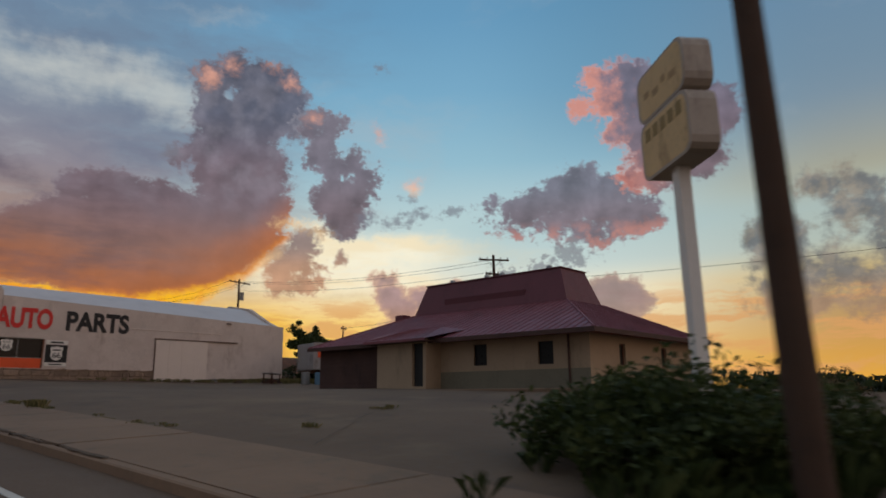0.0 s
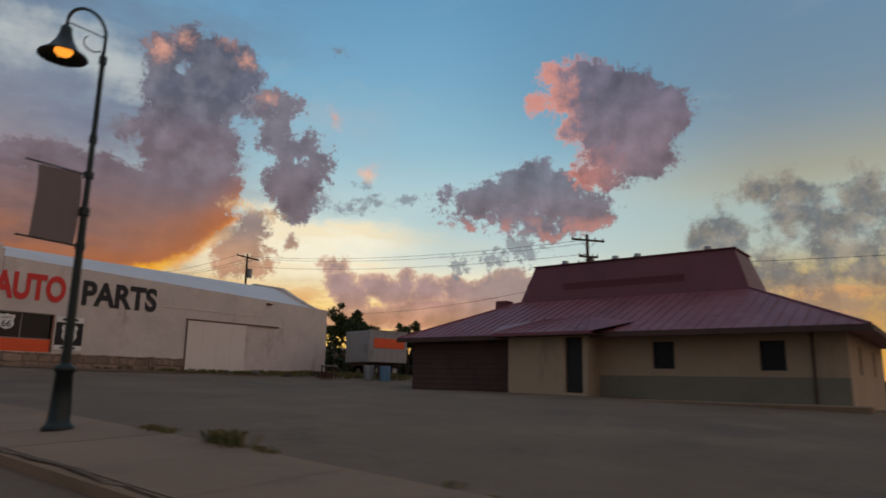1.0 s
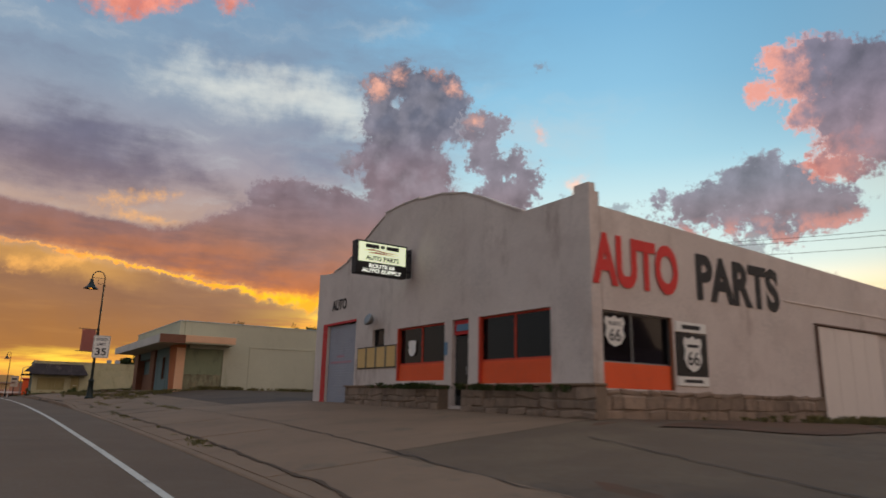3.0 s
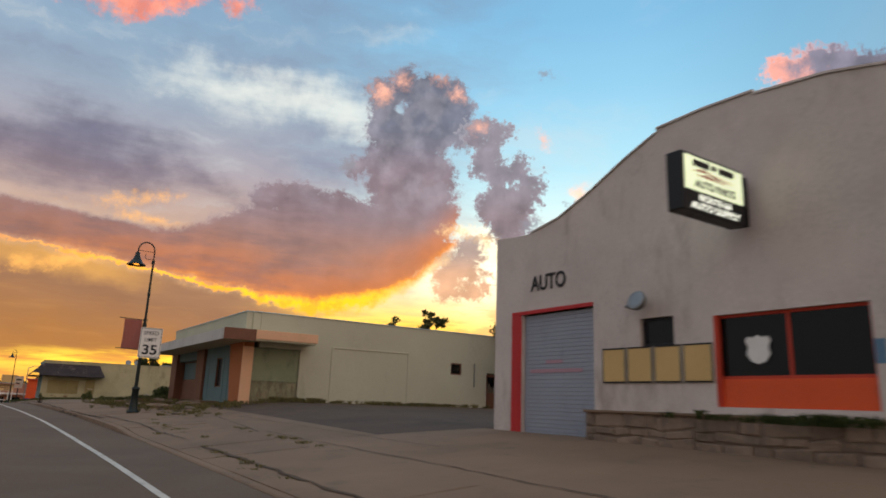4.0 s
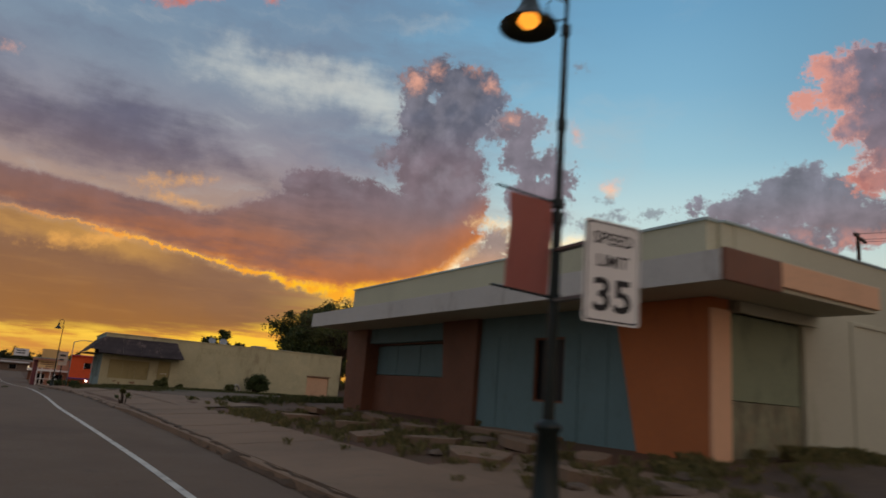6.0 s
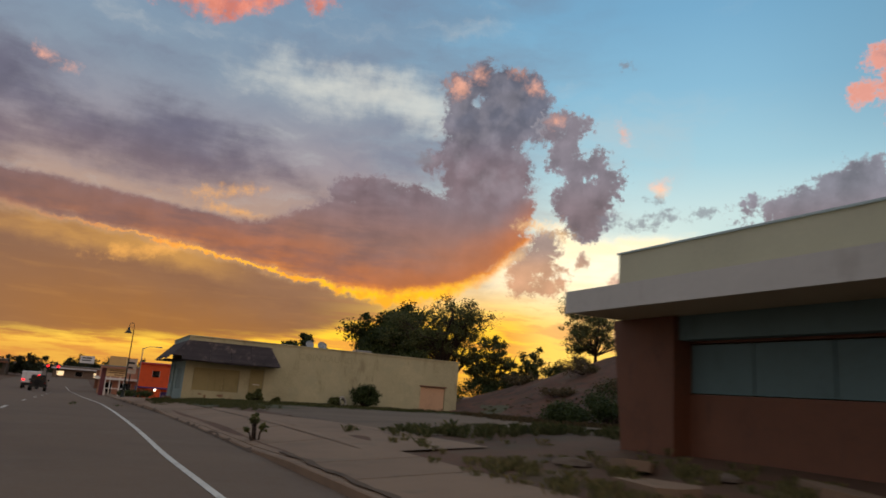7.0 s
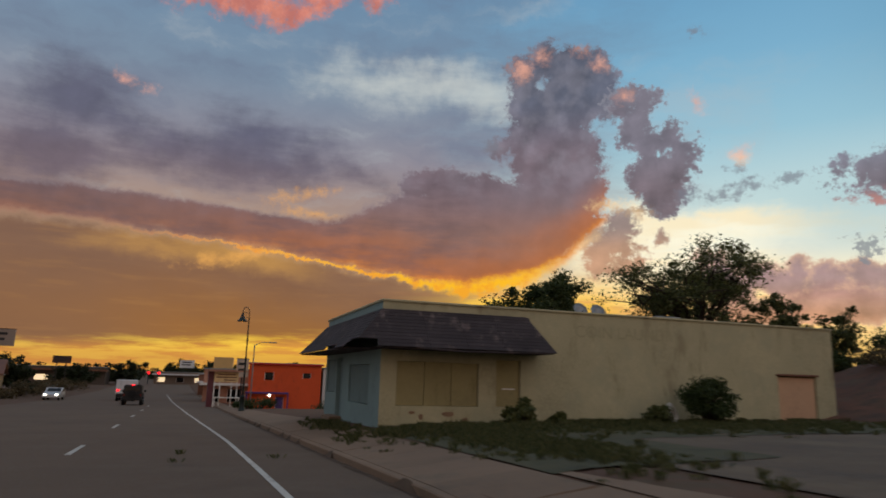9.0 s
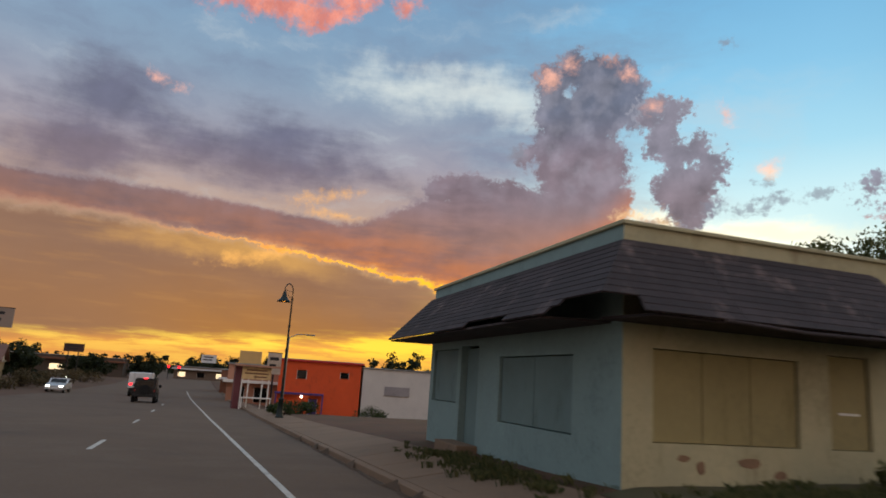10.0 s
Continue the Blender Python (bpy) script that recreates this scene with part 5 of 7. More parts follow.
part("wall_run", boxed(0, 4.2, 0, 0.2, -0.5, 1.0, 0.02), BLUE_TARP, low)
part("wall_run", boxed(4.22, 7.9, 0.02, 0.22, -0.5, 0.95, 0.02), surface("grey_blue_wall", (128, 136, 140), 0.85, 0.15), low)
part("wall_cap", boxed(-0.04, 4.24, -0.04, 0.24, 1.0, 1.06, 0.01), CONCRETE, low)


# ---- laundry ----
def build_laundry():
    s = thing("coin_laundry", pose(5.95, 128.45, 3.2, 0, 0, -1.6), "faded cream and blue laundry with dark mansard", "shop building")
    D, Wd, T = 19.2, 9.6, 3.83
    part("street_wall", front_wall(bmesh.new(), 0, 0.25, 0.0, Wd, -0.6, T, [(5.9, 7.1, -0.6, 2.15), (1.5, 4.65, 0.5, 1.85), (7.35, 9.3, 0.75, 2.1)]), LAUNDRY_BLUE, s)
    part("side_wall", side_wall(bmesh.new(), 0.004, 0.25, 0.252, D, -0.6, T, [(0.54, 3.35, 0.55, 1.95), (4.0, 4.9, 0.55, 2.1), (16.2, 18.2, 0.1, 1.9)]), LAUNDRY_CREAM, s)
    part("corner_skin", boxed(-0.006, 0.252, -0.01, 0.0, -0.6, T), LAUNDRY_CREAM, s)
    part("rear_wall", boxed(D - 0.25, D, 0.256, Wd, -0.6, T), LAUNDRY_CREAM, s)
    part("far_wall", boxed(0.252, D - 0.252, Wd - 0.25, Wd, -0.6, T), LAUNDRY_CREAM, s)
    part("roof", boxed(0.25, D - 0.25, 0.25, Wd - 0.25, 3.3, 3.36), GALV, s)
    bm = bmesh.new()
    box(bm, -0.05, 0.3, -0.05, Wd + 0.05, T, T + 0.07, 0.01)
    box(bm, 0.3, D + 0.05, -0.05, 0.3, T, T + 0.07, 0.01)
    part("parapet_cap", bm, LAUNDRY_CREAM, s)
    # boards in the old openings
    for k in range(3):
        part("window_board", boxed(0.56 + k * 0.93, 1.475 + k * 0.93, 0.07, 0.12, 0.56, 1.94, 0.006), BOARD_TAN, s, "tan painted board over a window")
    part("window_board", boxed(4.02, 4.88, 0.07, 0.12, 0.56, 2.09, 0.006), BOARD_TAN, s)
    part("letter_slot", boxed(4.25, 4.7, 0.062, 0.07, 1.12, 1.16), WHITE, s)
    bare = surface("bare_block_under_paint", (140, 112, 88), 0.95, 0.3, 2.0, 9, 0.5)
    for x, z, w, h in ((2.05, 0.2, 0.5, 0.2), (0.95, 0.28, 0.26, 0.12), (1.3, 0.1, 0.18, 0.24), (2.75, 0.05, 0.3, 0.16), (9.2, 0.1, 0.4, 0.14), (11.6, 0.12, 0.3, 0.1)):
        out = [(x + w * (0.5 + 0.5 * math.cos(a) * random.uniform(0.7, 1.0)), z + h * (0.5 + 0.5 * math.sin(a) * random.uniform(0.7, 1.0))) for a in (2 * math.pi * k / 9 for k in range(9))]
        part("bare_patch", prism(bmesh.new(), out, "y", -0.006, 0.002), bare, s)
    for k in range(2):
        part("window_board", boxed(0.06, 0.11, 1.52 + k * 1.56, 3.06 + k * 1.56, 0.52, 1.83, 0.006), BOARD_GREY, s, "blue-grey board over a window")
    part("window_board", boxed(0.06, 0.11, 7.37, 9.28, 0.77, 2.08, 0.006), BOARD_GREY, s)
    part("door", boxed(0.16, 0.21, 5.95, 7.05, -0.2, 2.1, 0.008), BOARD_GREY, s, "boarded blue-grey door")
    part("doorstep", boxed(-0.5, -0.004, 5.7, 7.3, -0.6, -0.12, 0.02), CONCRETE, s)
    part("hatch", boxed(16.22, 18.18, 0.09, 0.14, 0.12, 1.86, 0.008), surface("pink_board", (206, 166, 132), 0.75, 0.12), s, "pinkish boarded rear door")
    part("hatch_lintel", boxed(16.1, 18.3, -0.06, 0.0, 1.9, 1.98, 0.008), BROWN_TILE, s)
    part("hatch_sill", boxed(16.1, 18.3, -0.06, 0.0, 0.02, 0.1, 0.008), BROWN_TILE, s)
    letters("lettering", "COIN LAUNDRY", surface("ghost_lettering", (168, 160, 128), 0.85, 0.1), s, 4.55, 0.42, on_side(7.05, -0.004, 3.0), 0.004, 0.0, "ghost of removed letters")
    # mansard: courses of shingles on two faces
    zt, zb, out = 3.58, 2.36, 1.12
    man = new("mansard")
    man.parent = s
    n = 11
    for k in range(n):
        a, b = k / n, (k + 1) / n + 0.012
        def at(q, lift):
            return -0.02 - out * q - lift * 0.7, zt - (zt - zb) * q + lift
        (o0, z0), (o1, z1) = at(a, 0.004), at(b, 0.011)
        # street face; the lowest courses have come away near the corner
        for run in range(5):
            y0, y1 = run * (Wd + 0.25) / 5, (run + 1) * (Wd + 0.25) / 5 - 0.008
            g0 = o0 if run == 0 else y0
            g1 = o1 if run == 0 else y0
            if run == 0 and k >= 9:
                g0 = g1 = 0.1 + 0.25 * (k - 9)
            if run == 1 and k == 10:
                continue
            e0 = y1 + (-0.02 - o0) * 0.35 * (run == 4)
            e1 = y1 + (-0.02 - o1) * 0.35 * (run == 4)
            bm = bmesh.new()
            t = [bm.verts.new(p) for p in ((o0, g0, z0), (o0, e0, z0), (o1, e1, z1), (o1, g1, z1))]
            u = [bm.verts.new((v.co.x + 0.02, v.co.y, v.co.z - 0.02)) for v in t]
            bm.faces.new(t)
            for i in range(4):
                bm.faces.new((t[i], u[i], u[(i + 1) % 4], t[(i + 1) % 4]))
            part("shingle_course", bm, SHINGLE, man)
        for run in range(4):
            x0, x1 = run * 5.1 / 4, (run + 1) * 5.1 / 4 - 0.008
            g0 = o0 if run == 0 else x0
            g1 = o1 if run == 0 else x0
            if run == 0 and k >= 9:
                g0 = g1 = -0.2 - 0.02 * k
            e0 = x1 + (-0.02 - o0) * 0.5 * (run == 3)
            e1 = x1 + (-0.02 - o1) * 0.5 * (run == 3)
            bm = bmesh.new()
            t = [bm.verts.new(p) for p in ((g0, o0, z0), (e0, o0, z0), (e1, o1, z1), (g1, o1, z1))]
            u = [bm.verts.new((v.co.x, v.co.y + 0.02, v.co.z - 0.02)) for v in t]
            bm.faces.new(t)
            for i in range(4):
                bm.faces.new((t[i], u[i], u[(i + 1) % 4], t[(i + 1) % 4]))
            part("shingle_course", bm, SHINGLE, man)
    part("soffit", prism(bmesh.new(), [(-1.08, 0.6), (-0.004, 0.3), (-0.004, Wd + 0.4), (-1.08, Wd + 0.6)], "z", 2.3, 2.34), SHINGLE, s)
    part("soffit", prism(bmesh.new(), [(-0.4, -0.004), (5.55, -0.004), (5.55, -1.08), (-0.2, -1.08)], "z", 2.3, 2.34), SHINGLE, s)
    part("end_cheek", prism(bmesh.new(), [(-0.02, 3.56), (-1.1, 2.36), (-0.02, 2.36)], "x", 5.15, 5.2), SHINGLE, s)
    part("sagging_gutter", sweep(bmesh.new(), [(0.9, -1.14, 2.33), (2.4, -1.15, 2.27), (4.2, -1.14, 2.3), (5.55, -1.13, 2.34)], 0.03), SHINGLE, s)
    # on the roof
    part("roof_box", boxed(11.5, 12.6, 1.2, 2.2, 3.36, 4.1, 0.02), GALV, s)
    part("roof_box", boxed(14.2, 15.0, 1.6, 2.4, 3.36, 4.0, 0.02), GALV, s)
    return s


build_laundry()
for x, y, r in ((14.0, 129.6, 0.3), (15.0, 129.9, 0.34)):
    d = thing("satellite_dish", pose(x, y, 6.56), "small grey satellite dish on the roof", "satellite dish", "roof dishes")
    part("mast", rod(bmesh.new(), (0, 0, 0), (0, 0, 0.55), 0.03), GALV, d)
    bm = lathe(bmesh.new(), [(0.02, 0), (r * 0.5, 0.03), (r, 0.12), (r, 0.135), (r * 0.5, 0.05), (0.02, 0.02)])
    bmesh.ops.rotate(bm, verts=bm.verts, matrix=Matrix.Rotation(radians(62), 3, "X"))
    bmesh.ops.translate(bm, verts=bm.verts, vec=(0, -0.05, 0.72))
    part("reflector", bm, GALV, d, smooth=True)
    part("feed_arm", rod(bmesh.new(), (0, -0.05, 0.6), (0, -0.4, 0.75), 0.015), GALV, d)


# ---- red-roofed restaurant ----
def build_restaurant():
    B = (25.6, 14.4, 1.95)
    s = thing("red_roofed_restaurant", pose(*B, 0.8, 0, -0.8), "tan former restaurant with faded red metal roof", "restaurant building")
    X0, X1, Y1, T = 0.8, 12.2, 19.0, 2.72
    part("street_wall", front_wall(bmesh.new(), X0, 0.25, 0.3, 9.2, -0.5, T, [(6.1, 6.95, 1.27, 2.32), (2.2, 3.05, 1.22, 2.28)]), TAN_WALL, s)
    part("dado", boxed(X0 - 0.006, X0, 0.3, 9.2, -0.5, 1.0), surface("grey_green_dado", (122, 116, 98), 0.85, 0.18, 0.5, 9, 0.2, stain=(98, 94, 82)), s, "grey-green painted lower wall")
    part("bay_wall", front_wall(bmesh.new(), -0.35, 0.25, 9.2, 12.9, -0.5, T, [(9.4, 10.2, 0.28, 2.5)]), TAN_WALL, s)
    part("bay_cheek", boxed(-0.098, X0, 9.2, 9.45, -0.5, T), TAN_WALL, s)
    part("bay_cheek", boxed(-0.098, X0, 12.65, 12.9, -0.5, T), TAN_WALL, s)
    part("end_wall", side_wall(bmesh.new(), 0.3, 0.25, X0 + 0.252, X1, -0.8, T, [(3.5, 4.1, 1.15, 2.17), (8.05, 8.65, 1.15, 2.17)]), TAN_WALL, s)
    part("dark_wall", boxed(0.45, 0.7, 12.9, Y1, -0.5, T), BROWN_PANEL, s, "dark brown sided wall")
    for k in range(13):
        part("siding_board", boxed(0.425, 0.447, 12.95, Y1, -0.45 + k * 0.24, -0.25 + k * 0.24, 0.006), BROWN_PANEL, s)
    part("far_wall", boxed(0.7, X1, Y1 - 0.25, Y1, -0.5, T), BROWN_PANEL, s)
    part("rear_wall", boxed(X1 - 0.25, X1, 0.552, Y1 - 0.252, -0.8, T), TAN_WALL, s)
    for a, b, c, d in ((6.1, 6.95, 1.27, 2.32), (2.2, 3.05, 1.22, 2.28)):
        pane_window(s, "x", a, b, c, d, X0 + 0.1, BLACK, (), 0.05, pane=VOID)
    for a, b in ((3.5, 4.1), (8.05, 8.65)):
        pane_window(s, "y", a, b, 1.15, 2.17, 0.4, BROWN_TILE, (), 0.05, pane=VOID)
    part("door", boxed(-0.18, -0.13, 9.42, 10.18, 0.3, 2.48, 0.008), BLACK, s, "dark boarded door")
    part("drain_pipe", rod(bmesh.new(), (X0 - 0.06, 1.35, -0.2), (X0 - 0.06, 1.35, 2.6), 0.05), BROWN_PANEL, s)
    part("kerb_walk", boxed(-1.3, -0.36, -0.4, 19.2, -0.6, 0.12, 0.03), CONCRETE, s)
    # hipped roof up to a clipped lantern
    e = [(-0.15, -0.5), (12.7, -0.5), (12.7, 19.5), (-0.15, 19.5)]
    q = [(5.6, 4.3), (9.4, 4.3), (9.4, 15.9), (5.6, 15.9)]
    ze, zq = 2.68, 4.85
    bm = bmesh.new()
    lo = [bm.verts.new((x, y, ze)) for x, y in e]
    hi = [bm.verts.new((x, y, zq)) for x, y in q]
    for i in range(4):
        bm.faces.new((lo[i], lo[(i + 1) % 4], hi[(i + 1) % 4], hi[i]))
    und = [bm.verts.new((x, y, ze - 0.14)) for x, y in e]
    for i in range(4):
        bm.faces.new((und[i], und[(i + 1) % 4], lo[(i + 1) % 4], lo[i]))
    bm.faces.new(und)
    part("hip_roof", bm, RED_ROOF, s, "faded red metal hipped roof")
    # standing seams
    def seam(p, r):
        p, r = Vector(p), Vector(r)
        bm = bmesh.new()
        sweep(bm, [p + Vector((0, 0, 0.02)), r + Vector((0, 0, 0.02))], 0.022, 4)
        part("roof_seam", bm, RED_ROOF, s)
    for k in range(45):
        y = -0.3 + k * 0.445
        if y < 4.3:
            t = (y + 0.5) / 4.8
        elif y > 15.9:
            t = max(0.02, (19.5 - y) / 3.6)
        else:
            t = 1.0
        seam((-0.15, y, ze), (-0.15 + 5.75 * t, y, ze + (zq - ze) * t))
    for k in range(28):
        x = 0.1 + k * 0.46
        t = min(1.0, (x + 0.15) / 5.75, (12.7 - x) / 3.3)
        seam((x, -0.5, ze), (x, -0.5 + 4.8 * t, ze + (zq - ze) * t))
    for c, d in zip(e, q):
        part("hip_cap", sweep(bmesh.new(), [(c[0], c[1], ze + 0.02), (d[0], d[1], zq + 0.02)], 0.05, 6), RED_ROOF, s)
    part("fascia", boxed(-0.2, -0.152, -0.55, 19.55, ze - 0.2, ze + 0.01), BROWN_PANEL, s)
    part("fascia", boxed(-0.15, 12.75, -0.55, -0.502, ze - 0.2, ze + 0.01), BROWN_PANEL, s)
    # little hip over the bay
    bm = bmesh.new()
    v = [bm.verts.new(p) for p in ((-0.95, 8.7, 2.7), (-0.95, 13.4, 2.7), (1.2, 14.4, 3.2), (1.2, 7.7, 3.2), (1.7, 9.9, 3.5), (1.7, 12.2, 3.5))]
    for f in ((0, 1, 5, 4), (1, 2, 5), (0, 4, 3)):
        bm.faces.new([v[i] for i in f])
    und = [bm.verts.new((p.co.x, p.co.y, 2.58)) for p in (v[0], v[1])]
    bm.faces.new((v[0], v[1], und[1], und[0]))
    part("bay_roof", bm, RED_ROOF, s)
    for k in range(10):
        y = 8.95 + k * 0.48
        seam((-0.95, y, 2.7), (1.7, 9.9 + (y - 8.7) * 0.49, 3.5))
    part("bay_soffit", boxed(-0.94, -0.352, 8.75, 13.35, 2.55, 2.6), BROWN_PANEL, s)
    # lantern: sloped sides, flat top
    bm = bmesh.new()
    a = [bm.verts.new((x, y, zq - 0.05)) for x, y in q]
    b = [bm.verts.new((x, y, 6.8)) for x, y in ((6.2, 5.0), (8.8, 5.0), (8.8, 15.3), (6.2, 15.3))]
    for i in range(4):
        bm.faces.new((a[i], a[(i + 1) % 4], b[(i + 1) % 4], b[i]))
    bm.faces.new(b)
    part("lantern", bm, RED_TOP, s, "red clipped roof lantern")
    part("lantern_cap", boxed(6.12, 8.9, 4.92, 15.38, 6.8, 6.86, 0.01), RED_TOP, s)
    bm = prism(bmesh.new(), [(7.2, 5.35), (13.4, 5.35), (13.4, 5.75), (7.2, 5.75)], "x", 5.78, 5.95)
    part("sign_band", bm, surface("dark_red_band", (92, 44, 50), 0.6, 0.2), s)
    for y in (14.1, 11.2, 10.0, 6.5):
        bm = bmesh.new()
        rod(bm, (7.4, y, 6.85), (7.4, y, 7.1), 0.12, seg=12)
        rod(bm, (7.4, y, 7.1), (7.4, y, 7.25), 0.2, 0.16, 12)
        part("roof_vent", bm, GALV, s, smooth=False)
    part("flue_box", boxed(5.0, 5.7, 16.4, 17.1, 4.3, 4.95, 0.01), RED_TOP, s)
    return s


build_restaurant()


# ---- street furniture ----
def build_lamp(x, y, banner_mat, label, turn=0, hang=4.25, up=0.25):
    z = pave_z(x, y)
    s = thing("street_lamp", pose(x, y, z, 0, 0, turn), label, "street lamp", "street lamps")
    prof = [(0.24, -0.05), (0.24, 0.06), (0.2, 0.1), (0.17, 0.16), (0.15, 0.5), (0.13, 0.9), (0.16, 0.93), (0.16, 1.0), (0.1, 1.03), (0.09, 1.06)]
    part("base", lathe(bmesh.new(), prof, seg=16), GREEN_POST, s, "fluted dark green cast base", True)
    part("lower_shaft", rod(bmesh.new(), (0, 0, 1.04), (0, 0, 3.6), 0.075, 0.062, 12), GREEN_POST, s)
    part("upper_shaft", rod(bmesh.new(), (0, 0, 3.6), (0, 0, 6.2 + up), 0.052, 0.042, 12), GREEN_POST, s)
    for q in (3.6, 4.9, 6.15 + up):
        part("collar", rod(bmesh.new(), (0, 0, q - 0.07), (0, 0, q + 0.07), 0.085 if q < 4 else 0.066, seg=12), GREEN_POST, s)
    R = 0.33
    top = Vector((0, 0, up))
    neck = [(0, 0, 6.2), (0, 0, 6.6)] + [(-R + R * math.cos(a), 0, 6.6 + R * 1.15 * math.sin(a)) for a in (math.pi * k / 12 for k in range(1, 13))] + [(-2 * R, 0, 6.5)]
    part("gooseneck", sweep(bmesh.new(), [Vector(p) + top for p in neck], 0.03, 8), GREEN_POST, s, smooth=True)
    curl = [(-0.02, 0, 6.25)] + [(-0.2 + 0.16 * math.cos(a), 0, 6.38 + 0.14 * math.sin(a)) for a in (-0.6 - k * 0.42 for k in range(9))]
    part("scroll", sweep(bmesh.new(), [Vector(p) + top for p in curl], 0.013, 6), GREEN_POST, s)
    part("scroll_bar", rod(bmesh.new(), (0, 0, 6.58 + up), (-2 * R, 0, 6.6 + up), 0.013, seg=6), GREEN_POST, s)
    shade = [(0.05, 0.0), (0.09, -0.04), (0.1, -0.16), (0.15, -0.3), (0.25, -0.46), (0.38, -0.56), (0.39, -0.585), (0.36, -0.575), (0.24, -0.47), (0.12, -0.3), (0.07, -0.15), (0.03, -0.05)]
    part("shade", lathe(bmesh.new(), shade, (-2 * R, 0, 6.52 + up), 20), GREEN_POST, s, "bell-shaped dark lamp shade", True)
    part("bulb", lathe(bmesh.new(), [(0.02, -0.57), (0.1, -0.55), (0.15, -0.49), (0.13, -0.42), (0.02, -0.38)], (-2 * R, 0, 6.52 + up), 14), LAMP_GLOW, s, "lit amber lamp", True)
    if not banner_mat:
        return s
    # banner on two rods
    for q in (hang, hang - 1.25):
        part("banner_rod", rod(bmesh.new(), (0.02, 0, q), (-1.0, 0, q + 0.03), 0.016, seg=6), GREEN_POST, s)
        part("rod_clamp", rod(bmesh.new(), (0, 0, q - 0.05), (0, 0, q + 0.05), 0.085, seg=10), GREEN_POST, s)
    bm = bmesh.new()
    nx, nz = 6, 8
    g = [[bm.verts.new((-0.12 - 0.68 * i / nx + (0.05 * math.sin(math.pi * k / nz)) * (1 if i == 0 else 0.3), 0.035 * math.sin(i * 1.3 + k * 0.5) * math.sin(math.pi * k / nz), hang - 1.23 + 1.22 * k / nz)) for i in range(nx + 1)] for k in range(nz + 1)]
    for k in range(nz):
        for i in range(nx):
            bm.faces.new((g[k][i], g[k][i + 1], g[k + 1][i + 1], g[k + 1][i]))
    r = bmesh.ops.solidify(bm, geom=list(bm.faces), thickness=0.006)
    part("banner", bm, banner_mat, s, "faded cloth street banner")
    return s


build_lamp(5.5, 23.5, CLOTH, "dark green gooseneck street lamp with grey banner")
build_lamp(5.83, 78.33, CLOTH_RED, "dark green gooseneck street lamp with red banner", 0, 3.8, 0.15)
build_lamp(4.45, 157.5, None, "dark green gooseneck street lamp, lit", 42)


def build_speed_sign():
    s = thing("speed_limit_sign", pose(6.0, 77.6, 5.51, 0, 0, -6.6), "white speed limit sign strapped to a lamp post", "road sign")
    W, Hh = 0.84, 1.23
    def plate(w, h, r=0.05):
        out = []
        for cx, cy, a0 in ((w / 2 - r, h / 2 - r, 0), (-w / 2 + r, h / 2 - r, 90), (-w / 2 + r, -h / 2 + r, 180), (w / 2 - r, -h / 2 + r, 270)):
            out += [(cx + r * math.cos(radians(a0 + d)), h * 0 + Hh / 2 + cy + r * math.sin(radians(a0 + d))) for d in (0, 30, 60, 90)]
        return out
    part("panel", prism(bmesh.new(), plate(W, Hh), "y", -0.1, -0.09), WHITE, s)
    part("border", prism(bmesh.new(), plate(W - 0.05, Hh - 0.05), "y", -0.1025, -0.1), BLACK, s)
    part("face", prism(bmesh.new(), plate(W - 0.085, Hh - 0.085), "y", -0.105, -0.1025), WHITE, s)
    for word, w, h, z in (("SPEED", 0.58, 0.15, 0.94), ("LIMIT", 0.46, 0.15, 0.67), ("35", 0.56, 0.4, 0.14)):
        letters("lettering", word, BLACK, s, w, h, on_side(-w / 2, -0.106, z), 0.003, 0.012 if h < 0.2 else 0.02)
    for z in (0.3, 0.95):
        part("strap", boxed(-0.3, -0.2, -0.09, 0.75, z, z + 0.04), GALV, s)
    return s


build_speed_sign()


def build_pole(x, y, top, arms, lean=0.0, r=0.16, can=False, name="utility_pole"):
    z = ground_z(x, y) - 0.2
    s = thing(name, pose(x, y, z, 0, lean, 0), "brown wooden utility pole with crossarms", "utility pole", "utility poles")
    h = top - z
    part("shaft", rod(bmesh.new(), (0, 0, 0), (0, 0, h), r, r * 0.62, 12), WOOD_POLE, s)
    for drop, half, turn in arms:
        c, d = math.cos(radians(turn)), math.sin(radians(turn))
        arm = new("crossarm")
        arm.parent = s
        arm.matrix_basis = pose(0, 0, h - drop, 0, 0, turn)
        part("beam", boxed(-half, half, -0.17, -0.06, -0.06, 0.06), WOOD_POLE, arm)
        part("brace", rod(bmesh.new(), (-half * 0.5, -0.1, -0.05), (0, -0.1, -0.55), 0.02, seg=6), GALV, arm)
        part("brace", rod(bmesh.new(), (half * 0.5, -0.1, -0.05), (0, -0.1, -0.55), 0.02, seg=6), GALV, arm)
        for q in (-0.92, -0.45, 0.45, 0.92):
            part("insulator", lathe(bmesh.new(), [(0.02, 0.05), (0.05, 0.1), (0.045, 0.17), (0.02, 0.22)], (q * half, -0.11, 0), 8), GALV, arm)
    if can:
        part("transformer", rod(bmesh.new(), (0.42, 0, h - 2.4), (0.42, 0, h - 1.5), 0.24, seg=14), GALV, s, "grey transformer can")
        part("can_bracket", boxed(0.1, 0.22, -0.04, 0.04, h - 2.1, h - 1.9), GALV, s)
    return s


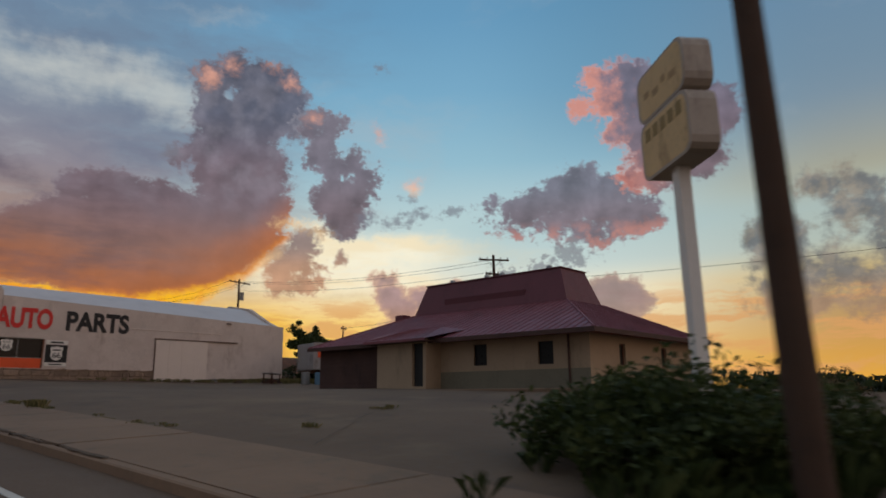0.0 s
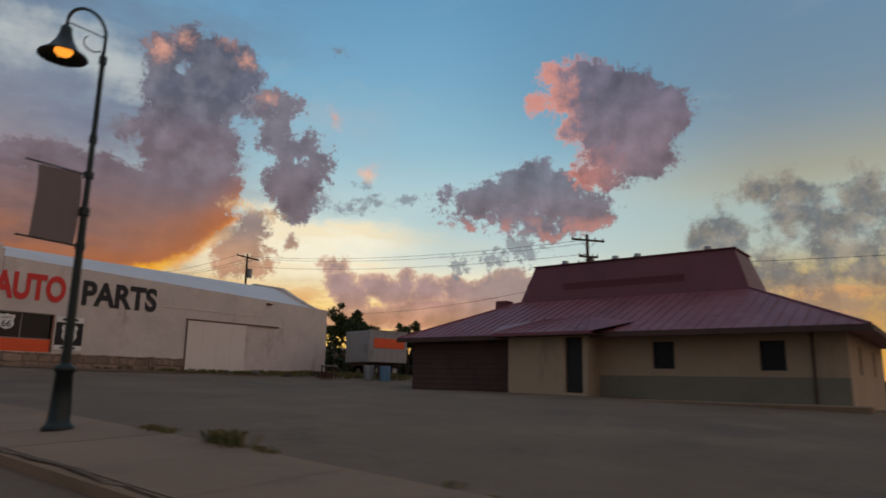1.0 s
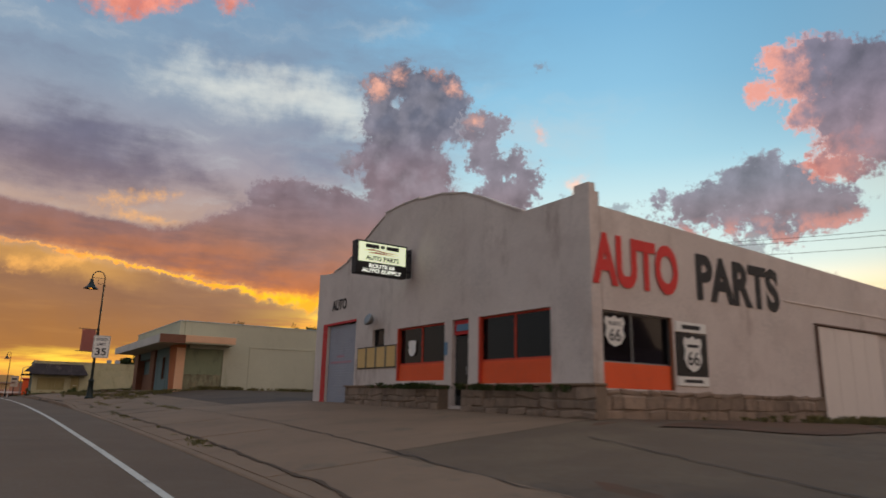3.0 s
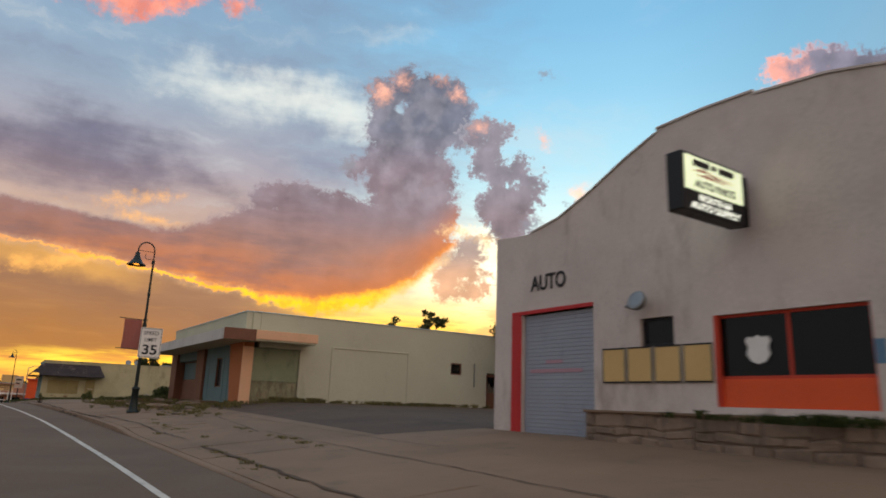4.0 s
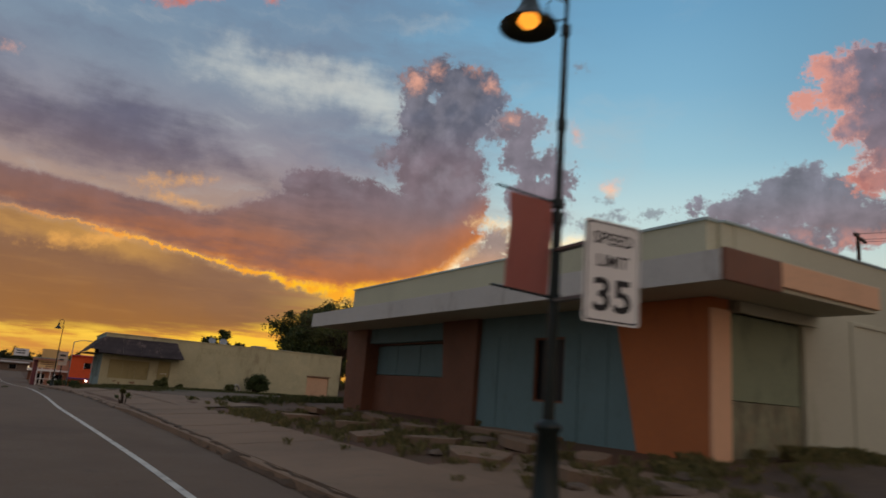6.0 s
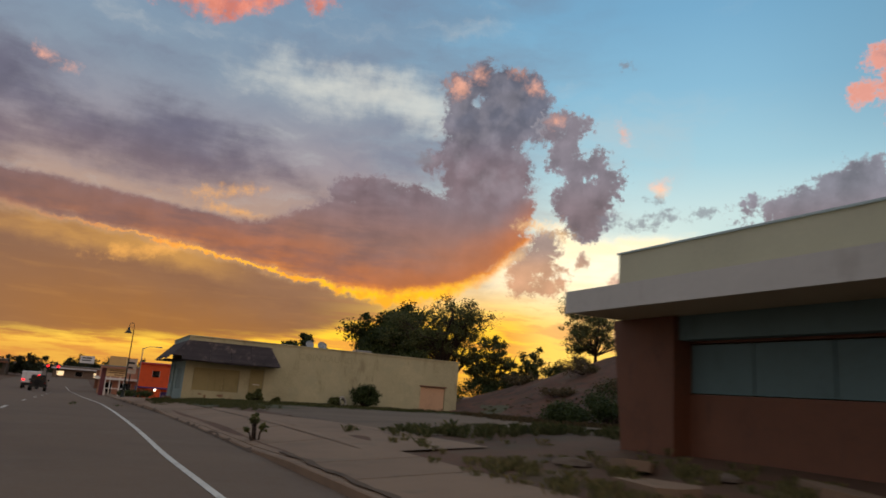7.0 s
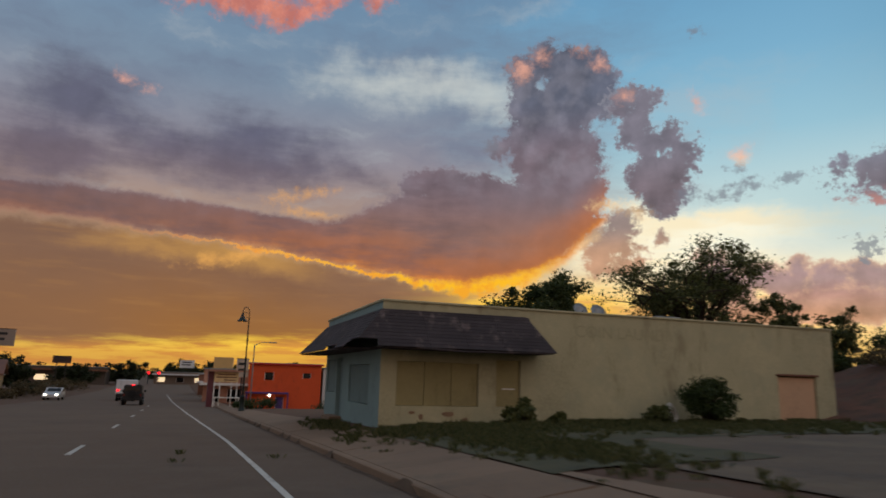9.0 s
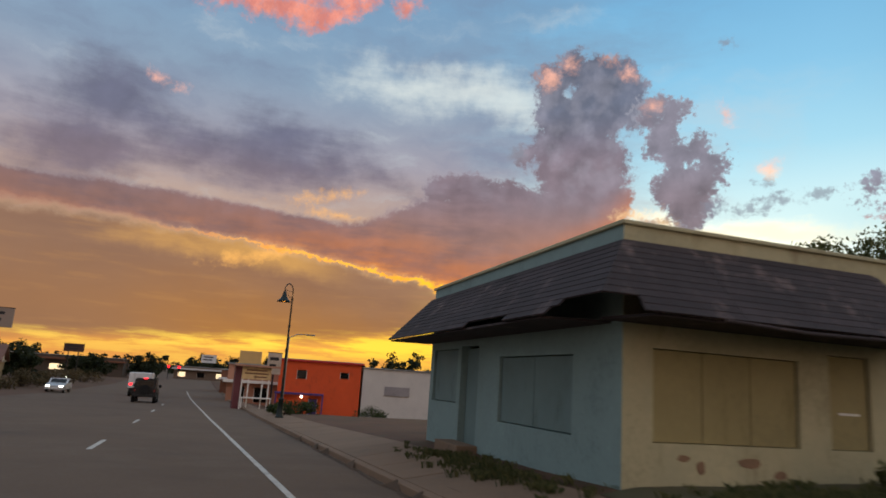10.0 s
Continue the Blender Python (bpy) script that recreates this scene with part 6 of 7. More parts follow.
build_pole(41.5, 68.0, 15.7, ((0.4, 1.6, 12),), can=True)
build_pole(40.9, 91.3, 15.8, ((0.35, 1.2, 12), ))
build_pole(40.3, 30.2, 12.5, ((0.4, 1.2, -35), (1.5, 0.7, -35), (2.0, 0.8, -35)), can=True)
build_pole(53.0, 63.0, 10.7, ((0.4, 0.5, 12),), r=0.12)
build_pole(7.25, 1.75, 10.2, (), lean=-2.0, r=0.19)
for a, b, sag in (((41.0, 68, 15.4), (40.0, 30.2, 12.1), 0.7), ((42.4, 68.2, 15.4), (41.0, 30.6, 12.1), 0.7), ((41.5, 68, 14.4), (40.3, 30.2, 11.2), 0.6), ((40.3, 68, 15.4), (39.9, 91.0, 15.5), 0.6), ((42.8, 68.2, 15.4), (41.9, 91.6, 15.5), 0.6),
                  ((53.0, 63, 10.4), (40.3, 30.2, 9.6), 0.5), ((40.3, 30.2, 10.4), (52, -20, 11.4), 0.9), ((41.5, 68.0, 15.2), (40.9, 91.3, 15.4), 0.6)):
    pts = [(a[0] + (b[0] - a[0]) * k / 14, a[1] + (b[1] - a[1]) * k / 14, a[2] + (b[2] - a[2]) * k / 14 - sag * 4 * (k / 14) * (1 - k / 14)) for k in range(15)]
    tagged(mesh_ob("power_line", sweep(bmesh.new(), pts, 0.014, 5), BLACK), "thin dark overhead power line", "cable", "power lines")


# ---- plants ----
def cloud_mesh(name, verts, faces, mat, parent=None, label=""):
    me = bpy.data.meshes.new(name)
    me.from_pydata(verts, [], faces)
    me.materials.append(mat)
    ob = new(name, me)
    if parent:
        ob.parent = parent
    if label:
        tagged(ob, label)
    return ob


def leaf_cards(centres, size, rng, per):
    """Small bent leaves scattered about the given centres (x, y, z, radius)."""
    vs, fs = [], []
    for cx, cy, cz, r in centres:
        n = per
        d = rng.normal(size=(n, 3))
        d /= np.linalg.norm(d, axis=1)[:, None]
        p = d * (rng.random(n) ** 0.45)[:, None] * r * np.array([1, 1, 0.75])
        ax = rng.normal(size=(n, 3))
        ax /= np.linalg.norm(ax, axis=1)[:, None]
        bx = np.cross(ax, rng.normal(size=(n, 3)))
        bx /= np.linalg.norm(bx, axis=1)[:, None] + 1e-9
        s = size * (0.6 + 0.8 * rng.random(n))
        c = np.array((cx, cy, cz)) + p
        for k in range(n):
            i = len(vs)
            a, b = ax[k] * s[k], bx[k] * s[k] * 0.5
            vs += [tuple(c[k] - a), tuple(c[k] + b), tuple(c[k] + a), tuple(c[k] - b)]
            fs += [(i, i + 1, i + 2, i + 3)]
    return vs, fs


def build_tree(x, y, top, spread_r, seed, label, z=None, limbs=9, per=70, leaf=0.13, mat=None, fork=0.35, lean=(0, 0), gap=0.0, flat=1.0, name="tree", low=0.35, fat=1.0, sprays=5):
    rng = np.random.default_rng(seed)
    z = ground_z(x, y) - 0.15 if z is None else z
    h = top - z
    s = thing(name, pose(x, y, z), label, "tree", "trees")
    bm = bmesh.new()
    f = Vector((lean[0] * 0.4, lean[1] * 0.4, h * fork))
    sweep(bm, [(0, 0, 0), (f.x * 0.4, f.y * 0.4, h * fork * 0.5), f], [h * 0.035, h * 0.028, h * 0.024], 8)
    centres = []
    for k in range(limbs):
        a = 2 * math.pi * (k + rng.random() * 0.7) / limbs
        up = low + (1 - low) * rng.random() if k else 1.0
        out = spread_r * (0.95 - 0.55 * max(0, up - 0.5)) * (0.65 + 0.4 * rng.random())
        if k == 0:
            out *= 0.25
        e = Vector((lean[0] + out * math.cos(a), lean[1] + out * math.sin(a), h * (fork + (0.93 - fork) * up * flat)))
        m1 = f.lerp(e, 0.45) + Vector((rng.normal() * 0.2, rng.normal() * 0.2, 0.12 * h * rng.random()))
        sweep(bm, [f, m1, e], [h * 0.015, h * 0.009, h * 0.003], 6)
        for q in range(sprays):
            t = 0.45 + 0.6 * rng.random()
            p = f.lerp(e, t) if t > 0.45 else m1
            tip = p + Vector((rng.normal() * spread_r * 0.22, rng.normal() * spread_r * 0.22, abs(rng.normal()) * h * 0.07 + 0.1))
            sweep(bm, [p, tip], [h * 0.005, h * 0.002], 5)
            if rng.random() > gap:
                centres.append((tip.x, tip.y, tip.z, fat * spread_r * (0.13 + 0.12 * rng.random())))
                centres.append((tip.x + rng.normal() * 0.4, tip.y + rng.normal() * 0.4, tip.z + rng.normal() * 0.25, fat * spread_r * (0.08 + 0.1 * rng.random())))
        centres.append((e.x, e.y, e.z, spread_r * 0.2))
    part("trunk", bm, BARK, s)
    vs, fs = leaf_cards(centres, leaf, rng, per)
    cloud_mesh("crown", vs, fs, mat or LEAF_DARK, s)
    return s


def build_bush(x, y, r, h, seed, label, mat=None, per=90, leaf=0.07, n=16, name="bush", fat=1.0):
    rng = np.random.default_rng(seed)
    z = max(ground_z(x, y), pave_z(x, y)) - 0.05
    s = thing(name, pose(x, y, z), label, "bush", "bushes")
    bm = bmesh.new()
    centres = []
    for k in range(n):
        a, q = rng.random() * 6.28, rng.random() ** 0.5
        e = Vector((r * q * math.cos(a), r * q * math.sin(a), h * (0.25 + 0.65 * rng.random() * (1.1 - 0.6 * q))))
        sweep(bm, [(0.1 * math.cos(a), 0.1 * math.sin(a), 0), e * 0.6, e], [0.03, 0.018, 0.006], 5)
        centres.append((e.x, e.y, e.z, fat * r * (0.28 + 0.2 * rng.random())))
    part("stem", bm, BARK, s)
    vs, fs = leaf_cards(centres, leaf, rng, per)
    cloud_mesh("foliage", vs, fs, mat or LEAF_DARK, s)
    return s


def weeds(spots, seed, label, mat=None, name="weeds"):
    """Tufts of thin blades: spots of (x, y, radius x, radius y, height, tufts)."""
    rng = np.random.default_rng(seed)
    vs, fs = [], []
    for x, y, rx, ry, h, n in spots:
        for _ in range(n):
            px, py = x + rng.normal() * rx * 0.5, y + rng.normal() * ry * 0.5
            pz = pave_z(px, py) - 0.04
            hh = h * (0.35 + 0.8 * rng.random())
            for _b in range(13):
                a, t = rng.random() * 6.28, 0.15 + 0.6 * rng.random()
                w = 0.006 + 0.008 * rng.random()
                bx, by = px + rng.normal() * 0.06, py + rng.normal() * 0.06
                tx, ty = bx + math.cos(a) * hh * t, by + math.sin(a) * hh * t
                i = len(vs)
                vs += [(bx - w * math.sin(a), by + w * math.cos(a), pz), (bx + w * math.sin(a), by - w * math.cos(a), pz),
                       ((bx + tx) / 2 + w * math.sin(a), (by + ty) / 2 - w * math.cos(a), pz + hh * 0.65), (tx, ty, pz + hh * (1 - t * 0.4)), ((bx + tx) / 2 - w * math.sin(a), (by + ty) / 2 + w * math.cos(a), pz + hh * 0.65)]
                fs.append((i, i + 1, i + 2, i + 3, i + 4))
    return tagged(cloud_mesh(name, vs, fs, mat or WEED), label, "weeds", kind="stuff")


# behind the laundry, on the mound, beside the hall
build_tree(45.6, 185.0, 18.6, 6.4, 11, "large dense dark rounded tree beyond the laundry", limbs=24, per=150, leaf=0.22, fork=0.3, low=0.05, fat=1.6, sprays=8)
build_tree(31.7, 142.9, 14.4, 5.0, 12, "tall tree with open airy crown and bare limbs", limbs=17, per=75, leaf=0.1, gap=0.22, fork=0.36, low=0.4, mat=LEAF_OLIVE, flat=0.95, fat=1.05, sprays=8)
build_tree(35.5, 147.5, 13.2, 3.6, 13, "airy tree beside the tall one", limbs=13, per=60, leaf=0.12, gap=0.25, fork=0.3, low=0.3, mat=LEAF_OLIVE)
build_tree(22.0, 158.0, 10.3, 2.6, 14, "small dark tree behind the laundry", limbs=10, per=80, leaf=0.14)
build_tree(35.8, 140.2, 10.5, 2.7, 15, "low leafy tree beyond the laundry wall", limbs=13, per=70, leaf=0.11, mat=LEAF_OLIVE, z=4.6, gap=0.1, fork=0.06, low=0.02, sprays=8)
build_tree(39.6, 138.5, 9.6, 2.2, 16, "small yellow-lit tree at the foot of the mound", limbs=10, per=55, leaf=0.11, mat=LEAF_OLIVE, gap=0.15, z=4.8, fork=0.06, low=0.02, sprays=8)
build_tree(42.2, 132.3, 14.0, 3.4, 17, "thin-leaved tree on the mound by the house", limbs=17, per=55, leaf=0.09, mat=LEAF_OLIVE, gap=0.2, fork=0.18, low=0.1, sprays=8)
build_tree(27.6, 76.9, 11.2, 3.7, 18, "dense dark tree beside the pale hall", limbs=22, per=100, leaf=0.1, fork=0.16, lean=(0.6, -0.6), z=3.8, low=0.12, gap=0.1)
build_tree(32.0, 75.4, 12.2, 5.2, 19, "dark spreading tree with an open airy edge", limbs=20, per=65, leaf=0.1, lean=(0.9, -0.8), z=3.8, fork=0.24, low=0.22, gap=0.3)
build_tree(26.2, 93.4, 10.4, 2.0, 20, "treetop behind the pale hall", limbs=8, per=45, leaf=0.13, mat=LEAF_OLIVE, gap=0.2)
build_tree(32.2, 96.7, 11.9, 1.6, 21, "treetop behind the pale hall", limbs=7, per=45, leaf=0.13, mat=LEAF_OLIVE, gap=0.3)
build_tree(38.5, 92.0, 10.2, 2.6, 22, "treetop behind the pale hall", limbs=8, per=45, leaf=0.14, mat=LEAF_OLIVE, gap=0.3)
build_tree(36.5, 47.5, 7.8, 2.2, 23, "dark tree behind the auto shop", limbs=9, per=70, leaf=0.13)
build_tree(41.0, 46.0, 7.4, 2.0, 24, "dark tree behind the auto shop", limbs=8, per=60, leaf=0.13)
build_tree(43.0, 42.6, 6.9, 2.2, 27, "thin tree in the yard against the sunset", limbs=10, per=40, leaf=0.11, mat=LEAF_OLIVE, gap=0.3, fork=0.15, low=0.1)
build_bush(44.0, 9.0, 2.0, 1.6, 25, "low scrub beyond the restaurant", SCRUB, leaf=0.09)
build_bush(39.0, 3.0, 1.8, 1.3, 26, "low scrub beyond the restaurant", SCRUB, leaf=0.09)
for i, (x, y, top, r) in enumerate(((-23, 205, 5.6, 3.4), (-28, 198, 5.2, 3.4), (-20, 214, 4.8, 2.8), (-30, 222, 6.2, 4.5), (-19, 262, 5.4, 4.5), (-12, 300, 6.5, 5.0), (8, 330, 8.0, 6.0), (1, 350, 7.5, 5.5), (16, 300, 7.0, 4.5), (-40, 300, 8, 6), (24, 260, 7.0, 4.0), (12, 215, 4.6, 2.4), (30, 230, 8, 4), (40, 250, 8.5, 5))):
    build_tree(x, y, top, r, 40 + i, "distant dark street tree", limbs=12, per=40, leaf=0.24, mat=FAR_LEAF, fork=0.1, low=0.05)
build_bush(17.4, 126.7, 0.72, 1.75, 61, "rounded dark shrub against the laundry wall", per=150, n=44, fat=1.35, leaf=0.06)
build_bush(15.3, 126.8, 0.5, 0.8, 62, "small weedy shrub by the wall", LEAF_OLIVE)
build_bush(10.3, 126.9, 0.6, 0.85, 63, "weedy shrub under the boarded window", LEAF_OLIVE)
build_bush(11.5, 126.9, 0.3, 0.4, 64, "weedy shrub under the boarded window", LEAF_OLIVE)
build_bush(8.9, 4.6, 1.3, 1.25, 65, "large dark roadside bush", per=220, n=34, leaf=0.06, mat=LEAF_DARK)
build_bush(9.6, 3.6, 1.7, 1.5, 66, "large dark roadside bush", per=220, n=34, leaf=0.06, mat=LEAF_DARK)
build_bush(7.9, 3.4, 1.2, 1.2, 67, "large dark roadside bush", per=200, n=26, leaf=0.06, mat=LEAF_DARK)
for i, (x, y, r, h) in enumerate(((24.3, 110.3, 1.3, 1.7), (22.8, 112.2, 1.1, 1.3), (26.2, 112.4, 1.5, 1.8), (25.0, 115.0, 1.2, 1.2), (28.8, 110.5, 1.4, 1.6))):
    build_bush(x, y, r, h, 150 + i, "dark green bush before the mound", LEAF_DARK, per=120, n=24, leaf=0.07, fat=1.1)
for i, (x, y, r, h) in enumerate(((26.5, 139.5, 1.8, 1.5), (30, 139, 2.0, 1.8), (33.2, 138.6, 1.9, 1.9), (37, 137.5, 1.9, 1.9), (40.5, 135.6, 1.7, 1.6))):
    build_bush(x, y, r, h, 140 + i, "dark thicket at the foot of the mound", LEAF_DARK, per=110, n=22, leaf=0.09, fat=1.1)
for i, (x, y, r, h) in enumerate(((-17, 176, 1.6, 1.3), (-19, 181, 2.0, 1.6), (-18.5, 188, 1.8, 1.5), (-21, 192, 2.2, 1.8), (-17.5, 194, 1.5, 1.2), (-18, 206, 2.2, 2.0), (-17.5, 216, 2.2, 2.0), (-18, 228, 2.4, 2.2), (-17, 240, 2.4, 2.2))):
    build_bush(x, y, r, h, 120 + i, "dark shrub across the road", SCRUB, per=90, n=18, leaf=0.11)
build_bush(4.95, 161.5, 0.7, 0.8, 68, "low dark shrub on the pavement", per=100)
build_bush(6.6, 166.5, 1.3, 0.9, 69, "low dark hedge before the orange house", per=120, n=20)
build_bush(14.5, 176.0, 1.6, 1.2, 70, "low dark hedge by the white building", per=100, n=18)
build_bush(4.1, 100.8, 0.25, 0.75, 71, "single tall weed in the gutter", LEAF_OLIVE, per=30, n=8, leaf=0.05)
for i, (x, y, r, h) in enumerate(((30, 116, 1.5, 0.9), (34, 124, 1.5, 0.9), (38, 130, 1.4, 1.4), (33, 131, 1.6, 1.0), (46.5, 128, 1.5, 1.7), (29, 121, 1.2, 0.8), (36, 108, 2.2, 1.6), (31, 105, 2.0, 1.5), (32, 108, 1.6, 1.3), (27, 133, 1.2, 1.0), (41, 119, 1.4, 0.9), (52, 126, 2.0, 1.8), (55, 121, 2.2, 1.6))):
    build_bush(x, y, r, h, 80 + i, "scrubby dark bush on the mound", per=110, n=18, leaf=0.07, mat=SCRUB)
weeds([(8.0, 85, 1.5, 8, 0.24, 200), (9.3, 79, 2.2, 1.6, 0.26, 110), (13.5, 78.8, 2.5, 0.3, 0.3, 90), (20, 78.2, 6, 0.3, 0.26, 140), (7.2, 76, 0.9, 2.5, 0.18, 40), (6.9, 92, 0.8, 6, 0.22, 110), (9.5, 90, 1.2, 6, 0.24, 120)], 1, "dry weeds over rubble before the hall")
weeds([(7.2, 121, 1.5, 5, 0.2, 520), (8.2, 125.5, 3.2, 1.8, 0.26, 560), (15, 126.8, 8, 0.6, 0.22, 420), (5.2, 132, 0.5, 4, 0.2, 150), (16, 124.4, 9, 2.6, 0.18, 900)], 2, "green weeds and grass round the laundry", GRASS)
weeds([(9.0, 101.0, 1.6, 1.4, 0.3, 70), (12, 100.0, 3.4, 1.0, 0.36, 90), (17, 98.6, 4, 1.2, 0.36, 200)], 3, "green weeds along the edge of a lot", GRASS)
weeds([(22.5, 112, 2.0, 10, 0.3, 500), (26, 116, 3, 10, 0.2, 200), (30, 104, 4, 2, 0.35, 200)], 4, "rough dark grass on the mound", SCRUB)
weeds([(6.55, 22.4, 0.1, 0.5, 0.16, 14), (6.55, 20.6, 0.12, 0.4, 0.26, 16), (6.55, 19.7, 0.1, 0.4, 0.12, 10), (8.5, 11, 0.2, 0.3, 0.14, 6), (12, 12.5, 0.3, 0.2, 0.16, 6), (6.6, 14, 0.2, 2, 0.12, 14), (4.6, 51, 0.15, 1.6, 0.1, 14), (4.7, 62, 0.15, 4, 0.1, 20), (6.7, 64, 0.15, 5, 0.12, 24), (5.4, 70, 0.3, 3, 0.12, 14)], 5, "tufts of weed in paving cracks")
weeds([(11.6, 53.8, 0.1, 2.0, 0.22, 44), (11.6, 49.4, 0.1, 2.0, 0.22, 36)], 6, "dark low plants in a stone planter", LEAF_DARK)
weeds([(27, 45.9, 9, 0.4, 0.3, 200), (31, 44.5, 5, 1.2, 0.35, 200), (33, 42, 3, 2, 0.4, 160)], 7, "weeds along the side of the shop")
weeds([(9.2, 3.2, 2.4, 1.5, 0.6, 300), (12, 0, 4, 2, 0.7, 300), (18, -3, 8, 4, 0.8, 400)], 8, "tall dark roadside weeds", LEAF_DARK)
for o in bpy.data.objects:
    if o.name.startswith("weeds.005"):
        o.location.z = 0.62


RUBBLE = surface("dusty_broken_stone", (104, 88, 74), 0.95, 0.3, 1.5, 9, 0.6, tint=(84, 72, 62))


def build_rubble(spots, seed):
    rnd = random.Random(seed)
    for x, y, r in spots:
        z = pave_z(x, y)
        bm = bmesh.new()
        bmesh.ops.create_icosphere(bm, subdivisions=2, radius=1)
        ph = rnd.uniform(0, 50)
        for v in bm.verts:
            k = 1 + 0.35 * noise.noise(v.co * 1.6 + Vector((ph, 0, 0)))
            v.co = Vector((v.co.x * r * 1.3 * k, v.co.y * r * k, max(-0.1, v.co.z) * r * 0.4 * k))
        ob = mesh_ob("rubble_stone", bm, RUBBLE)
        ob.location, ob.rotation_euler = (x, y, z), (0, 0, rnd.uniform(0, 6))
        tagged(ob, "loose broken stone on dry ground", "stone", "loose stones")


build_rubble([(7.4, 77, .22), (8.1, 78.3, .3), (7.9, 80.5, .35), (8.8, 81.5, .28), (7.3, 83, .2), (9.1, 84, .3), (8.2, 86.5, .26), (7.6, 89, .3), (9.3, 91.5, .25), (8.3, 94, .3), (7.2, 79.2, .18), (9.0, 78.8, .24), (6.9, 75.5, .2)], 5)

def build_broken_slabs(spots, seed):
    rnd = random.Random(seed)
    for x, y, w, turn in spots:
        n = 7
        out = []
        for k in range(n):
            a = 2 * math.pi * k / n + rnd.uniform(-0.25, 0.25)
            out.append((w * rnd.uniform(0.7, 1.1) * math.cos(a), w * rnd.uniform(0.45, 0.75) * math.sin(a)))
        ob = mesh_ob("broken_slab", prism(bmesh.new(), out, "z", -0.1, 0.07), CONCRETE)
        ob.matrix_basis = pose(x, y, pave_z(x, y) + 0.05, rnd.uniform(-7, 7), rnd.uniform(-7, 7), turn)
        tagged(ob, "broken concrete slab lying among weeds", "slab", "broken slabs")


build_broken_slabs([(7.7, 79.6, .75, 80), (8.9, 80.6, .6, 30), (7.5, 82.0, .8, 95), (9.2, 82.8, .9, 70), (8.0, 84.4, .9, 100), (7.2, 85.8, .6, 20), (9.0, 86.6, .8, 85), (8.0, 88.4, .9, 75), (9.4, 89.6, .7, 110), (7.6, 91.2, .8, 90), (8.9, 93.2, .8, 60)], 9)


# ---- yard between the shops: trailer and scrap ----
# trailer white greyed for the shade it stands in; scrap and truck cab share it
TRAILER_GREY = surface("trailer_skin_shade_grey", (150, 146, 144), 0.6, 0.18, 0.7, 9, 0.1, stain=(112, 104, 100))


def build_trailer():
    g = ground_z(33.5, 43.0)
    s = thing("box_trailer", pose(32.7, 42.4, g, 0, 0, -7.4), "old white box trailer with an orange panel", "trailer")
    z0, z1 = 4.12 - g, 6.2 - g
    part("box", boxed(0, 3.4, 0, 2.5, z0, z1, 0.03), TRAILER_GREY, s)
    for k in range(6):
        part("rib", boxed(0.1 + k * 0.62, 0.15 + k * 0.62, -0.02, 0.0, z0 + 0.05, z1 - 0.05), TRAILER_GREY, s)
    part("orange_panel", boxed(0.4, 3.1, -0.03, -0.021, z0 + 0.95, z0 + 1.6), ORANGE, s)
    part("top_rail", boxed(-0.03, 3.43, -0.03, 0.04, z1, z1 + 0.06), GALV, s)
    part("rear_door", boxed(-0.02, 0.0, 0.12, 2.38, z0 + 0.1, z1 - 0.1, 0.006), TRAILER_GREY, s)
    part("chassis", boxed(0.1, 3.3, 0.4, 2.1, z0 - 0.2, z0), RUST, s)
    for x in (0.9, 2.4):
        for y in (0.1, 2.15):
            w = new("wheel")
            w.parent = s
            part("tyre", rod(bmesh.new(), (x, y, 0.42), (x, y + 0.25, 0.42), 0.42, seg=18), RUBBER, w)
            part("rim", rod(bmesh.new(), (x, y - 0.01, 0.42), (x, y + 0.02, 0.42), 0.2, seg=12), GALV, w)
            part("axle_stub", boxed(x - 0.05, x + 0.05, y + 0.05, y + 0.2, 0.42, z0), RUST, w)
    return s


build_trailer()
tb = thing("work_table", pose(28.3, 41.4, ground_z(28.3, 41.4), 0, 0, 40), "weathered trestle table in the yard", "table")
part("tabletop", boxed(-1.2, 1.2, -0.4, 0.4, 0.72, 0.78, 0.01), surface("grey_planks", (130, 122, 118), 0.85, 0.2), tb)
for q in (-1.0, 1.0):
    for w in (-0.3, 0.3):
        part("leg", boxed(q - 0.04, q + 0.04, w - 0.04, w + 0.04, 0, 0.72), RUST, tb)
for x, y, h, r, m, lab in ((30.2, 40.0, 0.9, 0.32, GALV, "grey metal drum in the yard"), (30.9, 39.3, 0.9, 0.32, BLUE_TARP, "blue metal drum in the yard"), (31.6, 40.2, 0.85, 0.3, RUST, "rusty metal drum in the yard")):
    d = thing("oil_drum", pose(x, y, ground_z(x, y)), lab, "drum", "drums")
    part("body", lathe(bmesh.new(), [(r * 0.97, 0), (r, 0.02), (r, h * 0.33), (r * 1.03, h * 0.35), (r, h * 0.37), (r, h * 0.65), (r * 1.03, h * 0.67), (r, h * 0.69), (r, h - 0.02), (r * 0.97, h)], seg=18), m, d)
    part("lid", rod(bmesh.new(), (0, 0, h - 0.03), (0, 0, h - 0.01), r * 0.9, seg=16), RUST, d)
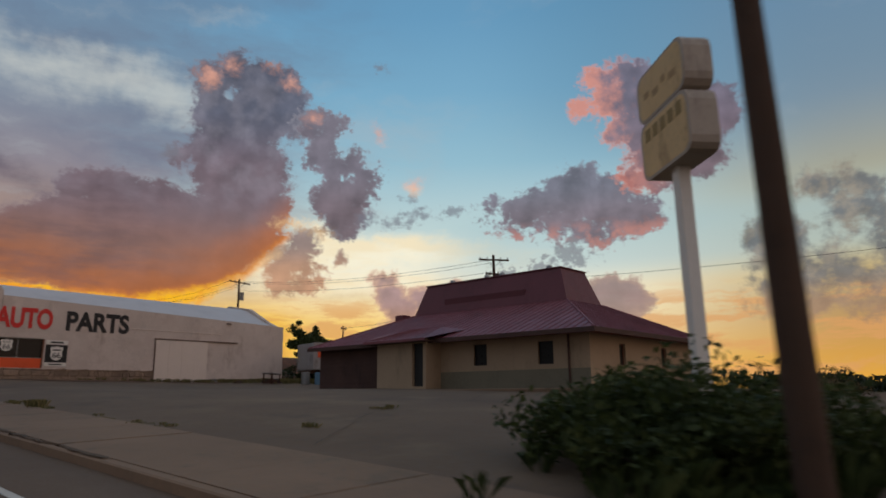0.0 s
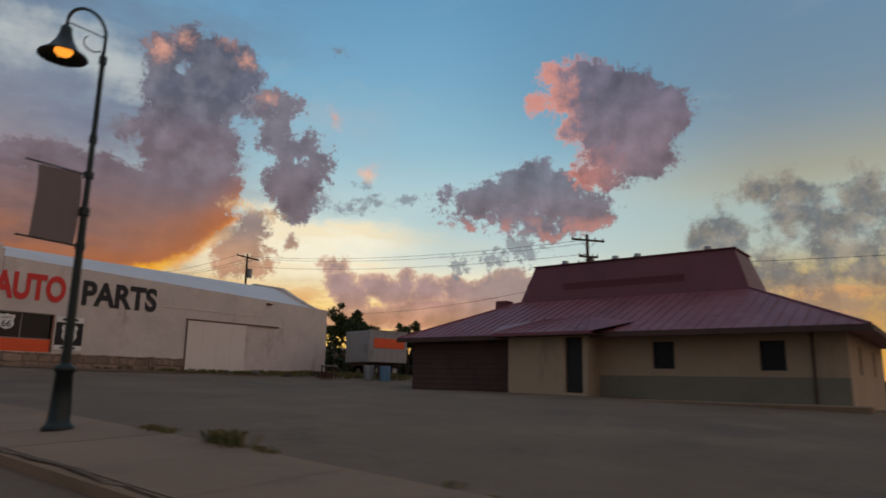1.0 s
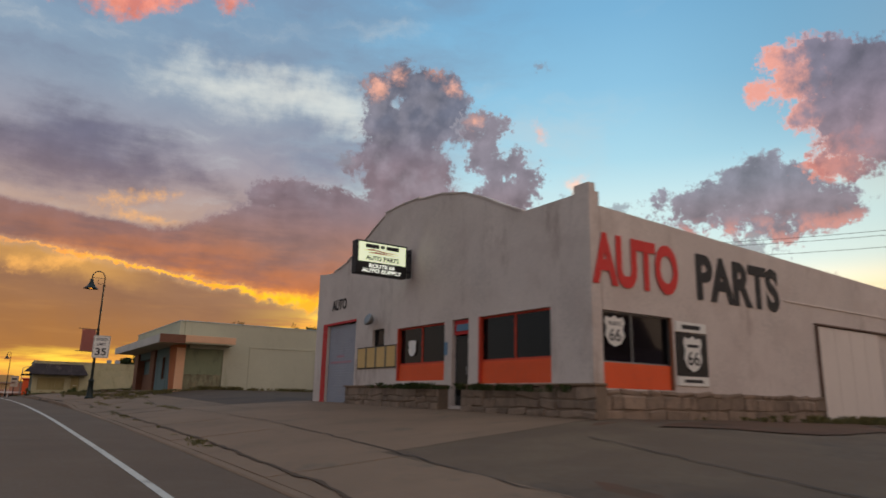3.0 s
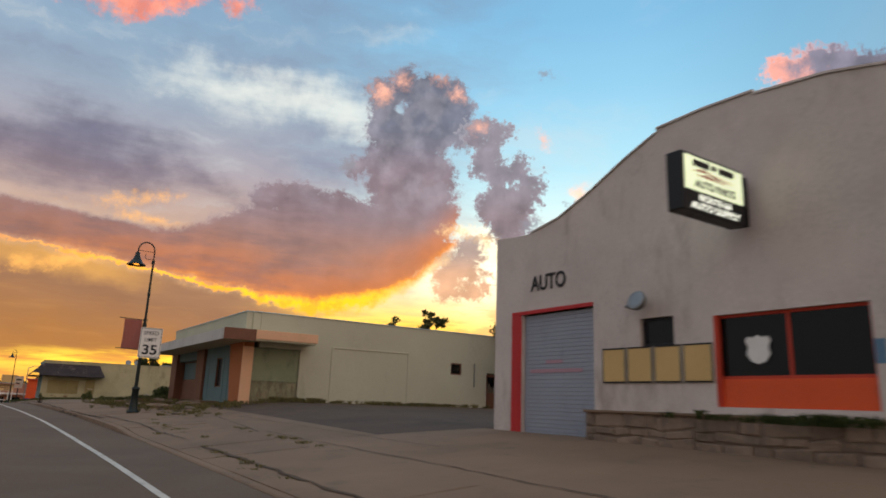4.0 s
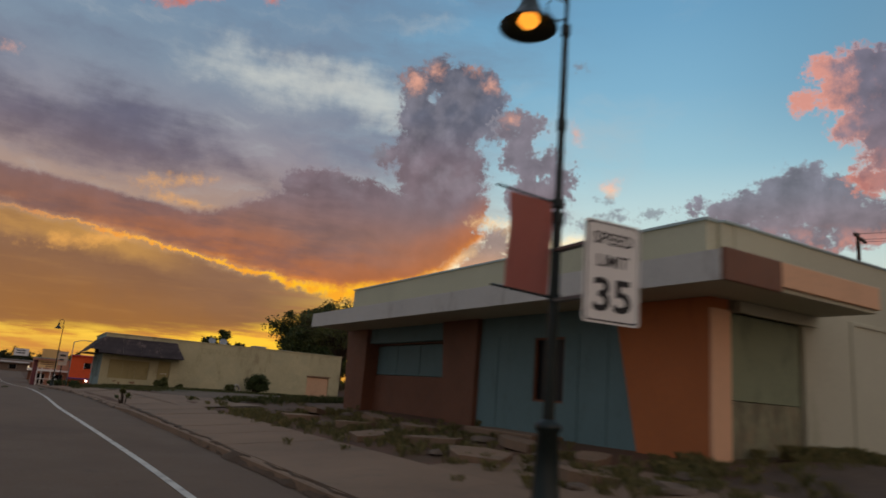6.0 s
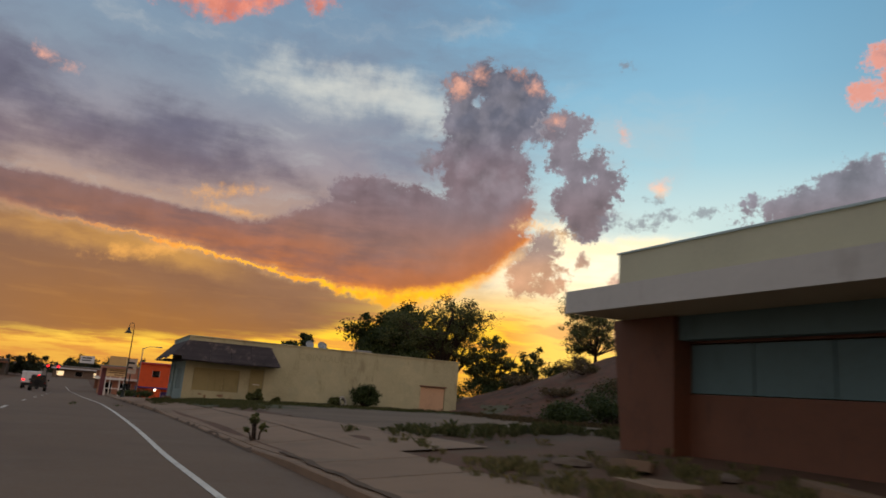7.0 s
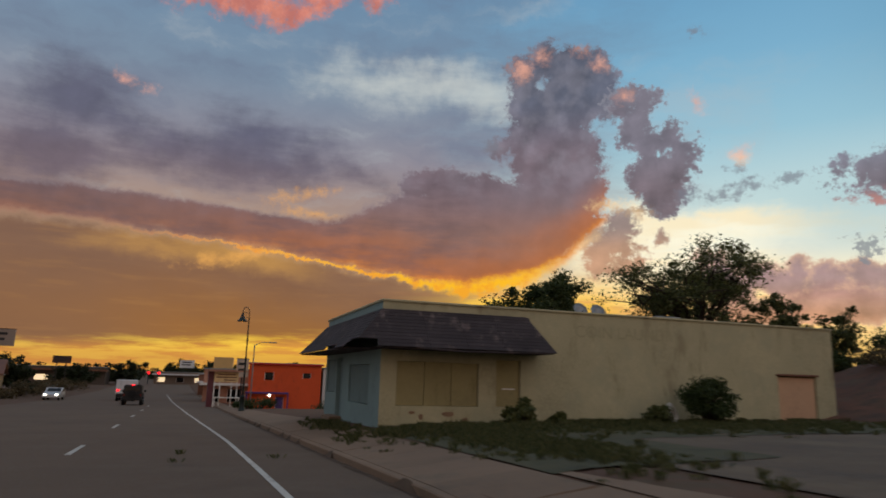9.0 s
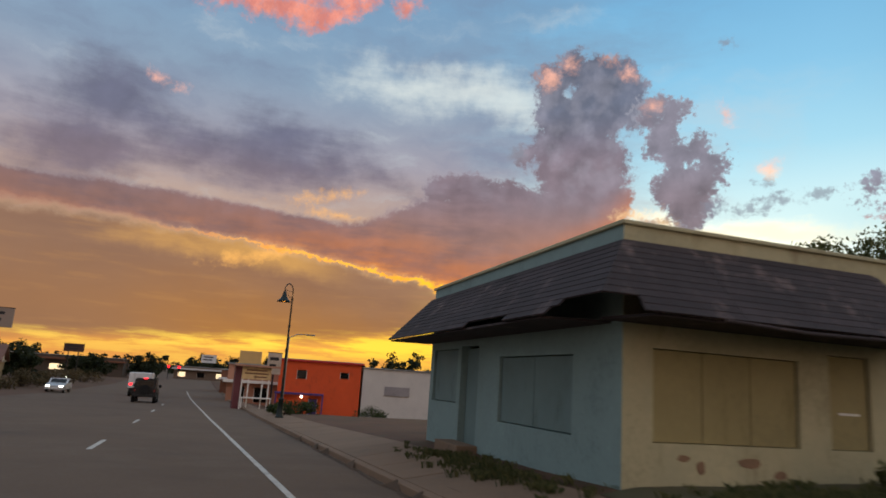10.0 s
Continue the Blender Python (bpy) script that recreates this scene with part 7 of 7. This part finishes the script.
for i, (x, y, w, d, h, m) in enumerate(((29.2, 42.8, .9, .5, .35, RUST), (27.0, 43.6, 1.4, .3, .22, surface("old_timber", (88, 72, 58), 0.9, 0.3)), (26.0, 45.4, 1.5, .35, .3, TRAILER_GREY), (32.6, 40.9, .8, .8, .6, RUST), (30.0, 43.9, 1.6, .4, .3, surface("dark_junk", (44, 40, 38), 0.9, 0.3)))):
    z = ground_z(x, y)
    j = thing("scrap_heap", pose(x, y, z, 0, 0, 35 * i), "pile of discarded timber and scrap", "scrap", "yard scrap")
    for k in range(4):
        part("scrap_piece", boxed(-w / 2 + 0.07 * k, w / 2 - 0.05 * k, -d / 2 + 0.03 * k, d / 2 - 0.06 * k, h * k / 4, h * (k + 0.9) / 4, 0.01), m, j)
ty = thing("painted_tyre", pose(15.9, 126.6, ground_z(15.9, 126.6) - 0.1, 72, 0, 35), "white painted old tyre leaning by the wall", "tyre")
bm = bmesh.new()
rings = []
for k in range(22):
    a = 2 * math.pi * k / 22
    rings.append([bm.verts.new(((0.32 + 0.11 * math.cos(b)) * math.cos(a), 0.42 + (0.32 + 0.11 * math.cos(b)) * math.sin(a), 0.1 * math.sin(b))) for b in (2 * math.pi * q / 8 for q in range(8))])
for k in range(22):
    for q in range(8):
        bm.faces.new((rings[k][q], rings[(k + 1) % 22][q], rings[(k + 1) % 22][(q + 1) % 8], rings[k][(q + 1) % 8]))
part("tread", bm, surface("grimy_white_paint", (150, 144, 132), 0.8, 0.2), ty, smooth=True)


# ---- pylon sign by the restaurant ----
def build_pylon():
    z = ground_z(13.1, 4.9)
    s = thing("pylon_sign", pose(13.1, 4.9, z, 0, 0, 48), "weathered cream twin-panel pylon sign, faded lettering", "pylon sign")
    h = 8.75 - z
    part("post", boxed(-0.14, 0.14, -0.14, 0.14, -0.3, h - 2.4, 0.02), WHITE, s)
    def cabinet(z0, z1, w0, w1):
        r = 0.28
        out = []
        for cx, cz, a0 in ((w1 - r, z1 - r, 0), (w0 + r, z1 - r, 90), (w0 + r, z0 + r, 180), (w1 - r, z0 + r, 270)):
            out += [(cx + r * math.cos(radians(a0 + d)), cz + r * math.sin(radians(a0 + d))) for d in (0, 30, 60, 90)]
        c = new("cabinet")
        c.parent = s
        part("case", prism(bmesh.new(), out, "y", -0.3, 0.3), surface("sign_case", (176, 164, 150), 0.6, 0.15, stain=(120, 108, 98)), c)
        for y0, y1 in ((-0.306, -0.3), (0.3, 0.306)):
            inner = [((a - (w0 + w1) / 2) * 0.92 + (w0 + w1) / 2, (b - (z0 + z1) / 2) * 0.9 + (z0 + z1) / 2) for a, b in out]
            part("face", prism(bmesh.new(), inner, "y", y0, y1), SIGN_CREAM, c)
        return c
    a = cabinet(h - 1.12, h, -1.12, 1.12)
    b = cabinet(h - 2.45, h - 1.14, -1.12, 1.12)
    for k, (x, w) in enumerate(((-0.75, 0.3), (-0.3, 0.2), (0.05, 0.3), (0.5, 0.25))):
        for y0 in (-0.312, 0.306):
            part("faded_bar", boxed(x, x + w, y0, y0 + 0.006, h - 0.72 + 0.1 * (k % 2), h - 0.57 + 0.1 * (k % 2)), surface("faded_mark", (176, 146, 104), 0.7, 0.1), a)
    for k in range(5):
        for y0 in (-0.312, 0.306):
            part("faded_bar", boxed(-0.85 + k * 0.36, -0.6 + k * 0.36, y0, y0 + 0.006, h - 1.6, h - 1.32), surface("faded_mark", (150, 128, 82), 0.7, 0.1), b)
    return s


build_pylon()


# ---- house on the mound ----
def build_hill_house():
    s = thing("hill_house", pose(49.0, 132.6, 10.4, 0, 0, 0), "old pale gabled house among bushes on a mound", "house")
    g = new("gable_wing")
    g.parent = s
    g.matrix_basis = pose(0, 0, 0, 0, 0, 40)
    wall = surface("old_white_render", (186, 176, 160), 0.85, 0.15, stain=(140, 130, 116))
    tin = surface("old_tin_roof", (84, 66, 60), 0.7, 0.25, stain=(110, 90, 84))
    part("wing_wall", prism(bmesh.new(), [(-2.4, -3.0), (2.4, -3.0), (2.4, 1.8), (0, 3.4), (-2.4, 1.8)], "x", -0.2, 5.0), wall, g)
    for sg in (-1, 1):
        part("wing_roof", prism(bmesh.new(), [(0, 3.4), (sg * 2.8, 1.53), (sg * 2.8, 1.65), (0, 3.54)], "x", -0.5, 5.3), tin, g)
    part("wing_door", boxed(-0.24, -0.202, -1.4, -0.8, 0.1, 1.4), BLACK, g)
    m = new("long_wing")
    m.parent = s
    m.matrix_basis = pose(2.4, -1.9, 0, 0, 0, -55)
    part("wing_wall", boxed(-0.5, 9.0, 0, 3.4, -4.0, 1.9), wall, m)
    part("wing_roof", prism(bmesh.new(), [(-0.4, 1.8), (1.7, 3.0), (3.8, 1.8), (3.8, 1.92), (1.7, 3.14), (-0.4, 1.92)], "x", -0.8, 9.3), tin, m)
    part("wing_window", boxed(0.6, 1.1, -0.03, -0.002, 0.4, 1.3), BLACK, m)
    return s


build_hill_house()


# ---- down the road ----
def build_block(name, x, y, z, turn, w, d, h, mat, label, cat="building", trims=(), wins=(), roof=True):
    s = thing(name, pose(x, y, z, 0, 0, turn), label, cat, "distant buildings" if cat == "building" else "")
    part("wall", side_wall(bmesh.new(), 0, 0.3, 0, w, -0.8, h, [q[:4] for q in wins]), mat, s)
    part("wall", boxed(0, 0.3, 0.302, d, -0.8, h), mat, s)
    part("wall", boxed(w - 0.3, w, 0.302, d, -0.8, h), mat, s)
    part("wall", boxed(0.302, w - 0.302, d - 0.3, d, -0.8, h), mat, s)
    if roof:
        part("roof", boxed(-0.15, w + 0.15, -0.15, d + 0.1, h + 0.002, h + 0.16, 0.02), GALV, s)
    for q in wins:
        win = new("window")
        win.parent = s
        part("pane", boxed(q[0] + 0.06, q[1] - 0.06, 0.12, 0.14, q[2] + 0.06, q[3] - 0.06), q[4] if len(q) > 4 else GLASS, win)
        for a in ((q[0], q[0] + 0.06, q[2], q[3]), (q[1] - 0.06, q[1], q[2], q[3])):
            part("frame_bar", boxed(a[0], a[1], 0.08, 0.16, a[2], a[3]), WHITE, win)
    for x0, x1, y0, y1, z0, z1, m in trims:
        part("trim", boxed(x0, x1, y0, y1, z0, z1, 0.01), m, s)
    return s


build_block("orange_house", 8.4, 195.4, -0.35, -10, 8.9, 12, 6.2, ORANGE_WALL, "bright orange two-storey house with purple door", "building",
            [(-0.2, 5.0, -0.9, 0.0, 2.55, 2.75, PURPLE), (-0.1, 0.05, -0.85, -0.7, 0, 2.55, PURPLE), (4.85, 5.0, -0.85, -0.7, 0, 2.55, PURPLE), (-0.3, 9.2, -0.3, 0.0, 6.1, 6.3, RED)],
            [(1.9, 3.0, 4.2, 5.2), (6.6, 7.6, 4.5, 5.2), (3.4, 4.4, 0.0, 2.2, PURPLE)])
pl_ = thing("porch_lamp", pose(10.9, 194.2, 2.0), "lit white porch lamp on the orange house", "lamp")
part("globe", lathe(bmesh.new(), [(0.02, -0.14), (0.12, -0.08), (0.14, 0), (0.12, 0.08), (0.02, 0.14)], seg=12), HEAD_WHITE, pl_, smooth=True)
part("stem", rod(bmesh.new(), (0, 0, 0.12), (0, 0.25, 0.5), 0.03), BLACK, pl_)
build_block("white_store", 17.4, 193.8, -0.35, -10, 9.5, 12, 5.8, surface("white_block", (206, 200, 192), 0.85, 0.1), "plain white flat-roofed store", "building", [(2.5, 5.3, -0.1, 0.0, 3.0, 4.0, surface("grey_sign", (150, 144, 144), 0.7))])
# tan store's roof box: the yellow light on it is given as board colour
build_block("tan_store", 3.3, 200.0, 0.4, -6, 6.5, 14, 4.6, PLASTER_PINK, "old pinkish store with a roof box", "building", [(1.0, 3.4, 0.4, 3.0, 4.78, 6.2, YELLOW_BOARD), (-0.4, 6.8, -1.2, 0.0, 2.6, 2.9, WHITE)], [(0.8, 2.0, 0.5, 2.2), (3.0, 4.6, 0.5, 2.2)])
build_block("brick_store", 3.6, 232.0, 0.3, -4, 7.0, 14, 3.9, BROWN_TILE, "low brown roadside store", "building", [(-0.3, 7.3, -1.5, 0.0, 2.5, 2.8, TRAILER_WHITE)], [(1.0, 2.4, 0.6, 2.0, SHOP_WHITE), (4.0, 5.4, 0.6, 2.0)])
build_block("far_store", -6.0, 318.0, 0.9, 0, 16, 12, 3.4, surface("far_wall", (120, 104, 92), 0.85, 0.1), "distant low shops with lit windows", "building", [(-0.5, 16.5, -1.5, 0.0, 2.6, 3.0, TRAILER_WHITE)], [(1.0, 3.0, 0.6, 2.0, SHOP_WHITE), (6, 8, 0.6, 2.0), (11, 14, 0.6, 2.0, SHOP_WHITE)])
build_block("far_store", 16.0, 300.0, 0.9, 0, 18, 12, 3.8, surface("far_wall_pink", (140, 104, 92), 0.85, 0.1), "distant low pinkish shops", "building", [(-0.5, 18.5, -1.5, 0.0, 2.8, 3.2, TRAILER_WHITE)], [(2.0, 4.0, 0.6, 2.0), (8, 11, 0.6, 2.0, SHOP_WHITE)])
build_block("far_store", -40.0, 290.0, 1.2, 0, 24, 12, 3.8, surface("far_wall_dark", (84, 74, 66), 0.85, 0.1), "distant dark row of shops", "building", [(-0.5, 24.5, -1.5, 0.0, 2.9, 3.3, BROWN_TILE)], [(2.0, 4.0, 0.6, 2.0), (9, 12, 0.6, 2.0, SHOP_WHITE), (18, 20, 0.6, 2.0)])
build_block("small_house", -26.5, 196.0, 1.2, 8, 8, 7, 2.4, surface("small_house_wall", (150, 128, 94), 0.85, 0.15), "small cream house across the road", "building", (), [(2.0, 3.2, 0.8, 1.8), (5.2, 6.4, 0.8, 1.8)])
hr = thing("gable_roof", pose(-26.5, 196.0, 3.6, 0, 0, 8), "pitched brown roof of a small house", "roof")
for sg, (u, v) in ((1, (-0.4, 3.5)), (-1, (7.4, 3.5))):
    part("roof_slope", prism(bmesh.new(), [(u, 0.05), (v, 1.7), (v, 1.84), (u, 0.19)], "x", -0.4, 8.4), BROWN_TILE, hr)
part("gable_end", prism(bmesh.new(), [(0.1, 0.165), (6.9, 0.165), (3.5, 1.66)], "x", 7.7, 8.0), WHITE, hr)


def build_kiosk():
    z = ground_z(4.4, 174.8)
    s = thing("roadside_kiosk", pose(3.3, 174.8, z), "white-posted kiosk with a lettered board", "kiosk")
    for x in (0.05, 0.55, 1.6, 2.1):
        part("post", boxed(x - 0.05, x + 0.05, -0.05, 0.05, -0.2, 2.5), WHITE, s)
    part("board", boxed(0, 2.2, -0.1, -0.055, 2.2, 3.15, 0.01), SIGN_CREAM, s, "cream board with dark lettering bars")
    for z0, a, b in ((2.85, 0.3, 1.9), (2.6, 0.2, 2.0), (2.35, 0.9, 1.9)):
        part("lettering_bar", boxed(a, b, -0.11, -0.1, z0, z0 + 0.1), BROWN_TILE, s)
    part("shelf", boxed(0.1, 2.4, -0.5, 0.3, 0.75, 0.82), WHITE, s)
    for x in (0.15, 2.3):
        part("shelf_leg", boxed(x - 0.04, x + 0.04, -0.45, -0.37, 0, 0.75), WHITE, s)
    part("canopy", boxed(-0.6, 2.9, -0.6, 2.2, 3.16, 3.3, 0.01), PLASTER_PINK, s)
    part("back_panel", boxed(-0.5, 0.0, 0.2, 2.0, -0.2, 3.16), RED_TOP, s)
    return s


build_kiosk()


def build_board_sign(x, y, top, w, h, drop, label, mat, posts=2, turn=0):
    z = ground_z(x, y)
    s = thing("roadside_sign", pose(x, y, z, 0, 0, turn), label, "roadside sign", "roadside signs")
    t = top - z
    part("panel", boxed(-w / 2, w / 2, -0.12, 0.12, t - h, t, 0.02), mat, s)
    part("panel_edge", boxed(-w / 2 - 0.04, w / 2 + 0.04, -0.14, 0.14, t, t + 0.05), BLACK, s)
    for k in range(2):
        part("lettering_bar", boxed(-w * 0.36, w * 0.3 - 0.2 * k, -0.13, -0.12, t - h * (0.35 + 0.33 * k), t - h * (0.2 + 0.33 * k)), LETTER_BLACK if mat is not BLACK else PLASTER_PINK, s)
    for k in range(posts):
        q = (k - (posts - 1) / 2) * w * 0.5
        part("post", rod(bmesh.new(), (q, 0, -0.2), (q, 0, t - h), 0.08, seg=8), BLACK, s)
    return s


# first sign is white; its backlit shade is mixed into the face colour
build_board_sign(-17.5, 188.0, 8.4, 3.4, 1.7, 0, "white roadside pole sign, face greyed as if backlit", surface("backlit_sign_face", (150, 134, 122), 0.7, 0.15), 1)
build_board_sign(-17.0, 228.5, 6.5, 2.6, 1.1, 0, "dark framed roadside sign on posts", BROWN_PANEL)
build_board_sign(-20.0, 216.0, 4.6, 2.0, 1.0, 0, "low stacked roadside sign", surface("grey_panel", (110, 104, 104), 0.7), 2)
build_board_sign(2.6, 320.0, 7.9, 4.0, 2.2, 0, "distant pale roadside sign", TRAILER_WHITE, 2)
build_board_sign(6.4, 182.0, 6.1, 1.2, 1.9, 0, "pale upright sign panel over the stores", surface("pale_panel", (196, 178, 160), 0.7), 1)
for x, y in ((-7.2, 310.0), (-4.6, 311.0)):
    s = thing("traffic_signal", pose(x, y, ground_z(x, y)), "traffic signal showing red", "traffic light", "traffic lights")
    part("mast", rod(bmesh.new(), (0, 0, 0), (0, 0, 2.9), 0.08), BLACK, s)
    part("head", boxed(-0.3, 0.3, -0.15, 0.15, 2.3, 3.5, 0.02), BLACK, s)
    part("red_lens", rod(bmesh.new(), (0, -0.2, 3.1), (0, -0.16, 3.1), 0.36, seg=14), TAIL_RED, s)
st = thing("street_light", pose(7.4, 181.5, ground_z(7.4, 181.5)), "plain grey arm street light", "street lamp")
part("pole", rod(bmesh.new(), (0, 0, 0), (0, 0, 6.6), 0.08, 0.06), GALV, st)
part("arm", sweep(bmesh.new(), [(0, 0, 6.5), (0.7, 0, 6.85), (1.6, 0, 6.9)], 0.04), GALV, st)
part("head", boxed(1.5, 2.3, -0.12, 0.12, 6.82, 6.94, 0.03), GALV, st)


# ---- vehicles ----
def wheel(parent, x, y, r, w):
    wh = new("wheel")
    wh.parent = parent
    part("tyre", rod(bmesh.new(), (x - w / 2, y, r), (x + w / 2, y, r), r, seg=20), RUBBER, wh)
    part("rim", rod(bmesh.new(), (x - w / 2 - 0.01, y, r), (x + w / 2 + 0.01, y, r), r * 0.55, seg=14), GALV, wh)


def build_offroader(x, y):
    s = thing("black_offroader", pose(x, y, road_z(y), -1.5, 0, 0), "black boxy four-wheel drive with red lamps", "car")
    part("body", prism(bmesh.new(), [(-2.0, 0.5), (2.1, 0.5), (2.1, 1.05), (0.9, 1.15), (-2.0, 1.15)], "x", -0.85, 0.85), CAR_BLACK, s)
    part("cabin", prism(bmesh.new(), [(-1.95, 1.15), (0.75, 1.15), (0.35, 1.8), (-1.9, 1.8)], "x", -0.78, 0.78), CAR_BLACK, s)
    part("rear_window", boxed(-0.62, 0.62, -1.965, -1.94, 1.28, 1.68), GLASS, s)
    part("spare_wheel", rod(bmesh.new(), (0, -2.25, 1.0), (0, -2.0, 1.0), 0.38, seg=20), RUBBER, s)
    part("bumper", boxed(-0.85, 0.85, -2.2, -2.0, 0.45, 0.65, 0.02), BLACK, s)
    for q in (-1, 1):
        part("tail_lamp", boxed(q * 0.72 - 0.06, q * 0.72 + 0.06, -2.03, -2.0, 0.85, 1.02), surface("dull_red_lens", (120, 24, 24), 0.3), s)
        part("mirror", boxed(q * 0.98 - 0.1, q * 0.98 + 0.1, 0.55, 0.65, 1.2, 1.42, 0.01), CAR_BLACK, s)
        wheel(s, q * 0.78, -1.3, 0.4, 0.27)
        wheel(s, q * 0.78, 1.35, 0.4, 0.27)
    part("brake_lamp", boxed(-0.15, 0.15, -1.96, -1.93, 1.82, 1.9), TAIL_RED, s)
    part("roof_rack", boxed(-0.7, 0.7, -1.7, 0.2, 1.8, 1.88, 0.02), BLACK, s)
    return s


def build_sedan(x, y):
    s = thing("silver_sedan", pose(x, y, road_z(y), 0, 0, 180), "silver sedan with headlights on", "car")
    prof = [(-2.2, 0.35), (2.2, 0.35), (2.25, 0.7), (1.2, 0.9), (0.5, 0.95), (-0.2, 1.38), (-1.2, 1.4), (-1.9, 0.98), (-2.25, 0.9)]
    part("body", prism(bmesh.new(), prof, "x", -0.86, 0.86), CAR_SILVER, s)
    part("windscreen", prism(bmesh.new(), [(0.42, 1.0), (0.47, 1.0), (-0.15, 1.36), (-0.2, 1.34)], "x", -0.7, 0.7), GLASS, s)
    for q in (-1, 1):
        part("side_glass", prism(bmesh.new(), [(-1.7, 0.99), (0.3, 0.99), (-0.25, 1.33), (-1.2, 1.34)], "x", q * 0.862, q * 0.872), GLASS, s)
        part("headlight", boxed(q * 0.6 - 0.16, q * 0.6 + 0.16, 2.2, 2.27, 0.6, 0.74), HEAD_WHITE, s, "lit headlight")
        wheel(s, q * 0.76, 1.4, 0.32, 0.2)
        wheel(s, q * 0.76, -1.4, 0.32, 0.2)
    part("bumper", boxed(-0.84, 0.84, 2.2, 2.3, 0.35, 0.55, 0.03), CAR_SILVER, s)
    return s


def build_truck(x, y):
    s = thing("white_truck", pose(x, y, road_z(y)), "white box truck with red lamps", "truck")
    part("box_body", boxed(-1.1, 1.1, -2.6, 1.6, 0.9, 2.5, 0.04), TRAILER_WHITE, s)
    part("cab", prism(bmesh.new(), [(1.65, 0.6), (3.6, 0.6), (3.6, 1.3), (3.2, 2.2), (1.65, 2.3)], "x", -1.0, 1.0), TRAILER_GREY, s)
    part("chassis", boxed(-0.9, 0.9, -2.6, 3.4, 0.5, 0.9), BLACK, s)
    for q in (-1, 1):
        part("tail_lamp", boxed(q * 0.85 - 0.15, q * 0.85 + 0.15, -2.63, -2.6, 1.2, 1.4), TAIL_RED, s)
        wheel(s, q * 0.9, -1.6, 0.45, 0.3)
        wheel(s, q * 0.9, 2.4, 0.45, 0.3)
    return s


build_offroader(-3.7, 180.0)
build_truck(-5.5, 200.0)
build_sedan(-13.2, 199.0)
build_sedan(-20.0, 250.0)


# far dark woods low on the skyline
def build_woods(spots, seed, label):
    rng = np.random.default_rng(seed)
    cs = []
    for x0, y0, x1, y1, h, n in spots:
        for k in range(n):
            t = (k + rng.random()) / n
            x, y = x0 + (x1 - x0) * t + rng.normal() * 3, y0 + (y1 - y0) * t + rng.normal() * 3
            hh = h * (0.5 + 0.6 * rng.random())
            for q in range(4):
                cs.append((x + rng.normal() * 1.6, y + rng.normal() * 1.6, ground_z(x, y) + hh * (q + 0.6) / 4, 1.7))
    vs, fs = leaf_cards(cs, 0.55, rng, 26)
    return tagged(cloud_mesh("far_woods", vs, fs, FAR_LEAF), label, "woods", kind="stuff")


build_woods([(95, -60, 125, 60, 2.0, 90), (125, 60, 90, 110, 2.6, 40), (60, 45, 75, 100, 3.5, 30), (-120, 260, -40, 330, 6, 40), (-30, 380, 60, 400, 5, 50), (60, 220, 120, 170, 5, 40)], 3, "dark low woods along the skyline")
